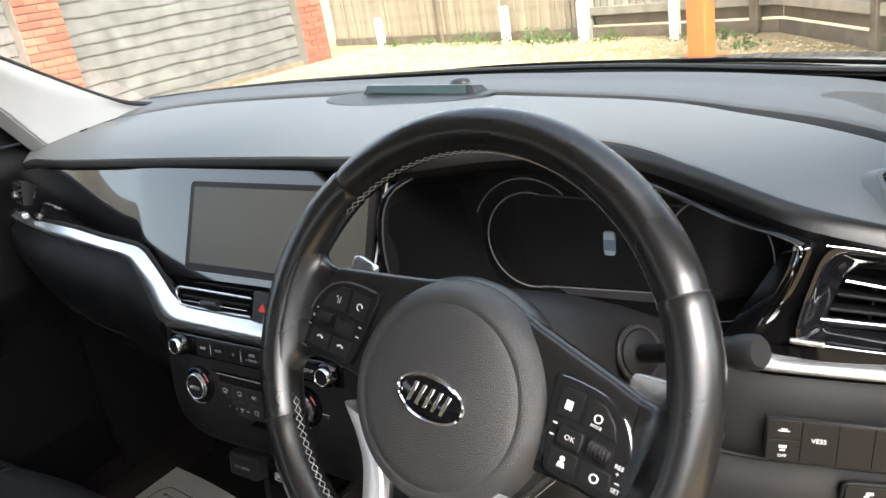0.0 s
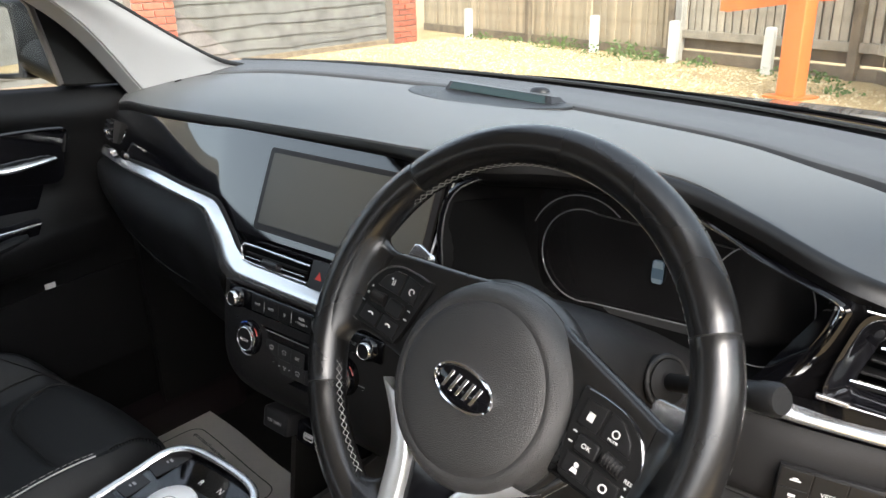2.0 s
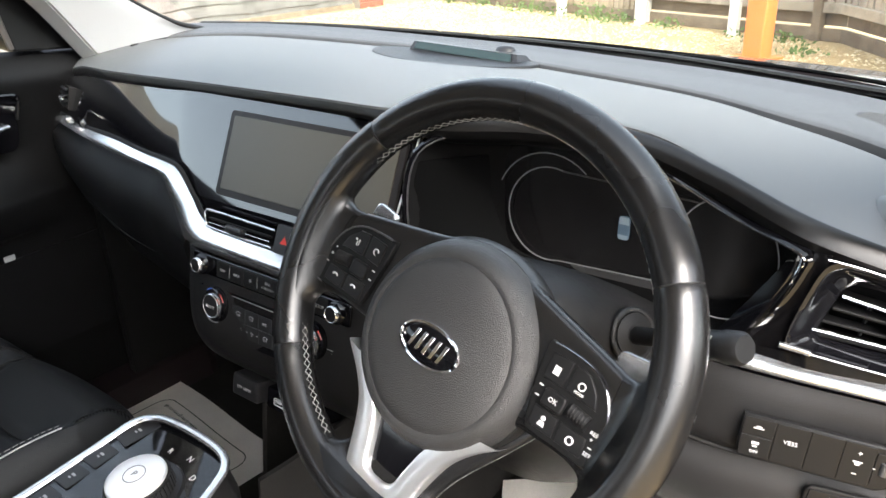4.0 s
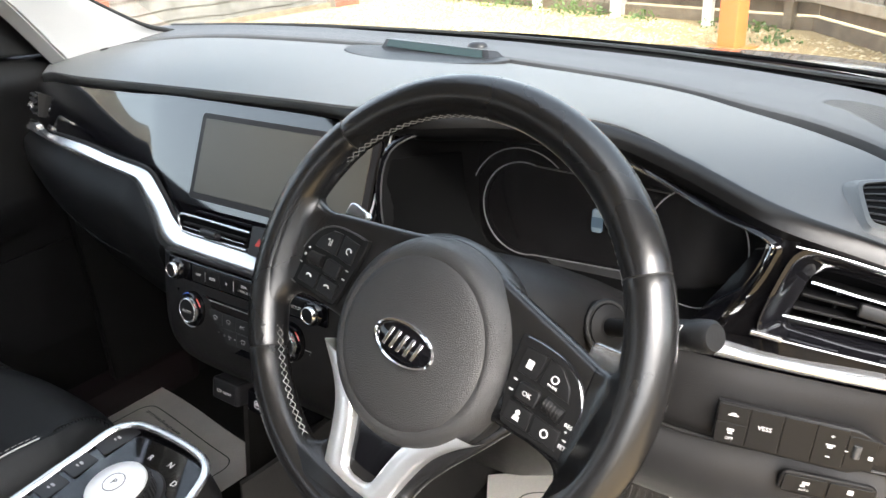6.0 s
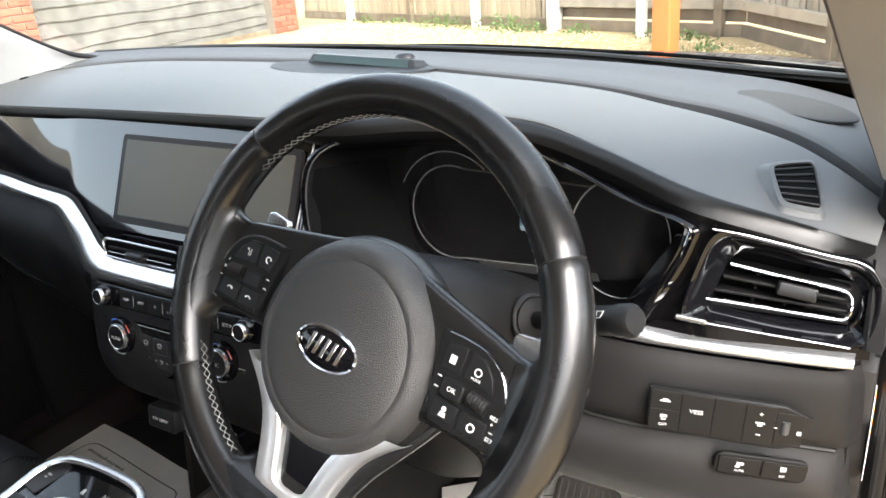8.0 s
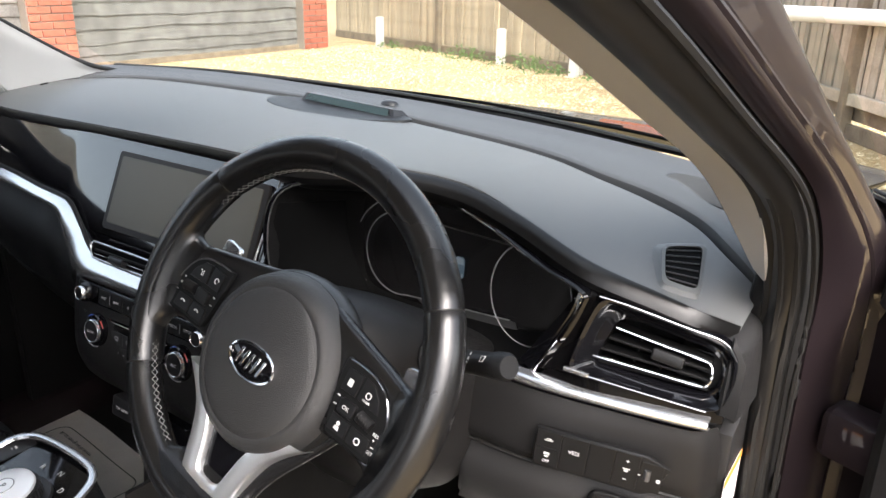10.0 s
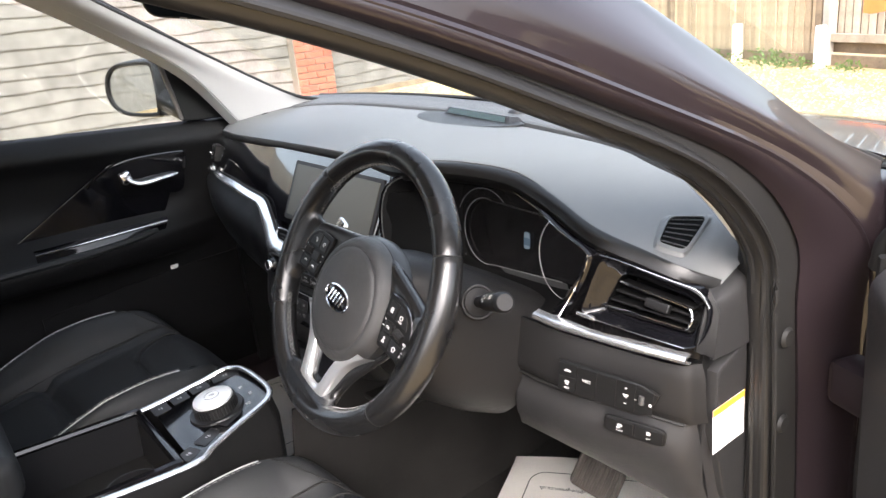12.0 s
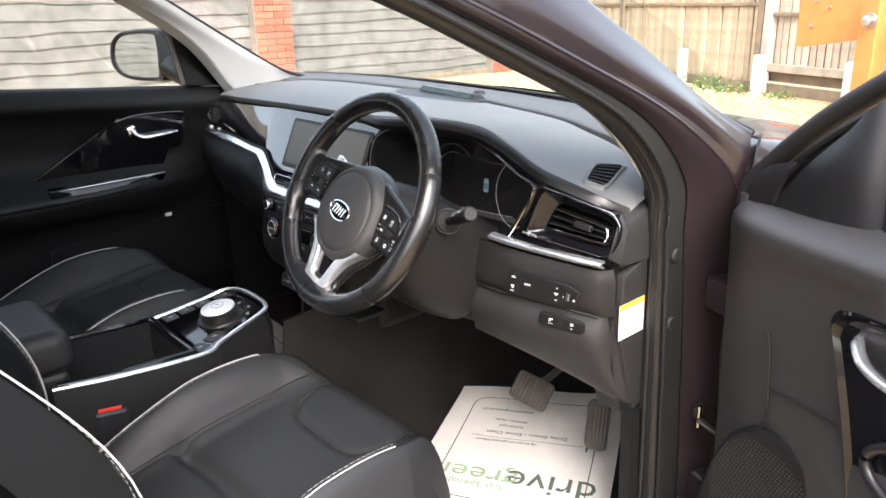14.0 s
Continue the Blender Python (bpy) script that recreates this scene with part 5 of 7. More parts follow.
qo, qi = rounded(1.15, 0.0026), rounded(0.98, 0.0042)
part("surround", grid([[p - dn * 0.007 for p in rounded(1.55, 0.0)], [p - dn * 0.0008 for p in rounded(1.2, 0.0)], qo, qi, [p - dn * 0.008 for p in qi]], True), SOFT, dv)
bq = bmesh.new()
bq.faces.new([bq.verts.new(p - dn * 0.002) for p in qi])
part("duct", bq, DARK, dv)
for k in range(6):
    s = (k + 0.7) / 6.4
    a, b = QD[0].lerp(QD[3], s), QD[1].lerp(QD[2], s)
    part("louvre", tube([a.lerp(b, 0.05) + dn * 0.0028, a.lerp(b, 0.95) + dn * 0.0028], 0.0013, 6, flat=0.6), GREYP, dv)

part("pillar_foot", box(0.028, 0.06, 0.085, at(0.708, 0.392, 0.978, 0, 6, -18), 0.010, 3), HARD, dash, "dark cover at the foot of the pillar trim")

part("pillar_filler", box(0.02, 0.10, 0.16, at(0.7, 0.45, 0.95), 0.006), RUBBER, dash)

# panel with the switches
LP = [[(0.43, 0.226, 0.872), (0.53, 0.232, 0.868), (0.62, 0.252, 0.862), (0.675, 0.268, 0.858), (0.695, 0.29, 0.858)],
      [(0.43, 0.222, 0.85), (0.53, 0.224, 0.847), (0.62, 0.246, 0.842), (0.68, 0.266, 0.838), (0.70, 0.29, 0.838)],
      [(0.43, 0.215, 0.81), (0.53, 0.218, 0.805), (0.62, 0.243, 0.80), (0.682, 0.266, 0.797), (0.702, 0.29, 0.797)],
      [(0.43, 0.218, 0.794), (0.53, 0.222, 0.790), (0.62, 0.248, 0.786), (0.685, 0.272, 0.779), (0.702, 0.295, 0.777)]]
part("switch_panel", patch(LP, 26, 14, 0.008), SHROUDM, dash)
part("knee_panel", patch([[(0.450, 0.226, 0.786), (0.53, 0.230, 0.787), (0.62, 0.254, 0.783), (0.68, 0.276, 0.776), (0.70, 0.31, 0.774)],
      [(0.448, 0.213, 0.752), (0.53, 0.222, 0.750), (0.62, 0.246, 0.742), (0.68, 0.268, 0.732), (0.70, 0.31, 0.73)],
      [(0.440, 0.222, 0.712), (0.53, 0.237, 0.702), (0.62, 0.263, 0.689), (0.68, 0.287, 0.676), (0.70, 0.32, 0.674)],
      [(0.420, 0.256, 0.676), (0.53, 0.283, 0.652), (0.62, 0.305, 0.629), (0.69, 0.33, 0.604), (0.705, 0.348, 0.60)],
      [(0.420, 0.35, 0.668), (0.53, 0.37, 0.646), (0.62, 0.38, 0.622), (0.69, 0.39, 0.598), (0.705, 0.40, 0.595)]], 30, 28, 0.008), GREYP, dash, "charcoal panel before the driver's knees")
part("knee_panel_edge", strip([(0.450, 0.228, 0.786), (0.447, 0.216, 0.752), (0.438, 0.225, 0.712), (0.418, 0.258, 0.676)], [(0.440, 0.30, 0.786), (0.437, 0.30, 0.752), (0.43, 0.31, 0.712), (0.415, 0.33, 0.676)], 14, 0.004), GREYP, dash)
part("panel_gap", tube(curve([(0.44, 0.220, 0.789), (0.53, 0.222, 0.788), (0.62, 0.248, 0.784), (0.685, 0.271, 0.777)], 16), 0.0022, 6), RUBBER, dash)
part("pull_slot", prism(rrect(0.075, 0.009, 0.004), 0.002, basis((0.612, 0.2865, 0.655), (0.085, 0.027, -0.02), (0.0, -0.42, 0.9)), 0.001), RUBBER, dash)

SP = basis((0.6, 0.2295, 0.815), (0.62 - 0.53, 0.243 - 0.218, -0.008), (0, 0.05, 1))
sw = thing("switch_bank", "row of black switches with white pictograms", "switch panel", at=(0.6, 0.236, 0.815))
part("surround", prism([(-0.068, 0.021), (0.045, 0.021), (0.068, 0.012), (0.056, -0.018), (0.045, -0.0235), (-0.062, -0.0235), (-0.068, -0.017)], 0.004, SP, 0.002), KEYM, sw)
for x, y, w, h in ((-0.0535, 0.0095, 0.0255, 0.0185), (-0.0535, -0.0105, 0.0255, 0.0205), (-0.0265, -0.0005, 0.0265, 0.0385), (0.0005, -0.0005, 0.0255, 0.0385), (0.0262, -0.0005, 0.0245, 0.0385), (0.0505, -0.001, 0.0225, 0.031)):
    part("switch", prism(rrect(w, h, 0.0012), 0.0008, SP @ at(x, y, 0.004), 0.0004), KEYM, sw)
words("VESS", 0.0058, SP @ at(-0.0265, 0.002, 0.0052), WHITE, sw)
words("OFF", 0.0042, SP @ at(-0.0535, -0.0155, 0.0052), WHITE, sw)
words("+", 0.007, SP @ at(0.0265, 0.010, 0.0052), WHITE, sw)
for rows in ([(-0.0535, 0.0088, 0.009, 0.0011), (-0.0535, 0.0106, 0.005, 0.001)], [(-0.0535, -0.0065, 0.006, 0.0026), (-0.0535, -0.0098, 0.004, 0.0016)], [(0.0265, 0.0015, 0.0075, 0.0012), (0.0265, -0.0006, 0.004, 0.0022)], [(0.0265, -0.0105, 0.0036, 0.001)], [(0.0395, -0.001, 0.0026, 0.0009)], [(0.0585, -0.003, 0.0036, 0.0036)]):
    bars(rows, SP @ at(0, 0, 0.0049), WHITE, sw, "pictogram")
part("dimmer_wheel", tube([SP @ V(0.047, -0.0055, 0.004), SP @ V(0.047, 0.0065, 0.004)], 0.0036, 10), LINE, sw)
SP2 = basis((0.628, 0.2465, 0.7585), (0.62 - 0.53, 0.245 - 0.212, -0.01), (0, -0.05, 1))
part("surround", prism(rrect(0.081, 0.0255, 0.008), 0.003, SP2, 0.002), KEYM, sw)
for x in (-0.019, 0.019):
    part("switch", prism(rrect(0.036, 0.0185, 0.002), 0.0012, SP2 @ at(x, 0, 0.003), 0.0006), KEYM, sw)
bars([(-0.018, 0.003, 0.006, 0.003), (-0.02, -0.0005, 0.004, 0.002), (0.019, 0.003, 0.005, 0.005)], SP2 @ at(0, 0, 0.0043), WHITE, sw, "pictogram")
words("AUTO", 0.003, SP2 @ at(-0.018, -0.005, 0.0045), WHITE, sw)
words("OFF", 0.003, SP2 @ at(0.019, -0.005, 0.0045), WHITE, sw)

# end of the dashboard, seen with the door open
EM = basis((0.694, 0, 0), (0, 1, 0), UP)
part("dash_end", prism([(0.31, 0.925), (0.34, 0.93), (0.42, 0.94), (0.6, 0.95), (0.6, 0.55), (0.40, 0.55), (0.335, 0.58), (0.30, 0.68), (0.288, 0.77), (0.292, 0.86)], -0.05, EM, 0), HARD, dash)
part("end_panel", patch([[(0.655, 0.308, 0.940), (0.682, 0.345, 0.952), (0.69, 0.42, 0.966)], [(0.693, 0.306, 0.939), (0.703, 0.345, 0.946), (0.705, 0.42, 0.958)], [(0.705, 0.302, 0.925), (0.711, 0.345, 0.925), (0.711, 0.42, 0.925)], [(0.708, 0.292, 0.866), (0.713, 0.345, 0.866), (0.713, 0.42, 0.866)]], 14, 18, 0.004), GREYP, dash, "charcoal panel closing the end of the dashboard")
part("end_return", patch([[(0.694, 0.304, 0.950), (0.708, 0.303, 0.925)], [(0.697, 0.273, 0.881), (0.709, 0.293, 0.868)]], 4, 8, 0.004), HARD, dash)
part("fuse_cover", prism([(0.302, 0.845), (0.35, 0.864), (0.392, 0.866), (0.392, 0.60), (0.352, 0.585), (0.322, 0.66), (0.298, 0.76)], 0.014, EM, 0.004), GREYP, dash, "removable charcoal end cover")
lab = thing("warning_label", "white warning label with an orange heading stripe", "label", at=(0.715, 0.33, 0.76))
LBM = basis((0.7088, 0.3275, 0.767), (0, 1, 0.02), (0, 0.03, 1))
part("sheet", box(0.068, 0.062, 0.0006, LBM, 0), LABEL, lab)
part("stripe", box(0.068, 0.009, 0.0006, LBM @ at(0, 0.0265, 0.0005), 0), ORANGEL, lab)
bars([(-0.004, 0.014 - 0.007 * k, 0.046 - 0.006 * (k % 3), 0.0015) for k in range(6)], LBM @ at(0, 0, 0.0004), GREYPRINT, lab)

# ---- steering wheel ----
C0 = V(0.360, 0.028, 0.961)
RK = radians(27.3)
turn = radians(-12.8)
n_u, n_x = V(0, math.sin(RK), math.cos(RK)), V(1, 0, 0)
WM = basis(C0, math.cos(turn) * n_x + math.sin(turn) * n_u, math.cos(turn) * n_u - math.sin(turn) * n_x)
wheel = thing("steering_wheel", "black leather steering wheel with pale cross stitching, turned slightly", "steering wheel", at=tuple(C0))
RR, RA, RB = 0.1738, 0.0176, 0.0182
SEAMS = (35.5, 144.5, 216, 324)


def rim_ring(a, fat=1.0):
    """One section of the rim: oval, flatter on its inner side."""
    c, s = math.cos(a), math.sin(a)
    out = []
    for k in range(32):
        b = 2 * math.pi * k / 32
        r = RR + RA * fat * (math.cos(b) if math.cos(b) > 0 else 0.9 * math.cos(b))
        out.append(WM @ V(r * c, r * s, RB * fat * math.sin(b)))
    return out


for a0, a1 in zip(SEAMS, SEAMS[1:] + (395.5,)):
    n = 48
    rings = []
    for i in range(n + 1):
        s = i / n
        e = min(s, 1 - s) * (a1 - a0)
        swell = 1.0 + (0.05 if a0 in (144.5, 324) else 0.0) * min(1, e / 12)
        rings.append(rim_ring(radians(a0 + (a1 - a0) * s), swell * (0.955 if e < 0.15 else 0.985 if e < 0.7 else 1.0)))
    part("rim_section", loft(rings), RIML, wheel, "black leather rim section")
for a0 in SEAMS:
    part("rim_seam", loft([rim_ring(radians(a0 - 0.2), 0.965), rim_ring(radians(a0 + 0.2), 0.965)]), RUBBER, wheel)
# cross stitching on the inner side of the rim
st = []


def stitch_pt(a, side):
    b = radians(175 + side * 10)
    return WM @ V((RR + RA * 0.91 * math.cos(b)) * math.cos(a), (RR + RA * 0.91 * math.cos(b)) * math.sin(a), RB * 1.05 * math.sin(b))


for a0, a1 in ((20, 164), (197, 246), (292, 343)):
    k = int((a1 - a0) / 2.5)
    for i in range(k):
        p, q = radians(a0 + (a1 - a0) * i / k), radians(a0 + (a1 - a0) * (i + 1) / k)
        for s in (-1, 1):
            st.append(tube([stitch_pt(p, s), stitch_pt((p + q) / 2, 0), stitch_pt(q, -s)], 0.00028, 4))
tagged(part("stitching", merge(*st), THREAD, wheel, "pale zigzag thread", smooth=False), kind="stuff")


def wprism(outline, z0, depth, mat, name, parent=wheel, bevel=0.002, label="", seg=2):
    return part(name, prism(outline, depth, WM @ at(0, 0, z0), bevel, seg), mat, parent, label)


def web(direction, d, hi, lo, fr, th):
    """One section of an arm, running along the rim at the distance d inside its centre line."""
    cy, hy = (hi + lo) / 2, (hi - lo) / 2
    out = []
    for k in range(52):
        b = 2 * math.pi * k / 52
        c, q = math.cos(b), math.sin(b)
        y = cy + hy * math.copysign(abs(c) ** 0.4, c)
        x = math.sqrt(max(1e-6, RR * RR - y * y)) - d
        z = fr - th + th * math.copysign(abs(q) ** 0.75, q)
        out.append(WM @ (V(direction * x, y, z) if direction else V(y, -x, z)))
    return out


# distance inside the rim, upper edge, lower edge, height of the front
ARM = ((0.150, 0.062, -0.070, -0.006), (0.115, 0.051, -0.055, -0.003), (0.085, 0.0440, -0.045, -0.002), (0.055, 0.0375, -0.043, 0.0), (0.042, 0.0345, -0.0432, 0.0018), (0.034, 0.0325, -0.0445, 0.0030), (0.030, 0.0325, -0.0458, 0.0037), (0.026, 0.033, -0.048, 0.0048), (0.022, 0.0345, -0.0522, 0.0066), (0.019, 0.037, -0.058, 0.0085), (0.0165, 0.0415, -0.066, 0.0104), (0.0145, 0.0475, -0.076, 0.0120), (0.012, 0.056, -0.085, 0.0141), (0.009, 0.064, -0.092, 0.0155), (0.006, 0.068, -0.096, 0.0164), (0.003, 0.07, -0.098, 0.0172))
# hub behind the airbag, arms running out into the rim
for s in (-1, 1):
    part("spoke", loft([web(s, d, hi, lo, fr, 0.012) for d, hi, lo, fr in ARM[:6]]), RIML, wheel, "black leather spoke")
    part("spoke_leather", loft([web(s, d - 0.0006 * (k == 0), hi, lo, fr, 0.012) for k, (d, hi, lo, fr) in enumerate(ARM[5:])]), RIML, wheel, "leather where the spoke runs into the rim")
# leather foot that carries the forked arm down into the rim
FOOT = ((0.105, 0.100, -0.020), (0.085, 0.083, -0.013), (0.062, 0.0625, -0.009), (0.050, 0.0545, -0.0075), (0.041, 0.050, -0.0065), (0.033, 0.0475, -0.005), (0.026, 0.0475, -0.0025), (0.0215, 0.0505, 0.001), (0.0185, 0.055, 0.005), (0.016, 0.061, 0.009), (0.0135, 0.068, 0.0118), (0.010, 0.076, 0.0145), (0.006, 0.082, 0.0164), (0.003, 0.085, 0.0172))
part("rim_foot", loft([web(0, d, w - 0.002, -w - 0.002, fr, 0.010) for d, w, fr in FOOT]), RIML, wheel, "leather foot of the forked arm")
part("hub", lathe([(0.0, -0.006), (0.07, -0.006), (0.085, -0.012), (0.088, -0.02), (0.086, -0.036), (0.06, -0.045)], WM @ at(0.0, -0.022, 0), 56), SPOKE, wheel)
for s in (-1, 1):
    pd = [(p.x, p.y) for p in curve([(0.080, 0.0245), (0.086, 0.0272), (0.100, 0.0275), (0.117, 0.0255), (0.131, 0.0185), (0.1405, 0.006), (0.1455, -0.010), (0.1485, -0.026), (0.1465, -0.0345), (0.139, -0.0372), (0.115, -0.0365), (0.095, -0.0365), (0.0895, -0.033), (0.085, -0.012)], 48, True)]
    pl = [(s * x, y) for x, y in pd]
    wprism(pl if s > 0 else pl[::-1], -0.002, 0.0055, VANE, "button_pod", bevel=0.0012)
    part("pod_edge", tube(curve([WM @ V(s * x, y, 0.0032) for x, y in pd[3:32]], 44), 0.0008, 6), SMOKED if s > 0 else LINE, wheel)
    keys = [[(0.087, 0.0215), (0.105, 0.0225), (0.1045, 0.0025), (0.0875, 0.002)], [(0.1075, 0.0225), (0.119, 0.021), (0.129, 0.0115), (0.133, 0.001), (0.107, 0.0025)],
            [(0.0915, -0.0175), (0.1125, -0.018), (0.113, -0.0325), (0.092, -0.0325)], [(0.1145, -0.018), (0.136, -0.0185), (0.1375, -0.0325), (0.1155, -0.0328)]]
    for ky in keys:
        kp = [(s * x, y) for x, y in ky]
        wprism(kp if s > 0 else kp[::-1], 0.0035, 0.0014, KEYM, "button", bevel=0.0012)
    part("rocker", prism(rrect(0.0185, 0.0135, 0.003), 0.0042, WM @ at(s * 0.1035, -0.0085, 0.003), 0.0015), KEYM, wheel)
    part("roller", tube([WM @ V(s * 0.1165, -0.0075, 0.0035), WM @ V(s * 0.1325, -0.0095, 0.0035)], 0.0056, 14), KEYM, wheel)
    for k in range(6):
        part("roller_rib", tube([WM @ V(s * (0.118 + 0.0026 * k), -0.0078 + 0.0056 * math.cos(a) - 0.0003 * k, 0.0035 + 0.0059 * math.sin(a)) for a in (math.pi * j / 8 for j in range(9))], 0.0004, 4), RUBBER, wheel)
    bars([(s * 0.0895, -0.0035, 0.0034, 0.0011), (s * 0.0895, -0.0115, 0.0034, 0.0011)], WM @ at(0, 0, 0.0038), WHITE, wheel, "pictogram")
K = WM @ at(0, 0, 0.0052)
bars([(0.0957, 0.0112, 0.0052, 0.0064)], K, WHITE, wheel, "pictogram")
part("ring_mark", tube([K @ V(0.117 + 0.0026 * math.cos(a), 0.0108 + 0.0026 * math.sin(a), 0) for a in (0.4 * i for i in range(16))], 0.0006, 4, True), WHITE, wheel)
words("MODE", 0.0028, K @ at(0.117, 0.0054, 0), WHITE, wheel)
words("OK", 0.0052, WM @ at(0.1035, -0.0085, 0.0075), WHITE, wheel)
words("RES", 0.004, WM @ at(0.139, -0.0125, 0.0039, 0, 0, 0), WHITE, wheel)
words("+", 0.0045, WM @ at(0.139, -0.017, 0.0039), WHITE, wheel)
words("SET", 0.004, WM @ at(0.1408, -0.0275, 0.0039), WHITE, wheel)
bars([(0.1405, -0.0225, 0.003, 0.0008)], WM @ at(0, 0, 0.0038), WHITE, wheel, "pictogram")
part("person_mark", merge(lathe([(0, 0.0003), (0.0019, 0.0003), (0.0019, 0)], K @ at(0.1024, -0.0232, 0), 12), prism([(0.0995, -0.029), (0.1053, -0.029), (0.1045, -0.0255), (0.1003, -0.0255)], 0.0003, K, 0)), WHITE, wheel)
part("ring_mark", tube([K @ V(0.126 + 0.0027 * math.cos(a), -0.0258 + 0.0027 * math.sin(a), 0) for a in (0.4 * i for i in range(16))], 0.0007, 4, True), WHITE, wheel)
# left pod: voice, dial, telephone marks
part("ring_mark", tube([K @ V(-0.0945 + 0.0026 * math.cos(a), 0.0118 + 0.0026 * math.sin(a), 0) for a in (0.4 * i for i in range(13))], 0.0006, 4), WHITE, wheel)
bars([(-0.1175, 0.0098, 0.0008, 0.0044), (-0.1155, 0.0108, 0.0008, 0.0056), (-0.1192, 0.0128, 0.0018, 0.0016)], K, WHITE, wheel, "pictogram")
for cx, cy in ((-0.1255, -0.0255), (-0.1025, -0.0258)):
    part("phone_mark", tube([K @ V(cx + 0.003 * math.cos(a), cy + 0.0026 * math.sin(a), 0) for a in (0.35 + 0.24 * i for i in range(11))], 0.0008, 4), WHITE, wheel)
words("+", 0.0045, WM @ at(-0.1375, -0.003, 0.0039), WHITE, wheel)
bars([(-0.1405, -0.0175, 0.003, 0.0008), (-0.139, -0.0095, 0.0022, 0.0022), (-0.1035, -0.0085, 0.003, 0.003)], WM @ at(0, 0, 0.0042), WHITE, wheel, "pictogram")
# airbag cover
dome = [(0.0, 0.0195), (0.025, 0.0185), (0.048, 0.0162), (0.060, 0.0138), (0.0645, 0.0122), (0.0665, 0.0104), (0.0685, 0.0108), (0.0715, 0.0106), (0.0765, 0.0072), (0.0805, 0.001), (0.0835, -0.008), (0.0845, -0.024)]
part("airbag_cover", lathe(dome, WM @ at(0.0, -0.0228, 0), 64, 1.0, 1.02), AIRBAG, wheel, "grained round airbag cover")
for mx, my in ((-0.032, 0.012), (0.031, -0.002), (-0.01, -0.06)):
    part("cover_dent", tube([WM @ V(mx + 0.0045 * math.cos(a), my + 0.003 * math.sin(a), 0.0172 - 1.1 * ((mx * mx) + (my + 0.0228) ** 2)) for a in (0.5 + 0.45 * i for i in range(6))], 0.0005, 4), VANE, wheel)
# oval badge, drawn as plain shapes
em = WM @ at(0.001, -0.0234, 0.0182, -3, 0, 0)
part("badge_plate", lathe([(0, 0.0032), (0.8, 0.0026), (1, 0.0)], em, 40, 0.0285, 0.0148), PIANO, wheel)
part("badge_rim", tube([em @ V(0.0289 * math.cos(a), 0.0151 * math.sin(a), 0.0016) for a in (2 * math.pi * k / 48 for k in range(48))], 0.0015, 6, True), CHROME, wheel, "chrome oval badge rim")
for x, w in ((-0.0165, 0.0016), (-0.0092, 0.0016), (-0.0018, 0.0016), (0.0056, 0.0016), (0.013, 0.0016)):
    part("badge_mark", prism([(x - w, -0.0078), (x - w + 0.0032, -0.0078), (x + w + 0.0032, 0.0078), (x + w, 0.0078)], 0.0013, em @ at(0, 0, 0.0021), 0.0004), CHROME, wheel)
# forked lower arm in satin silver
FX = -0.002
half = [(0.084, -0.064), (0.064, -0.082), (0.050, -0.100), (0.0415, -0.123), (0.036, -0.145), (0.031, -0.160), (0.020, -0.1695), (0.007, -0.1728)]
inner = [(0.060, -0.068), (0.040, -0.085), (0.0275, -0.100), (0.0205, -0.120), (0.0160, -0.137), (0.0120, -0.1435), (0.0065, -0.1460), (0.002, -0.1462)]
fo = curve([(FX - x, y, 0) for x, y in half] + [(FX + x, y, 0) for x, y in half[::-1]], 72)
fi = curve([(FX - x, y, 0) for x, y in inner] + [(FX + x, y, 0) for x, y in inner[::-1]], 72)
rows = []
for f, z in ((0.0, -0.014), (0.0, -0.002), (0.025, 0.0010), (0.07, 0.0024), (0.14, 0.0030), (0.5, 0.0034), (0.86, 0.0030), (0.95, 0.0014), (1.0, -0.003), (1.0, -0.014)):
    rows.append([WM @ V(p.x + (q.x - p.x) * f, p.y + (q.y - p.y) * f, z) for p, q in zip(fo, fi)])
part("lower_arm", grid(rows), ARMSIL, wheel, "satin silver forked arm")
part("arm_infill", loft([[WM @ V(FX + x, y, z) for x, y in ((-0.045, -0.075), (0.045, -0.075), (0.029, -0.100), (0.019, -0.130), (0.013, -0.146), (-0.013, -0.146), (-0.019, -0.130), (-0.029, -0.100))] for z in (-0.016, -0.0055)]), PIANO, wheel, "gloss black infill of the fork", smooth=False)
for s in (-1, 1):
    part("paddle", prism(rrect(0.029, 0.017, 0.005), 0.006, WM @ at(s * 0.1315, 0.0345, -0.036, 0, s * 8, s * 6), 0.002), SILVER, wheel, "satin silver paddle")


# ---- steering column ----
col = thing("steering_column", "black plastic steering column shroud with a stalk", "steering column", at=(0.368, 0.15, 0.9))
AX = -WM.col[2].xyz
rings = []
for d, hw, hu, hd, dz in ((0.04, 0.05, 0.045, 0.055, 0), (0.06, 0.068, 0.055, 0.08, 0), (0.10, 0.08, 0.06, 0.115, 0), (0.15, 0.088, 0.06, 0.14, 0), (0.22, 0.092, 0.056, 0.15, 0), (0.28, 0.095, 0.05, 0.15, 0.0)):
    c = C0 + AX * d + V(0, 0, dz)
    rings.append([c + n_x * hw * math.copysign(abs(math.cos(a)) ** 0.7, math.cos(a)) + n_u * (hu if math.sin(a) > 0 else hd) * math.copysign(abs(math.sin(a)) ** 0.7, math.sin(a)) for a in (2 * math.pi * k / 40 for k in range(40))])
part("shroud", loft(rings), SHROUDM, col)
sa, sb = V(0.452, 0.153, 0.918), V(0.549, 0.112, 0.958)
sb = sa.lerp(sb, 0.9)
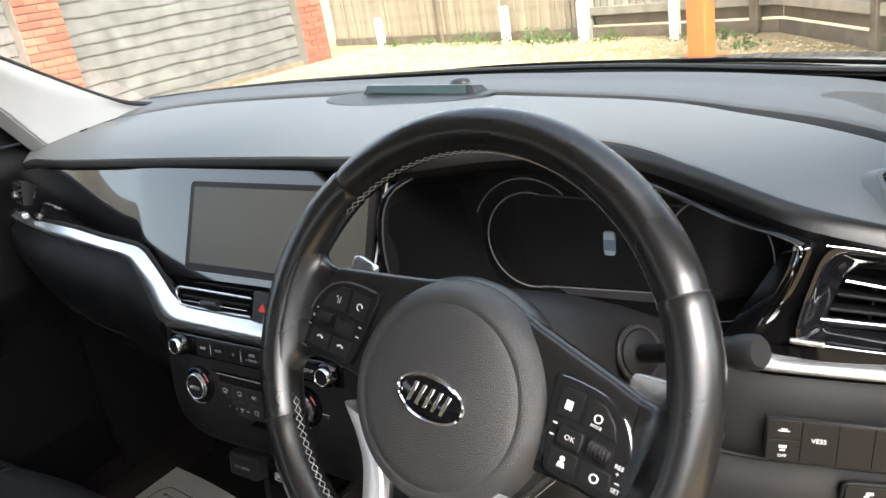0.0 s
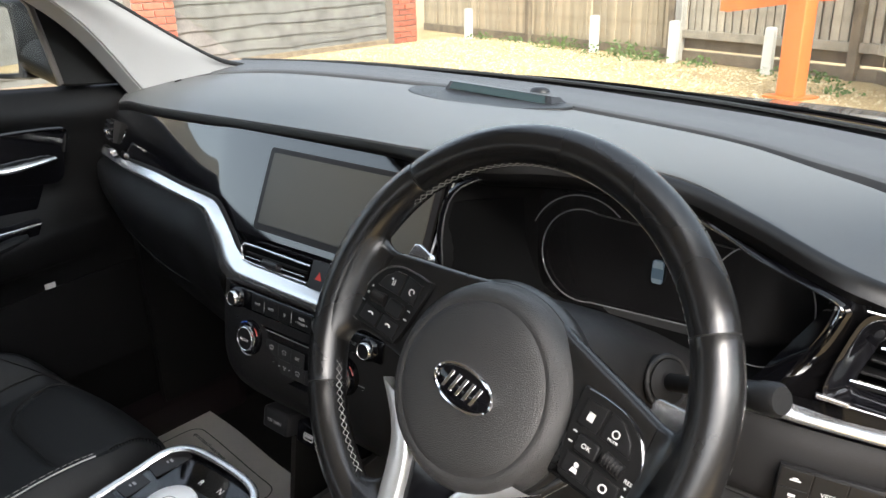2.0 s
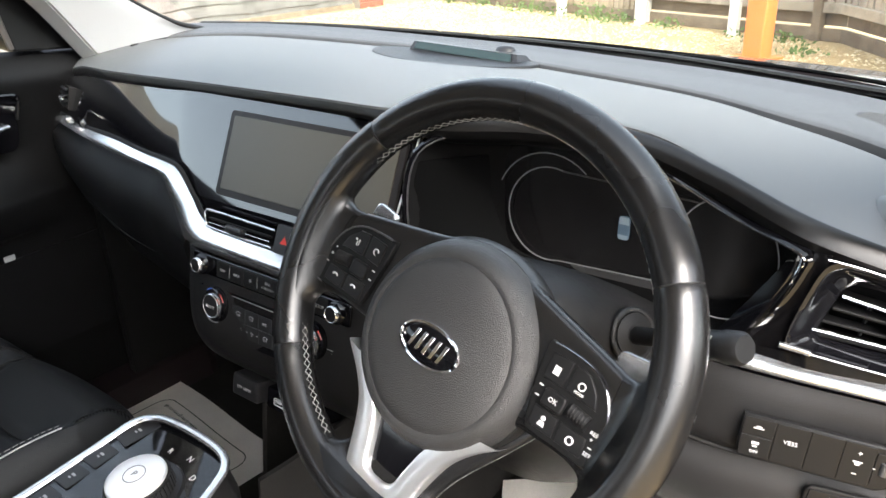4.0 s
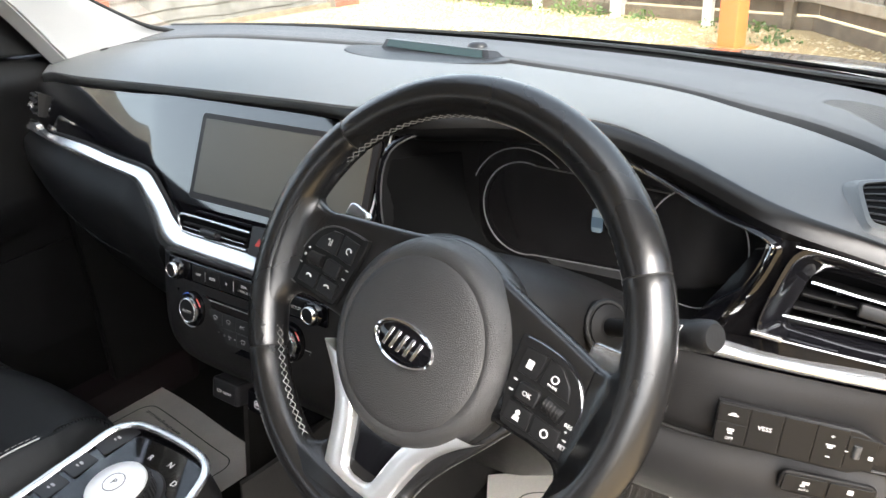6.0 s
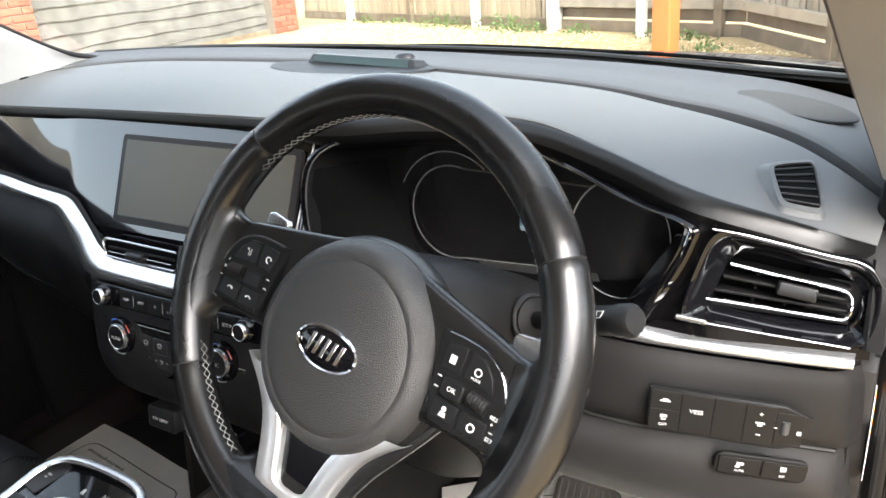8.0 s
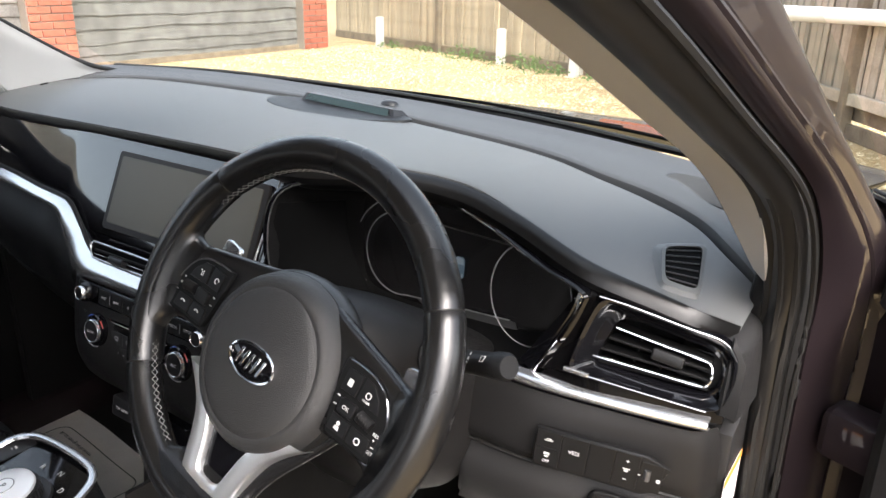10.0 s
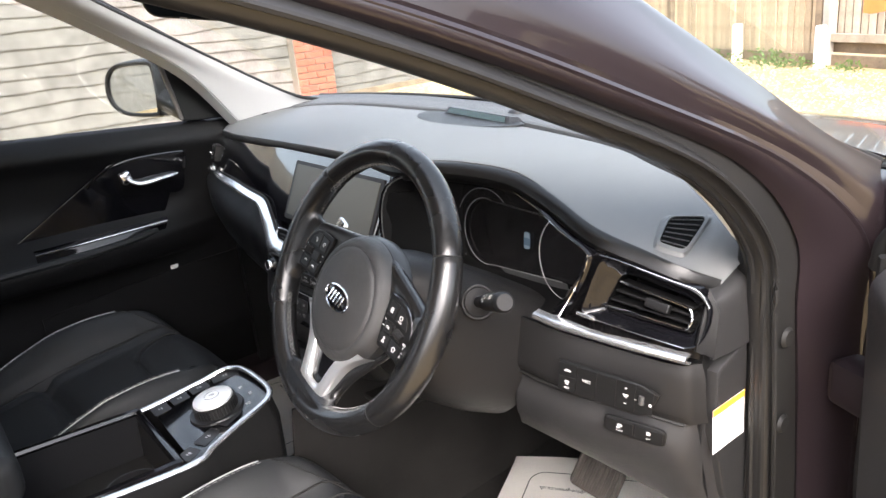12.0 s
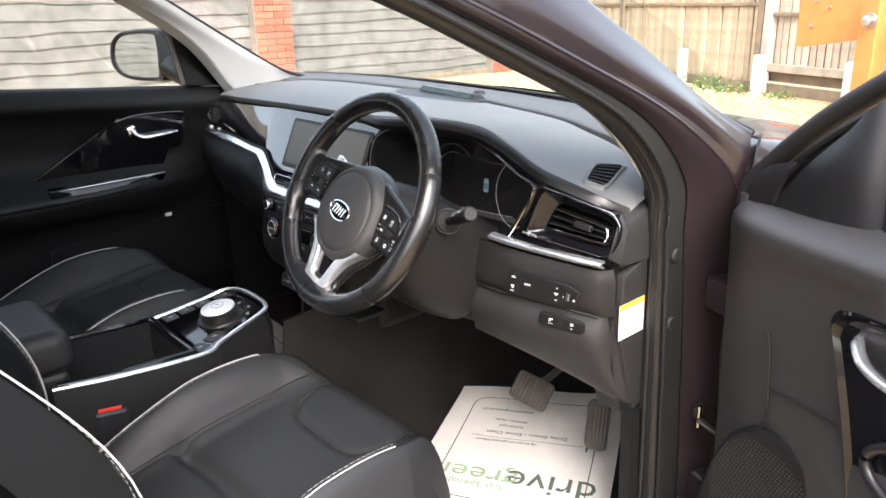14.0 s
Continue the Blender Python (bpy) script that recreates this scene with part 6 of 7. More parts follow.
sdir = (sb - sa).normalized()
part("stalk_boot", tube([sa - sdir * 0.03, sa - sdir * 0.004, sa + sdir * 0.004, sa + sdir * 0.006], [0.022, 0.022, 0.019, 0.010], 24), VANE, col)
part("boot_ring", tube([sa + sdir * 0.001 + 0.0215 * (sdir.cross(V(0, 0, 1)).normalized() * math.cos(a) + sdir.cross(sdir.cross(V(0, 0, 1))).normalized() * math.sin(a)) for a in (2 * math.pi * k / 28 for k in range(28))], 0.0028, 8, True), HARD, col)
part("wiper_stalk", tube([sa, sa.lerp(sb, 0.35), sa.lerp(sb, 0.42), sa.lerp(sb, 0.8), sb], [0.0075, 0.0075, 0.0108, 0.0115, 0.0115], 16), KEYM, col, "wiper stalk with a ribbed end ring")
part("stalk_cap", tube([sb, sb + (sb - sa).normalized() * 0.014, sb + (sb - sa).normalized() * 0.018], [0.0126, 0.0126, 0.0100], 16), HARD, col)
sm = basis(sa.lerp(sb, 0.9) + V(-0.0035, -0.0075, 0.0075), sb - sa, V(0, 0.75, 0.6))
part("wiper_mark", tube([sm @ V(x, y, 0.0015) for x, y in ((-0.003, 0.0025), (0.0038, 0.0025), (0.0023, -0.003), (-0.0023, -0.003))], 0.0004, 4, True), WHITE, col)
bars([(-0.022, 0.004, 0.0015, 0.003), (-0.022, -0.001, 0.0015, 0.003), (-0.022, -0.006, 0.0015, 0.003), (-0.03, 0.002, 0.003, 0.0015), (-0.03, -0.003, 0.003, 0.0015)], sm @ at(0, 0, 0.001), WHITE, col)
part("column_cover", patch([[(0.27, 0.20, 0.862), (0.36, 0.20, 0.868), (0.43, 0.20, 0.862)], [(0.25, 0.26, 0.872), (0.36, 0.27, 0.878), (0.44, 0.26, 0.872)]], 12, 6, 0.006), GREYP, dash)
part("knee_bolster", patch([[(0.16, 0.28, 0.80), (0.25, 0.28, 0.79), (0.34, 0.28, 0.785), (0.41, 0.31, 0.785), (0.43, 0.42, 0.785)], [(0.16, 0.29, 0.73), (0.25, 0.27, 0.712), (0.33, 0.268, 0.706), (0.40, 0.30, 0.715), (0.425, 0.42, 0.73)], [(0.16, 0.34, 0.675), (0.25, 0.315, 0.655), (0.33, 0.312, 0.65), (0.395, 0.345, 0.66), (0.42, 0.44, 0.69)], [(0.16, 0.45, 0.64), (0.25, 0.44, 0.625), (0.33, 0.44, 0.62), (0.39, 0.45, 0.64), (0.41, 0.47, 0.66)]], 20, 16, 0.008), HARD, dash, "rounded cover under the steering column")
part("column_link", tube(curve([(0.33, 0.29, 0.735), (0.39, 0.275, 0.722), (0.45, 0.262, 0.708)], 12), 0.012, 10, flat=0.6), HARD, dash)
part("under_dash", patch([[(0.15, 0.42, 0.645), (0.4, 0.42, 0.63), (0.7, 0.42, 0.60)], [(0.15, 0.75, 0.68), (0.4, 0.75, 0.68), (0.7, 0.72, 0.66)]], 10, 8, 0.01), RUBBER, dash)

# ---- pedals and floor mats ----
def pedal(name, label, c, x, y, w, h, ribs):
    p = thing(name, label, "pedal", "pedals", at=tuple(c))
    m = basis(c, x, y)
    part("pad", prism(rrect(w, h, 0.012), 0.012, m @ at(0, 0, -0.006), 0.003), PEDALR, p)
    for i in range(ribs):
        part("rib", box(0.004, h * 0.82, 0.005, m @ at(-w / 2 + w * (i + 0.7) / (ribs + 0.4), 0, 0.0075), 0.001, 1), PEDALR, p)
    part("arm", tube([m @ V(0, h * 0.2, -0.006), m @ V(0, h * 0.6, -0.04), m @ V(0, h * 1.6, -0.1), m @ V(0, h * 3.0, -0.12)], 0.008, 8), STEEL, p)


pedal("brake_pedal", "worn ribbed rubber brake pedal", V(0.373, 0.458, 0.447), (1, 0.08, -0.10), (0, 0.62, 0.78), 0.095, 0.066, 9)
pedal("accelerator_pedal", "long ribbed rubber accelerator pedal", V(0.525, 0.497, 0.41), (1, 0.1, 0.1), (0.1, 0.3, 0.95), 0.05, 0.105, 5)
part("kick_panel", patch([[(0.71, 0.34, 0.58), (0.72, 0.8, 0.6)], [(0.72, 0.34, 0.25), (0.72, 0.8, 0.25)]], 6, 6, 0.02), HARD, dash)
part("kick_panel", patch([[(-0.75, 0.30, 0.80), (-0.75, 0.8, 0.8)], [(-0.75, 0.30, 0.25), (-0.75, 0.8, 0.25)]], 6, 6, 0.02), HARD, dash)


def paper_mat(name, label, cx, cy, z, w, h, rz, rise):
    p = thing(name, label, "paper mat", "paper floor mats", at=(cx, cy, z))
    base = at(cx, cy, z, 0, 0, rz)

    def lay(u, v, lift=0.0):
        q = base @ V(u, v, 0)
        q.z += max(0.0, (q.y - 0.5)) ** 1.3 * rise + 0.004 * math.sin(u * 17) * math.cos(v * 13) + lift
        return q
    rows = [[lay(-w / 2 + w * i / 16, -h / 2 + h * j / 18) for i in range(17)] for j in range(19)]
    bm = grid(rows)
    bmesh.ops.solidify(bm, geom=bm.faces[:] + bm.edges[:] + bm.verts[:], thickness=0.0015)
    part("sheet", bm, PAPER, p)
    inset = 0.05
    o = rrect(w - 2 * inset, h - 2 * inset, 0.03, 5)
    part("border_line", tube([lay(x, y, 0.001) for k in range(len(o)) for x, y in [((o[k][0] * (1 - f) + o[(k + 1) % len(o)][0] * f), (o[k][1] * (1 - f) + o[(k + 1) % len(o)][1] * f)) for f in ((0,) if math.dist(o[k], o[(k + 1) % len(o)]) < 0.05 else (0, 0.15, 0.3, 0.45, 0.6, 0.75, 0.9))]], 0.0012, 4, True, flat=0.4), INK, p)
    return p, lay, base


def mat_words(p, lay, text, u, v, size, mat):
    """Print on the mat, reading from the front of the car."""
    o = lay(u, v, 0.0022)
    x, y = (lay(u - 0.02, v) - lay(u + 0.02, v)), (lay(u, v - 0.02) - lay(u, v + 0.02))
    words(text, size, basis(o, x, y), mat, p, "print")


for px, py, prz, dv in ((0.3746, 0.4266, 31, 0.0), (-0.535, 0.12, -5, 0.025)):
    p, lay, base = paper_mat("paper_floor_mat", "printed off-white paper mat on the footwell carpet", px, py, 0.307, 0.415, 0.50, prz, 0.25)
    mat_words(p, lay, "www.drive-green.co.uk", -0.067, 0.152 + dv, 0.0135, INK)
    mat_words(p, lay, "FLOOR MAT", -0.045, 0.092, 0.0105, INK)
    mat_words(p, lay, "DRIVING - thanks", -0.05, 0.114, 0.0105, INK)
    mat_words(p, lay, "ing as part of a greener lifestyle", -0.045, 0.027, 0.0115, INK)
    part("rule", tube([lay(-0.13 + 0.02 * k, 0.041, 0.001) for k in range(14)], 0.0007, 4, flat=0.4), INK, p)
    mat_words(p, lay, "Drive Green - Drive Clean", -0.003, 0.062, 0.0175, INK)
    mat_words(p, lay, "drive", 0.085, -0.112, 0.095, INK)
    mat_words(p, lay, "green", -0.08, -0.112, 0.085, INKPALE)
    mat_words(p, lay, "d", 0.147, 0.043, 0.048, INK)
    mat_words(p, lay, "Car Specialist", -0.08, -0.15, 0.026, INKPALE)

p, lay, base = paper_mat("paper_floor_mat", "second off-white paper mat lying under the first", -0.575, -0.06, 0.3035, 0.415, 0.50, -5, 0.25)

# ---- centre console ----
con = thing("centre_console", "black centre console with silver edging and a gloss selector panel", "centre console", at=(-0.03, -0.1, 0.64))
CR = [(-0.155, -0.42, 0.655), (-0.155, -0.2, 0.642), (-0.152, -0.06, 0.655), (-0.143, -0.005, 0.668), (-0.122, 0.017, 0.673), (-0.09, 0.024, 0.675), (-0.04, 0.026, 0.675), (0.005, 0.023, 0.674), (0.03, 0.010, 0.672), (0.0425, -0.015, 0.668), (0.055, -0.06, 0.660), (0.07, -0.11, 0.65), (0.083, -0.15, 0.643), (0.09, -0.3, 0.655), (0.09, -0.42, 0.67)]
rim = curve(CR, 84)
part("silver_edge", tube(rim, 0.0055, 8, flat=0.8), SILVER, con, "satin silver edging")
low = [V(p.x * 1.0 + (0.012 if p.x > -0.03 else -0.012), p.y + (0.015 if p.y > 0 else 0), 0.30) for p in rim]
part("console_side", grid([[p + V(0, 0, -0.003) for p in rim], [p.lerp(q, 0.12) + V(0.006 if p.x > -0.03 else -0.006, 0.006 if p.y > 0 else 0, 0) for p, q in zip(rim, low)], [p.lerp(q, 0.5) for p, q in zip(rim, low)], low]), HARD, con)
top = [p for p in rim if p.y > -0.165]


def panel_z(y):
    return 0.6535 + (y + 0.065) * 0.15


bmp = bmesh.new()
bmp.faces.new([bmp.verts.new((p.x, p.y, panel_z(p.y))) for p in top])
bmesh.ops.solidify(bmp, geom=bmp.faces[:] + bmp.edges[:] + bmp.verts[:], thickness=0.004)
part("selector_panel", bmp, FASCIA, con, "gloss black selector panel")
dial = thing("gear_selector", "round silver drive selector dial on the console", "gear selector", at=(-0.03, -0.062, 0.66))
gm = basis((-0.03, -0.062, 0.6547), (1, 0, 0), (0, 1, 0.15))
part("dial_ring", lathe([(0.036, 0.004), (0.046, 0.004), (0.048, 0.0)], gm, 40), SMOOTH, dial)
part("dial_base", lathe([(0, 0.024), (0.034, 0.024), (0.0365, 0.022), (0.0375, 0.0)], gm, 40), RUBBER, dial)
for k in range(40):
    a = 2 * math.pi * k / 40
    part("grip_rib", box(0.002, 0.003, 0.016, gm @ at(0.0375 * math.cos(a), 0.0375 * math.sin(a), 0.012, 0, 0, math.degrees(a)), 0), SMOOTH, dial)
part("dial_top", lathe([(0, 0.031), (0.012, 0.031), (0.0125, 0.030), (0.03, 0.029), (0.034, 0.027), (0.035, 0.023)], gm, 40), BRUSHED, dial, "brushed silver dial top")
words("P", 0.011, gm @ at(0, 0, 0.0314), LINE, dial, "letter")
part("button_edge", tube([gm @ V(0.0125 * math.cos(a), 0.0125 * math.sin(a), 0.031) for a in (2 * math.pi * k / 28 for k in range(28))], 0.0005, 4, True), LINE, dial)
words("R", 0.011, gm @ at(-0.028, 0.058, 0.0006), WHITE, con, "letter")
words("N", 0.011, gm @ at(0.006, 0.062, 0.0006), GREYPRINT, con, "letter")
words("D", 0.011, gm @ at(0.034, 0.045, 0.0006), WHITE, con, "letter")
KEYZ = 0.0002
for x, y, w, h, rz in ((-0.127, -0.005, 0.03, 0.05, -8), (-0.132, -0.055, 0.03, 0.034, 0), (-0.132, -0.093, 0.03, 0.032, 0), (-0.13, -0.13, 0.034, 0.03, 0), (0.012, -0.055, 0.026, 0.05, 24), (0.033, -0.105, 0.028, 0.042, 24), (0.05, -0.145, 0.03, 0.03, 24)):
    z = panel_z(y)
    part("console_key", prism(rrect(w, h, 0.003), 0.0012, basis((x, y, z + KEYZ), (math.cos(radians(rz)), math.sin(radians(rz)), 0), (-math.sin(radians(rz)), math.cos(radians(rz)), 0.09)), 0.001), SMOOTH, con)
    bars([(0, 0.002, 0.007, 0.003), (-0.001, -0.003, 0.005, 0.002)], basis((x, y, z + KEYZ + 0.0014), (math.cos(radians(rz)), math.sin(radians(rz)), 0), (-math.sin(radians(rz)), math.cos(radians(rz)), 0.09)), GREYPRINT, con, "pictogram")
# open storage tray behind the selector
part("tray", loft([[V(x, y, z) for x, y, z in r] for r in ([(-0.145, -0.17, 0.648), (0.068, -0.17, 0.642), (0.078, -0.40, 0.662), (-0.145, -0.40, 0.655)], [(-0.14, -0.175, 0.56), (0.062, -0.175, 0.56), (0.07, -0.40, 0.56), (-0.14, -0.40, 0.56)])], False), SMOOTH, con, smooth=False)
part("tray_floor", box(0.215, 0.235, 0.006, at(-0.036, -0.287, 0.562), 0), RUBBER, con)
part("tray_rim", tube([(0.07, -0.165, 0.646), (0.08, -0.30, 0.655), (0.08, -0.41, 0.668)], 0.008, 8), PIANO, con)
part("tray_rim", tube([(-0.148, -0.165, 0.648), (-0.148, -0.41, 0.658)], 0.007, 8), PIANO, con)
part("cup_divider", lathe([(0.04, 0.0), (0.043, 0.03), (0.046, 0.03), (0.046, 0)], at(-0.01, -0.225, 0.565), 28), SMOOTH, con)
part("console_bridge", box(0.225, 0.012, 0.02, at(-0.036, -0.165, 0.642, 0, 0, 0), 0.003), PIANO, con)
arm = thing("armrest", "padded black leather armrest over the console box", "armrest", at=(-0.035, -0.5, 0.72))
part("cushion", box(0.22, 0.34, 0.075, at(-0.03, -0.54, 0.725), 0.025, 4), LEATHER, arm)
part("box", box(0.215, 0.33, 0.2, at(-0.03, -0.55, 0.59), 0.01), HARD, arm)
part("latch", prism(rrect(0.012, 0.03, 0.003), 0.004, basis((0.05, -0.384, 0.665), (1, 0, 0), UP) , 0.001), SILVER, arm)


# ---- seats ----
def seat(cx, name_label, fore=0.0, lift=0.0):
    s = thing("front_seat", name_label, "car seat", "front seats", at=(cx, -0.25, 0.35))

    def top(u, v):
        """Height of the cushion; u across from -1 to 1, v from front 0 to back 1."""
        mid = 0.572 - 0.085 * v ** 1.2
        crest = 0.560 + 0.055 * math.sin(min(1.0, v / 0.8) * math.pi) ** 0.8 * (1 - 0.25 * v) + 0.03 * (1 - v) - 0.065 * max(0, v - 0.5)
        side = min(1.0, max(0.0, abs(u) - 0.54) / 0.34)
        z = mid + (crest - mid) * (0.5 - 0.5 * math.cos(side * math.pi))
        if abs(u) > 0.86:
            z -= ((abs(u) - 0.86) / 0.14) ** 2 * 0.07
        if v < 0.12:
            z -= ((0.12 - v) / 0.12) ** 2 * 0.05
        groove = math.exp(-((abs(u) - 0.66) / 0.03) ** 2) * 0.010 * min(1, max(0, v - 0.1) * 6)
        if abs(u) < 0.66:
            groove += math.exp(-((v - 0.565 - 0.03 * (abs(u) / 0.66) ** 2) / 0.03) ** 2) * 0.02
        bow = 0.27 * max(0.0, 1 - (abs(u) / 0.54) ** 5) ** 0.5 if abs(u) < 0.54 else -1
        groove += math.exp(-((v - bow) / 0.012) ** 2) * 0.007 if bow > 0.02 else 0
        return z + lift - groove
    W, y0, y1 = 0.25, 0.075 + fore, -0.50 + fore
    rows = []
    for j in range(101):
        v = j / 100
        row = []
        for i in range(81):
            u = -1 + 2 * i / 80
            taper = 1.0 - 0.10 * max(0, 0.2 - v) / 0.2
            yy = y0 + (y1 - y0) * v - 0.06 * abs(u) ** 3 * max(0, 1 - v / 0.35)
            row.append(V(cx + u * W * taper, yy, top(u, v)))
        rows.append(row)

    def on(u, v, up=0.0015):
        return V(cx + u * W * (1.0 - 0.10 * max(0, 0.2 - v) / 0.2), y0 + (y1 - y0) * v - 0.06 * abs(u) ** 3 * max(0, 1 - v / 0.35), top(u, v) + up)
    skirt_f = [V(p.x, p.y + 0.004, 0.40) for p in rows[0]]
    bm = grid([skirt_f, [V(p.x, p.y + 0.016, p.z - 0.06) for p in rows[0]]] + rows)
    part("cushion", bm, LEATHER, s, "black leather cushion with raised side bolsters")
    for sd in (-1, 1):
        part("cushion_side", grid([[r[0 if sd < 0 else 80] for r in rows], [V(r[0 if sd < 0 else 80].x + sd * 0.008, r[0].y, 0.48) for r in rows], [V(r[0 if sd < 0 else 80].x, r[0].y, 0.34) for r in rows]]), LEATHER, s)
        pts = [on(sd * 0.87, v, 0.002) for v in (0.235 + 0.735 * k / 40 for k in range(41))]
        part("piping", tube(pts, 0.0011, 6), PIPING, s, "white piping")
        st = [tube([p + V(-sd * 0.007, 0, 0.0005), p.lerp(q, 0.65) + V(-sd * 0.007, 0, 0.0005)], 0.0005, 4) for p, q in list(zip(pts, pts[1:]))[::1]]
        part("stitching", merge(*st), THREAD, s, smooth=False)
        seam = [on(sd * 0.66, v) for v in (0.05 + 0.9 * k / 30 for k in range(31))]
        part("seam", tube(seam, 0.0018, 5), RUBBER, s)
    # stitched U on the front of the cushion
    ushape = [V(0.54 * math.copysign(abs(math.cos(a)) ** 0.4, math.cos(a)), 0.02 + 0.25 * math.sin(a) ** 0.8, 0) for a in (math.pi * k / 49 for k in range(50))]
    part("seam", tube([on(p.x, p.y) for p in ushape], 0.0016, 5), RUBBER, s)
    for sd in (-1, 1):
        holes = []
        for i in range(22):
            for j in range(16):
                u, v = sd * (0.58 + 0.0135 * i + 0.007 * (j % 2)), 0.03 + 0.0105 * j
                if v < 0.03 + 0.55 * (abs(u) - 0.56) and abs(u) < 0.86:
                    holes.append(lathe([(0.0011, 0.0003), (0.0, 0.0001)], Matrix.Translation(on(u, v, 0.0004)), 5))
        tagged(part("perforation", merge(*holes), DARK, s, smooth=False), kind="stuff")
        part("seam", tube([on(sd * (0.56 + 0.30 * k / 20), 0.03 + 0.165 * k / 20) for k in range(21)], 0.0012, 5), RUBBER, s)
    # backrest
    def back(u, v):
        side = max(0.0, abs(u) - 0.5) / 0.5
        d = 0.121 * math.sin(min(1, side * 1.25) * math.pi / 2) * math.exp(-((v - 0.42) / 0.4) ** 2)
        return V(cx + u * (0.26 - 0.05 * v * v), -0.50 + fore - 0.20 * v + d - (0.09 * ((abs(u) - 0.9) / 0.1) if abs(u) > 0.9 else 0), 0.50 + 0.62 * v)
    rows = [[back(-1 + 2 * i / 30, j / 24) for i in range(31)] for j in range(25)]
    bm = grid(rows)
    bmesh.ops.solidify(bm, geom=bm.faces[:] + bm.edges[:] + bm.verts[:], thickness=0.09)
    part("backrest", bm, LEATHER, s, "black leather backrest")
    for sd in (-1, 1):
        part("piping", tube([back(sd * 0.9, k / 24) + V(0, 0.006, 0) for k in range(25)], 0.0014, 6), PIPING, s)
        part("stitching", merge(*[tube([back(sd * 0.84, k / 60) + V(0, 0.005, 0), back(sd * 0.84, (k + 0.6) / 60) + V(0, 0.005, 0)], 0.0005, 4) for k in range(60)]), THREAD, s, smooth=False)
    part("head_restraint", box(0.26, 0.11, 0.17, at(cx, -0.74, 1.23, -12, 0, 0), 0.045, 4), LEATHER, s)
    for x in (-0.06, 0.06):
        part("restraint_post", tube([(cx + x, -0.70, 1.08), (cx + x, -0.73, 1.2)], 0.007, 8), STEEL, s)
    part("seat_base", box(0.44, 0.46, 0.12, at(cx, -0.27, 0.37), 0.02), SMOOTH, s)
    return s


seat(0.350, "black leather driver's seat with white piping", 0.008, 0.002)
seat(-0.43, "black leather passenger seat with white piping", 0.012, 0.038)
bk = thing("seat_belt_buckle", "black seat belt buckle with a red release button beside the seat", "seat belt buckle", at=(0.085, -0.34, 0.58))
part("stem", box(0.024, 0.05, 0.14, at(0.085, -0.345, 0.50, -8, 0, 0), 0.006), SMOOTH, bk)
part("body", box(0.034, 0.06, 0.075, at(0.085, -0.34, 0.565, -8, 0, 0), 0.008), SMOOTH, bk)
part("release", box(0.026, 0.044, 0.012, at(0.085, -0.338, 0.604, -8, 0, 0), 0.003), RED, bk, "red release button")
rb = thing("rear_bench", "black rear bench seat", "car seat", at=(0, -1.4, 0.4))
part("cushion", box(1.3, 0.5, 0.2, at(0, -1.3, 0.48), 0.04, 3), LEATHER, rb)
part("backrest", box(1.3, 0.16, 0.6, at(0, -1.62, 0.8, -15, 0, 0), 0.05, 3), LEATHER, rb)

# ---- passenger's door, shut ----
pd = tagged(new("door"), "shut passenger's door with shade-darkened trim and a chrome handle")
pd.parent = car
YS = (0.385, 0.25, 0.12, -0.05, -0.3, -0.68)
BELT = (1.045, 1.053, 1.062, 1.073, 1.09, 1.115)


def drow(dz, xs, abs_z=None):
    return [(x, y, (b + dz) if abs_z is None else abs_z) for x, y, b in zip(xs, YS, BELT)]


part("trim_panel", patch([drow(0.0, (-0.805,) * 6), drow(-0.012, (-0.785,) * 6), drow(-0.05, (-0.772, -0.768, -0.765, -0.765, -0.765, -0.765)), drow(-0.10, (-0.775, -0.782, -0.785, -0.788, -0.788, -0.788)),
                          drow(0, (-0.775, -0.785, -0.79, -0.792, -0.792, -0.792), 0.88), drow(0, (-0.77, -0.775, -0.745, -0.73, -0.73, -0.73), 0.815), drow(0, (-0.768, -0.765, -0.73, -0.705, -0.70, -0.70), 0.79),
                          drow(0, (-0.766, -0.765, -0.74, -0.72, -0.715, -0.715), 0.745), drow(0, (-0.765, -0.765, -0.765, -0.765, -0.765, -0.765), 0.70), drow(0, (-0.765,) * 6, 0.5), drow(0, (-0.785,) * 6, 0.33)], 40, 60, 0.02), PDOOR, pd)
part("outer_skin", patch([[(-0.83, 0.55, 1.03), (-0.83, -0.68, 1.10)], [(-0.885, 0.55, 0.8), (-0.895, -0.68, 0.8)], [(-0.87, 0.55, 0.35), (-0.88, -0.68, 0.35)]], 8, 12, 0.01), PAINT, pd)
XM = basis((-0.776, 0, 0), (0, 1, 0), UP)
part("gloss_panel", prism([(0.20, 0.985), (0.19, 0.94), (0.14, 0.84), (-0.24, 0.83), (-0.16, 0.875), (-0.04, 0.945), (0.03, 0.985), (0.12, 0.99)][::-1], 0.006, XM, 0.003), PIANO, pd, "gloss black insert")
RC = curve([(0.0, 0.962, 0), (0.045, 0.980, 0), (0.10, 0.987, 0), (0.17, 0.985, 0), (0.212, 0.976, 0), (0.208, 0.94, 0), (0.192, 0.888, 0), (0.12, 0.893, 0), (0.045, 0.903, 0), (0.004, 0.93, 0)], 48, True)
part("handle_recess", prism([(p.x, p.y) for p in RC], 0.003, XM @ at(0, 0, 0.0055), 0.001), PIANO, pd)
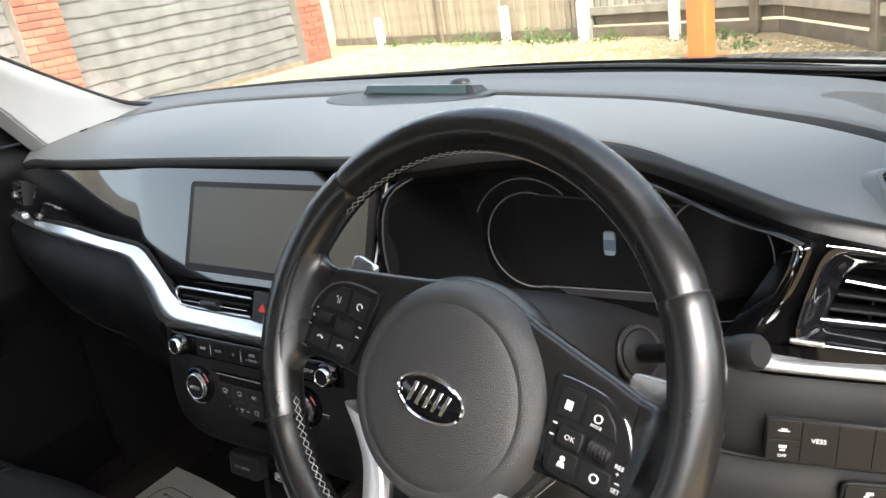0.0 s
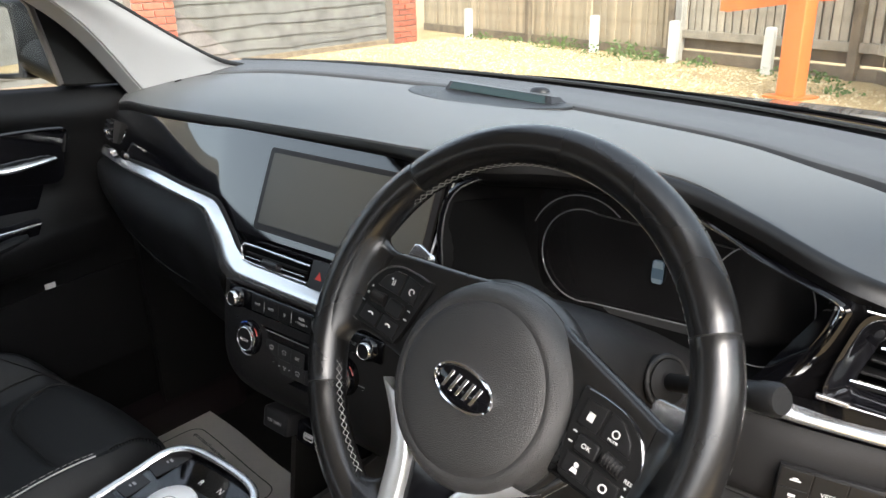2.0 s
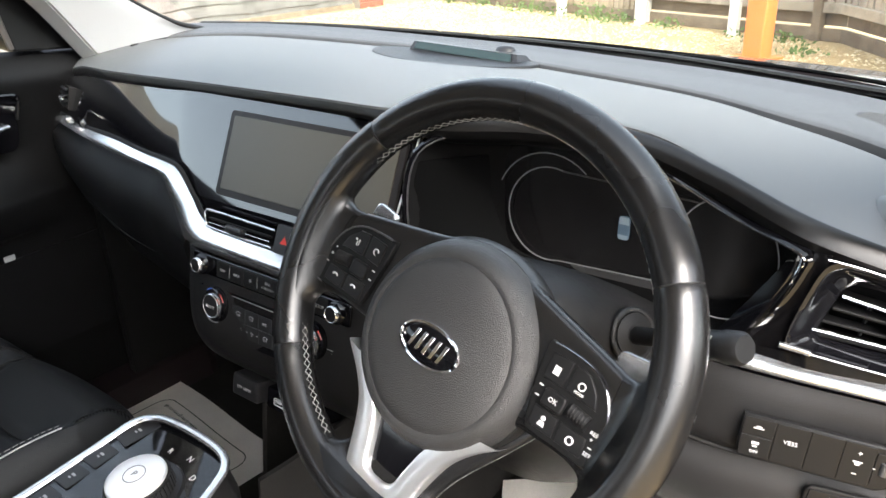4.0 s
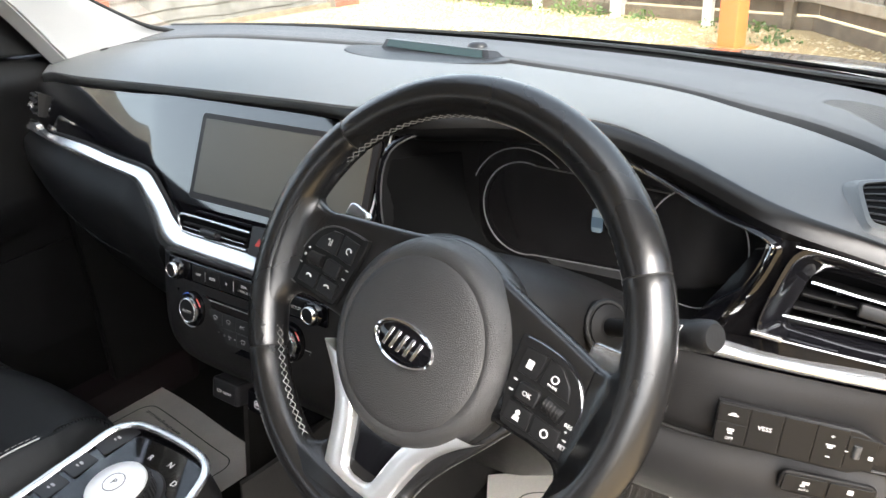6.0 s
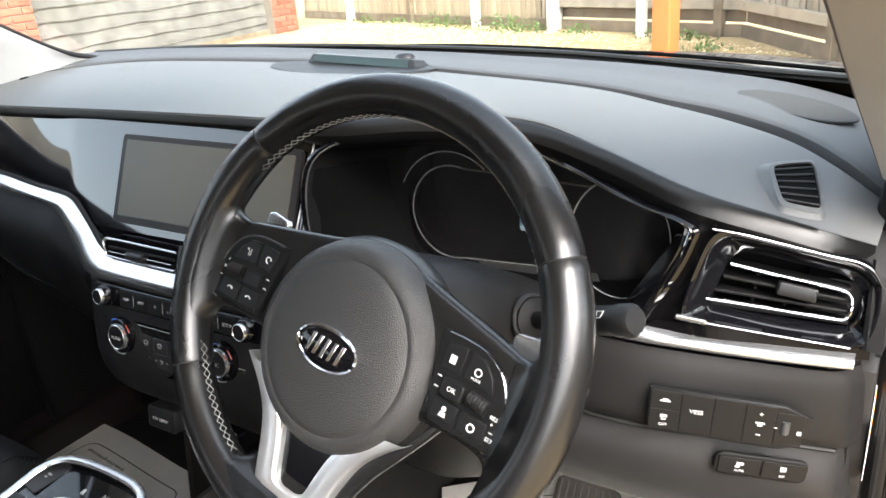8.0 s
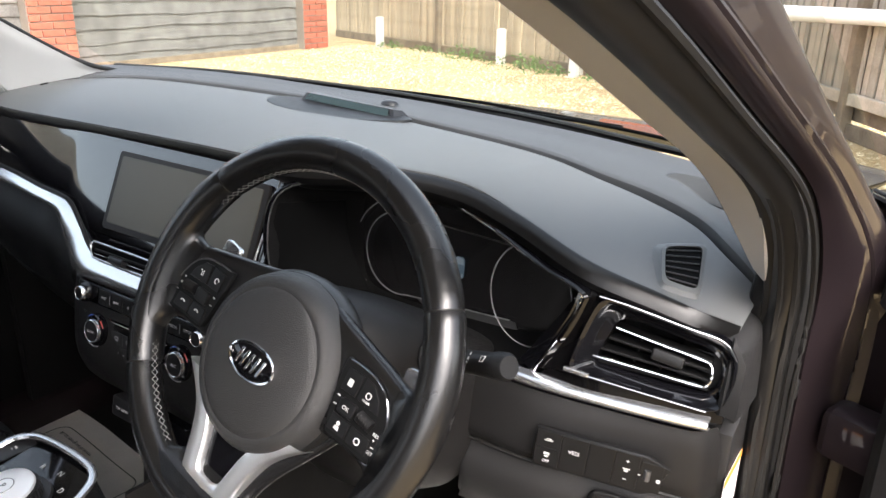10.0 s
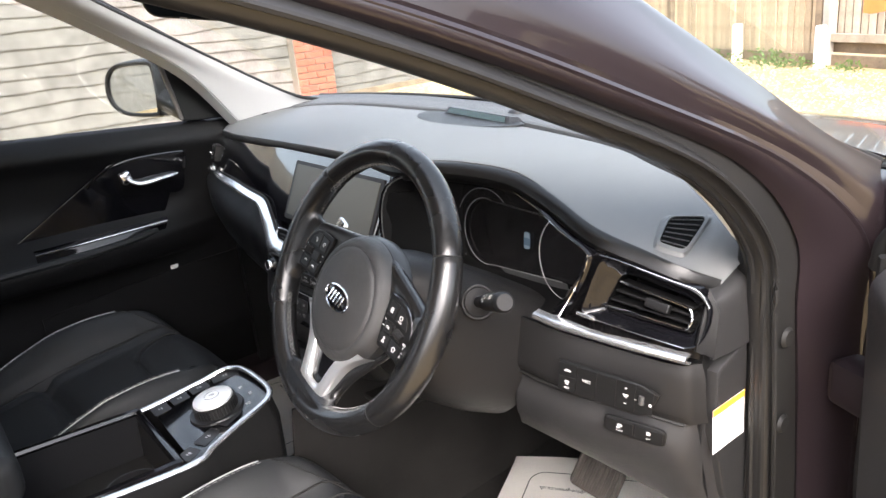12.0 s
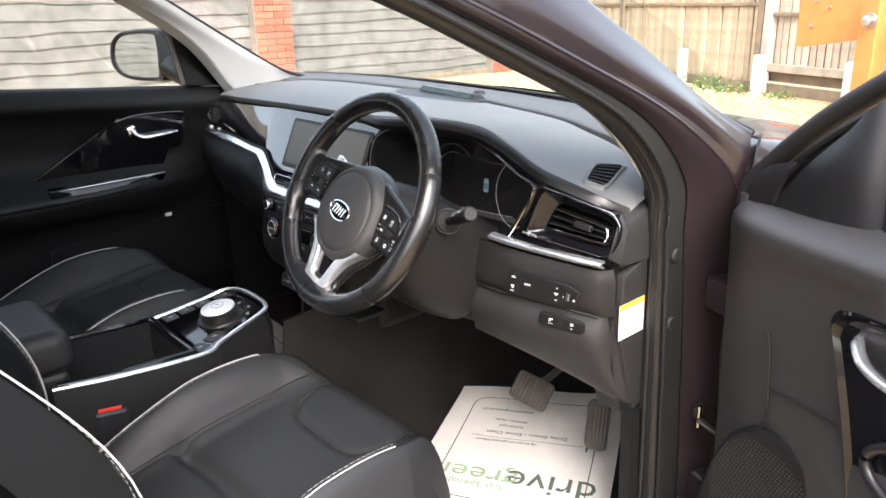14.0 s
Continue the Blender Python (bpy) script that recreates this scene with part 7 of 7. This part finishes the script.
part("recess_edge", tube(curve([(-0.767, -0.03, 0.94), (-0.767, 0.0, 0.966), (-0.767, 0.045, 0.982), (-0.767, 0.10, 0.989), (-0.767, 0.19, 0.986), (-0.767, 0.216, 0.978), (-0.767, 0.208, 0.94)], 40), 0.0045, 8), PIANO, pd)
part("handle", tube(curve([(-0.760, 0.066, 0.946), (-0.756, 0.076, 0.935), (-0.752, 0.095, 0.929), (-0.752, 0.14, 0.931), (-0.758, 0.186, 0.934)], 24), [0.008] * 6 + [0.011] * 12 + [0.009] * 4 + [0.006] * 2, 12, flat=0.6), SILVER, pd, "satin silver door pull")
part("handle_cap", box(0.016, 0.026, 0.03, at(-0.764, 0.062, 0.947, 12, 0, 0), 0.005), CHROME, pd)
part("pocket_line", tube(curve([(-0.738, 0.13, 0.826), (-0.730, 0.03, 0.825), (-0.727, -0.06, 0.8235), (-0.726, -0.16, 0.822)], 16), 0.0018, 6), SMOKED, pd)
part("armrest_edge", tube(curve([(-0.742, 0.10, 0.806), (-0.71, 0.0, 0.803), (-0.703, -0.15, 0.80), (-0.702, -0.5, 0.80)], 20), 0.010, 8), LEATHER, pd)
part("armrest_gloss", patch([[(-0.757, 0.135, 0.832), (-0.748, 0.0, 0.832), (-0.745, -0.10, 0.83), (-0.745, -0.18, 0.829)], [(-0.742, 0.133, 0.825), (-0.732, 0.0, 0.824), (-0.729, -0.10, 0.823), (-0.729, -0.18, 0.822)], [(-0.738, 0.122, 0.806), (-0.722, 0.0, 0.806), (-0.717, -0.10, 0.805), (-0.717, -0.18, 0.804)]], 16, 8, 0.004), PIANO, pd, "gloss black strip along the armrest")
part("window_switch", box(0.02, 0.05, 0.008, at(-0.745, -0.03, 0.824), 0.002), PIANO, pd)
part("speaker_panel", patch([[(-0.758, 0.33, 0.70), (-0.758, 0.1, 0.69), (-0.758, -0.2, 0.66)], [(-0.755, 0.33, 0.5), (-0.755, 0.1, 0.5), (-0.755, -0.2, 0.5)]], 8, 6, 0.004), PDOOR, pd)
part("badge", box(0.003, 0.02, 0.011, at(-0.7575, 0.128, 0.697), 0.0012), WHITE, pd, "small pale speaker badge")
part("sail", prism([(0.395, 1.043), (0.24, 1.055), (0.208, 1.20), (0.16, 1.278), (0.25, 1.218), (0.345, 1.12)][::-1], 0.02, basis((-0.80, 0, 0), (0, 1, 0), UP), 0.004), HARD, pd, "black mirror sail")
part("window_edge", tube([(-0.785, 0.236, 1.06), (-0.778, 0.206, 1.20), (-0.765, 0.15, 1.265)], 0.006, 6), TAUPE, pd)
gw = tagged(part("window_1", patch([[(-0.80, 0.235, 1.06), (-0.80, -0.3, 1.085), (-0.79, -0.70, 1.11)], [(-0.77, 0.16, 1.25), (-0.74, -0.3, 1.28), (-0.735, -0.70, 1.3)], [(-0.67, -0.2, 1.405), (-0.665, -0.35, 1.43), (-0.66, -0.70, 1.445)]], 12, 10, 0.004), GLASS), "clear side window of the passenger's door", "window", "", "structure")
gw.visible_shadow = False


def door_mirror(c, nrm, up, name_label, w=0.185, h=0.125):
    m = thing("door_mirror", name_label, "door mirror", "door mirrors", at=tuple(c))
    z = Vector(nrm).normalized()
    x = Vector(up).cross(z).normalized()
    mm = basis(c, x, z.cross(x))
    o = [(p.x, p.y) for p in curve([(-0.5 * w, -0.02 * h, 0), (-0.45 * w, 0.28 * h, 0), (-0.28 * w, 0.47 * h, 0), (0.0, 0.53 * h, 0), (0.42 * w, 0.52 * h, 0), (0.5 * w, 0.35 * h, 0), (0.49 * w, -0.38 * h, 0), (0.4 * w, -0.5 * h, 0), (-0.05 * w, -0.5 * h, 0), (-0.32 * w, -0.42 * h, 0), (-0.46 * w, -0.24 * h, 0)], 44, True)]
    rings = [[mm @ V(x * s, y * s, d) for x, y in o] for s, d in ((1.02, 0.004), (1.1, 0.0), (1.16, -0.02), (1.14, -0.05), (0.95, -0.085), (0.6, -0.105))]
    part("housing", loft(rings), VANE, m, "dark mirror housing")
    part("glass_surround", grid([[mm @ V(x * s, y * s, d) for x, y in o] for s, d in ((1.12, -0.004), (1.1, 0.010), (1.06, 0.014), (0.97, 0.013), (0.92, 0.005))], True), VANE, m)
    part("mirror_glass", loft([[mm @ V(x * 0.96, y * 0.96, 0.005) for x, y in o], [mm @ V(x * 0.96, y * 0.96, 0.0075) for x, y in o]]), MIRROR, m, "reflecting mirror glass")
    return m, mm


pm, pmm = door_mirror((-1.03, 0.205, 1.13), (0.40, -0.91, 0.03), UP, "passenger's door mirror with dark housing", 0.19, 0.13)
part("foot", tube([(-0.93, 0.26, 1.10), (-0.86, 0.28, 1.07), (-0.81, 0.28, 1.06)], [0.036, 0.03, 0.026], 14), VANE, pm)

# ---- driver's door, standing open ----
TH = radians(67)
HINGE = V(0.872, 0.4125, 0)
DD, DI = V(math.sin(TH), -math.cos(TH), 0), V(-math.cos(TH), -math.sin(TH), 0)
DX = basis(HINGE, DD, UP)
dd = tagged(new("door"), "open driver's door with black trim and a silver grab handle")
dd.parent = car


def dl(x, y, z=0.0):
    """A place on the open door: along it from the hinge, up, towards the cabin."""
    return HINGE + DD * x + V(0, 0, y) + DI * z


XS = (-0.03, 0.05, 0.16, 0.35, 0.65, 1.02)
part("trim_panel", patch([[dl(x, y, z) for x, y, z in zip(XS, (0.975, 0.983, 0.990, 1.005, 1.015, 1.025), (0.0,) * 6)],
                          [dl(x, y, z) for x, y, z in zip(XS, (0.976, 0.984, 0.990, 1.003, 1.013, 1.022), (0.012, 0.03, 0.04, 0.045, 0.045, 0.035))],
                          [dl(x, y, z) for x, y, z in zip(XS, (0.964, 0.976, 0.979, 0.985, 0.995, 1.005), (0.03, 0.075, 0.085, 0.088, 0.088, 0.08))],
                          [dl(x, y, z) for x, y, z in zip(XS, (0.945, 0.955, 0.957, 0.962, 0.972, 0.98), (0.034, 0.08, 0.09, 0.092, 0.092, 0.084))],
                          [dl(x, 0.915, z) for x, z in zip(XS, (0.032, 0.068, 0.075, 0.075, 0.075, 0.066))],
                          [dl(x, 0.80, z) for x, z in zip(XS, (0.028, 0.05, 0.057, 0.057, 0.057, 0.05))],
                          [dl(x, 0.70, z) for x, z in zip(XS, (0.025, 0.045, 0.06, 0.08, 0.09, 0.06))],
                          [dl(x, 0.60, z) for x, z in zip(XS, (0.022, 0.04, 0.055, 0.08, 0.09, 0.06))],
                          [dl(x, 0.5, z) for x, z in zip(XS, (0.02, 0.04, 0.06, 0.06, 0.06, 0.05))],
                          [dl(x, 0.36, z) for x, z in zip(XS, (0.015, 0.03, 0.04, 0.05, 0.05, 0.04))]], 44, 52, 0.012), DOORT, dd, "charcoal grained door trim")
part("hinge_edge", patch([[dl(-0.034, 0.975, 0.0), dl(-0.034, 0.7, 0.005), dl(-0.034, 0.36, 0.005)], [dl(-0.06, 0.975, -0.05), dl(-0.055, 0.7, -0.05), dl(-0.05, 0.36, -0.05)], [dl(-0.06, 0.975, -0.1), dl(-0.06, 0.7, -0.11), dl(-0.05, 0.36, -0.1)]], 12, 8, 0.008), PAINT, dd)
part("edge_seal", tube([dl(-0.038, 0.985, 0.004), dl(-0.038, 0.7, 0.01), dl(-0.038, 0.36, 0.006)], 0.010, 8), RUBBER, dd)
part("outer_skin", patch([[dl(-0.06, 0.99, -0.08), dl(0.5, 1.0, -0.09), dl(1.05, 1.02, -0.08)], [dl(-0.06, 0.7, -0.12), dl(0.5, 0.7, -0.14), dl(1.05, 0.7, -0.12)], [dl(-0.05, 0.35, -0.10), dl(0.5, 0.35, -0.11), dl(1.05, 0.35, -0.1)]], 12, 10, 0.01), PAINT, dd)
# window frame, its seals, and the corner piece behind the mirror
FR = curve([dl(-0.075, 0.955, -0.03), dl(-0.058, 1.0, -0.032), dl(0.045, 1.098, -0.04), dl(0.15, 1.172, -0.05), dl(0.26, 1.235, -0.06), dl(0.42, 1.31, -0.08), dl(0.62, 1.39, -0.11), dl(0.85, 1.43, -0.12), dl(1.03, 1.42, -0.11)], 56)
part("window_frame", tube(FR, 0.021, 12, flat=0.75), RUBBER, dd, "black window frame")
part("frame_seal", tube([p + DI * 0.014 + V(0, 0, -0.026) + DD * 0.012 for p in FR[6:]], 0.0065, 8), SEALG, dd, "grey rubber window seal")
part("frame_channel", tube([p + DI * 0.006 + V(0, 0, -0.036) + DD * 0.017 for p in FR[6:]], 0.0085, 8), VANE, dd)
part("corner_base", patch([[dl(-0.045, 0.972, 0.0), dl(0.0, 0.98, 0.006), dl(0.03, 0.985, 0.01)], [dl(-0.035, 1.0, -0.006), dl(0.0, 1.012, 0.0), dl(0.04, 1.02, 0.006)], [dl(-0.015, 1.024, -0.012), dl(0.01, 1.036, -0.008), dl(0.06, 1.05, 0.0)]], 12, 8, 0.006), HARD, dd)
part("sail", patch([[dl(0.018, 0.975, 0.010), dl(0.10, 0.980, 0.022), dl(0.175, 0.985, 0.020), dl(0.212, 1.0, 0.004)], [dl(0.068, 1.045, 0.002), dl(0.13, 1.058, 0.016), dl(0.172, 1.066, 0.012), dl(0.194, 1.078, -0.006)], [dl(0.122, 1.105, -0.012), dl(0.142, 1.124, -0.008), dl(0.158, 1.142, -0.014), dl(0.170, 1.158, -0.03)]], 20, 16, 0.008), HARD, dd, "smooth black mirror sail")
part("sail_edge", tube([dl(0.216, 0.99, 0.002), dl(0.198, 1.075, -0.010), dl(0.173, 1.165, -0.035)], 0.007, 8), RUBBER, dd)
gd = tagged(part("window_2", patch([[dl(0.225, 0.97, -0.02), dl(0.6, 0.985, -0.02), dl(1.02, 1.0, -0.02)], [dl(0.172, 1.17, -0.05), dl(0.6, 1.36, -0.1), dl(1.0, 1.4, -0.1)]], 8, 6, 0.004), GLASS), "clear side window of the driver's door", "window", "", "structure")
gd.visible_shadow = False
# pull handle in its gloss recess
OP = [(p.x, p.y) for p in curve([(0.2175, 0.89, 0), (0.224, 0.865, 0), (0.242, 0.81, 0), (0.262, 0.74, 0), (0.282, 0.66, 0), (0.31, 0.60, 0), (0.42, 0.575, 0), (0.56, 0.60, 0), (0.63, 0.68, 0), (0.64, 0.80, 0), (0.58, 0.885, 0), (0.42, 0.918, 0), (0.30, 0.92, 0), (0.236, 0.912, 0)], 64, True)]
OC = (0.42, 0.76)
part("gloss_insert", loft([[dl(x, y, 0.05) for x, y in OP], [dl(x, y, 0.074) for x, y in OP], [dl(OC[0] + (x - OC[0]) * 0.975, OC[1] + (y - OC[1]) * 0.965, 0.077) for x, y in OP], [dl(OC[0] + (x - OC[0]) * 0.93, OC[1] + (y - OC[1]) * 0.91, 0.071) for x, y in OP]]), PIANO, dd, "gloss black insert")
IP = [(p.x, p.y) for p in curve([(0.262, 0.895, 0), (0.266, 0.875, 0), (0.285, 0.857, 0), (0.34, 0.848, 0), (0.45, 0.858, 0), (0.48, 0.875, 0), (0.45, 0.893, 0), (0.34, 0.904, 0), (0.278, 0.905, 0)], 40, True)]
part("handle_cup", loft([[dl(x, y, 0.068) for x, y in IP], [dl(x, y, 0.0755) for x, y in IP], [dl(0.37 + (x - 0.37) * 0.95, 0.877 + (y - 0.877) * 0.85, 0.0735) for x, y in IP]]), SMOOTH, dd)
part("handle", tube(curve([dl(0.262, 0.889, 0.074), dl(0.275, 0.882, 0.09), dl(0.305, 0.871, 0.106), dl(0.36, 0.866, 0.113), dl(0.43, 0.874, 0.108), dl(0.52, 0.88, 0.085)], 36), [0.004] * 2 + [0.0062] * 3 + [0.0078] * 24 + [0.0065] * 4 + [0.005] * 3, 14, flat=0.7), SILVER, dd, "satin silver grab handle")
part("pull_ring", tube([dl(0.385 + 0.085 * math.cos(a), 0.745 + 0.042 * math.sin(a), 0.078) for a in (2 * math.pi * k / 40 for k in range(40))], 0.007, 10, True), SMOOTH, dd)
part("latch_lever", box(0.012, 0.03, 0.008, DX @ at(0.268, 0.818, -0.08, 0, 0, 14), 0.003), SMOKED, dd)
GR = [(p.x, p.y) for p in curve([(-0.01, 0.40, 0), (-0.005, 0.50, 0), (0.04, 0.615, 0), (0.10, 0.668, 0), (0.175, 0.675, 0), (0.24, 0.635, 0), (0.275, 0.53, 0), (0.25, 0.41, 0), (0.12, 0.37, 0)], 44, True)]
part("speaker_cover", loft([[dl(x, y, 0.03) for x, y in GR], [dl(x, y, 0.060) for x, y in GR], [dl(0.14 + (x - 0.14) * 0.95, 0.52 + (y - 0.52) * 0.95, 0.064) for x, y in GR]]), HARD, dd, "perforated loudspeaker cover")
dots = []
for i in range(40):
    for j in range(44):
        x, y = 0.015 + i * 0.0062 + (j % 2) * 0.0031, 0.395 + j * 0.0062
        if ((x - 0.137) / 0.12) ** 2 + ((y - 0.525) / 0.13) ** 2 < 1:
            dots.append(lathe([(0.0016, 0.0), (0.0, 0.0006)], basis(dl(x, y, 0.0643), DD, UP), 5))
tagged(part("perforation", merge(*dots), LINE, dd, smooth=False), kind="stuff")
part("shoulder_seam", tube(curve([dl(0.03, 0.842, 0.048), dl(0.075, 0.838, 0.0545), dl(0.098, 0.822, 0.0575), dl(0.108, 0.78, 0.0575), dl(0.114, 0.70, 0.0575), dl(0.105, 0.67, 0.057)], 24), 0.0016, 5), RUBBER, dd)
part("crease", tube(curve([dl(0.112, 0.737, 0.0575), dl(0.17, 0.746, 0.0615), dl(0.245, 0.756, 0.068)], 12), 0.0018, 5), RUBBER, dd)
dm2, dmm = door_mirror(tuple(dl(0.27, 1.125, -0.17)), tuple(DD * 0.93 + DI * 0.2), UP, "driver's door mirror on the open door", 0.2, 0.19)
part("foot", tube([dl(0.17, 0.985, -0.06), dl(0.2, 0.995, -0.1), dl(0.23, 1.015, -0.14)], [0.04, 0.035, 0.03], 10), RUBBER, dm2)
strap = thing("door_check_strap", "black door check strap bolted to the pillar", "check strap", at=(0.785, 0.47, 0.55))
part("bracket", box(0.014, 0.03, 0.022, at(0.775, 0.452, 0.572, 0, 0, 20), 0.004), RUBBER, strap)
part("pin", tube([(0.788, 0.432, 0.552), (0.788, 0.432, 0.594)], 0.0045, 8), SMOKED, strap)
part("arm", tube([(0.788, 0.43, 0.568), tuple(dl(-0.03, 0.53, -0.03)), tuple(dl(0.05, 0.50, -0.04))], 0.008, 8, flat=0.6), RUBBER, strap)
for z in (0.80, 0.42):
    part("hinge", box(0.07, 0.05, 0.06, at(0.81, 0.455, z, 0, 0, -20), 0.01), PAINT, dd)

# ---- sun visor ----
visor = thing("sun_visor", "grey cloth sun visor folded up against the headliner", "sun visor", at=(-0.27, -0.145, 1.41))
VM = at(-0.27, -0.145, 1.402, 9, 0, 10)
part("pad", prism(rrect(0.38, 0.15, 0.03, 6), 0.016, VM, 0.005, 3), HEADLINER, visor)
part("label", box(0.10, 0.05, 0.0008, VM @ at(0.10, -0.02, -0.0006), 0), LABEL, visor, "pale printed label")
part("pivot", tube([VM @ V(-0.19, 0.06, 0.008), VM @ V(-0.21, 0.062, 0.02)], 0.006, 8), SMOOTH, visor)

# ---- rear-view mirror ----
rv = thing("rear_view_mirror", "black rear-view mirror on the windscreen", "rear-view mirror", at=(0.05, 0.06, 1.34))
RVM = basis((0.043, 0.03, 1.336), (0.167, 0.135, -0.03), (0.12, -0.1, 1))
o = rrect(0.218, 0.078, 0.026, 6)
part("shell", loft([[RVM @ V(x * s, y * s, d) for x, y in o] for s, d in ((0.97, 0.006), (1.0, 0.002), (1.0, -0.012), (0.9, -0.03), (0.6, -0.04))]), SMOOTH, rv)
part("mirror_glass", loft([[RVM @ V(x * 0.93, y * 0.9, 0.006) for x, y in o], [RVM @ V(x * 0.93, y * 0.9, 0.0075) for x, y in o]]), MIRROR, rv, "reflecting mirror glass")
part("stem", tube([RVM @ V(0, 0.0, -0.03), (0.03, 0.09, 1.38), (0.02, 0.12, 1.41)], 0.018, 10), SMOOTH, rv)
part("sensor_cover", loft([[V(x, y, z) for x, y, z in r] for r in ([(-0.06, 0.10, 1.44), (0.12, 0.10, 1.44), (0.12, 0.24, 1.375), (-0.05, 0.24, 1.375)], [(-0.05, 0.07, 1.385), (0.13, 0.09, 1.36), (0.125, 0.19, 1.318), (-0.035, 0.2, 1.33)])]), SMOOTH, rv)
bars([(-0.04, -0.038, 0.012, 0.006), (0.03, -0.038, 0.012, 0.006)], RVM @ at(0, 0.004, 0.007), GREYPRINT, rv)

# ---- brick pillars of the wall ----
for py in PILLARS:
    brick_pillar(py)
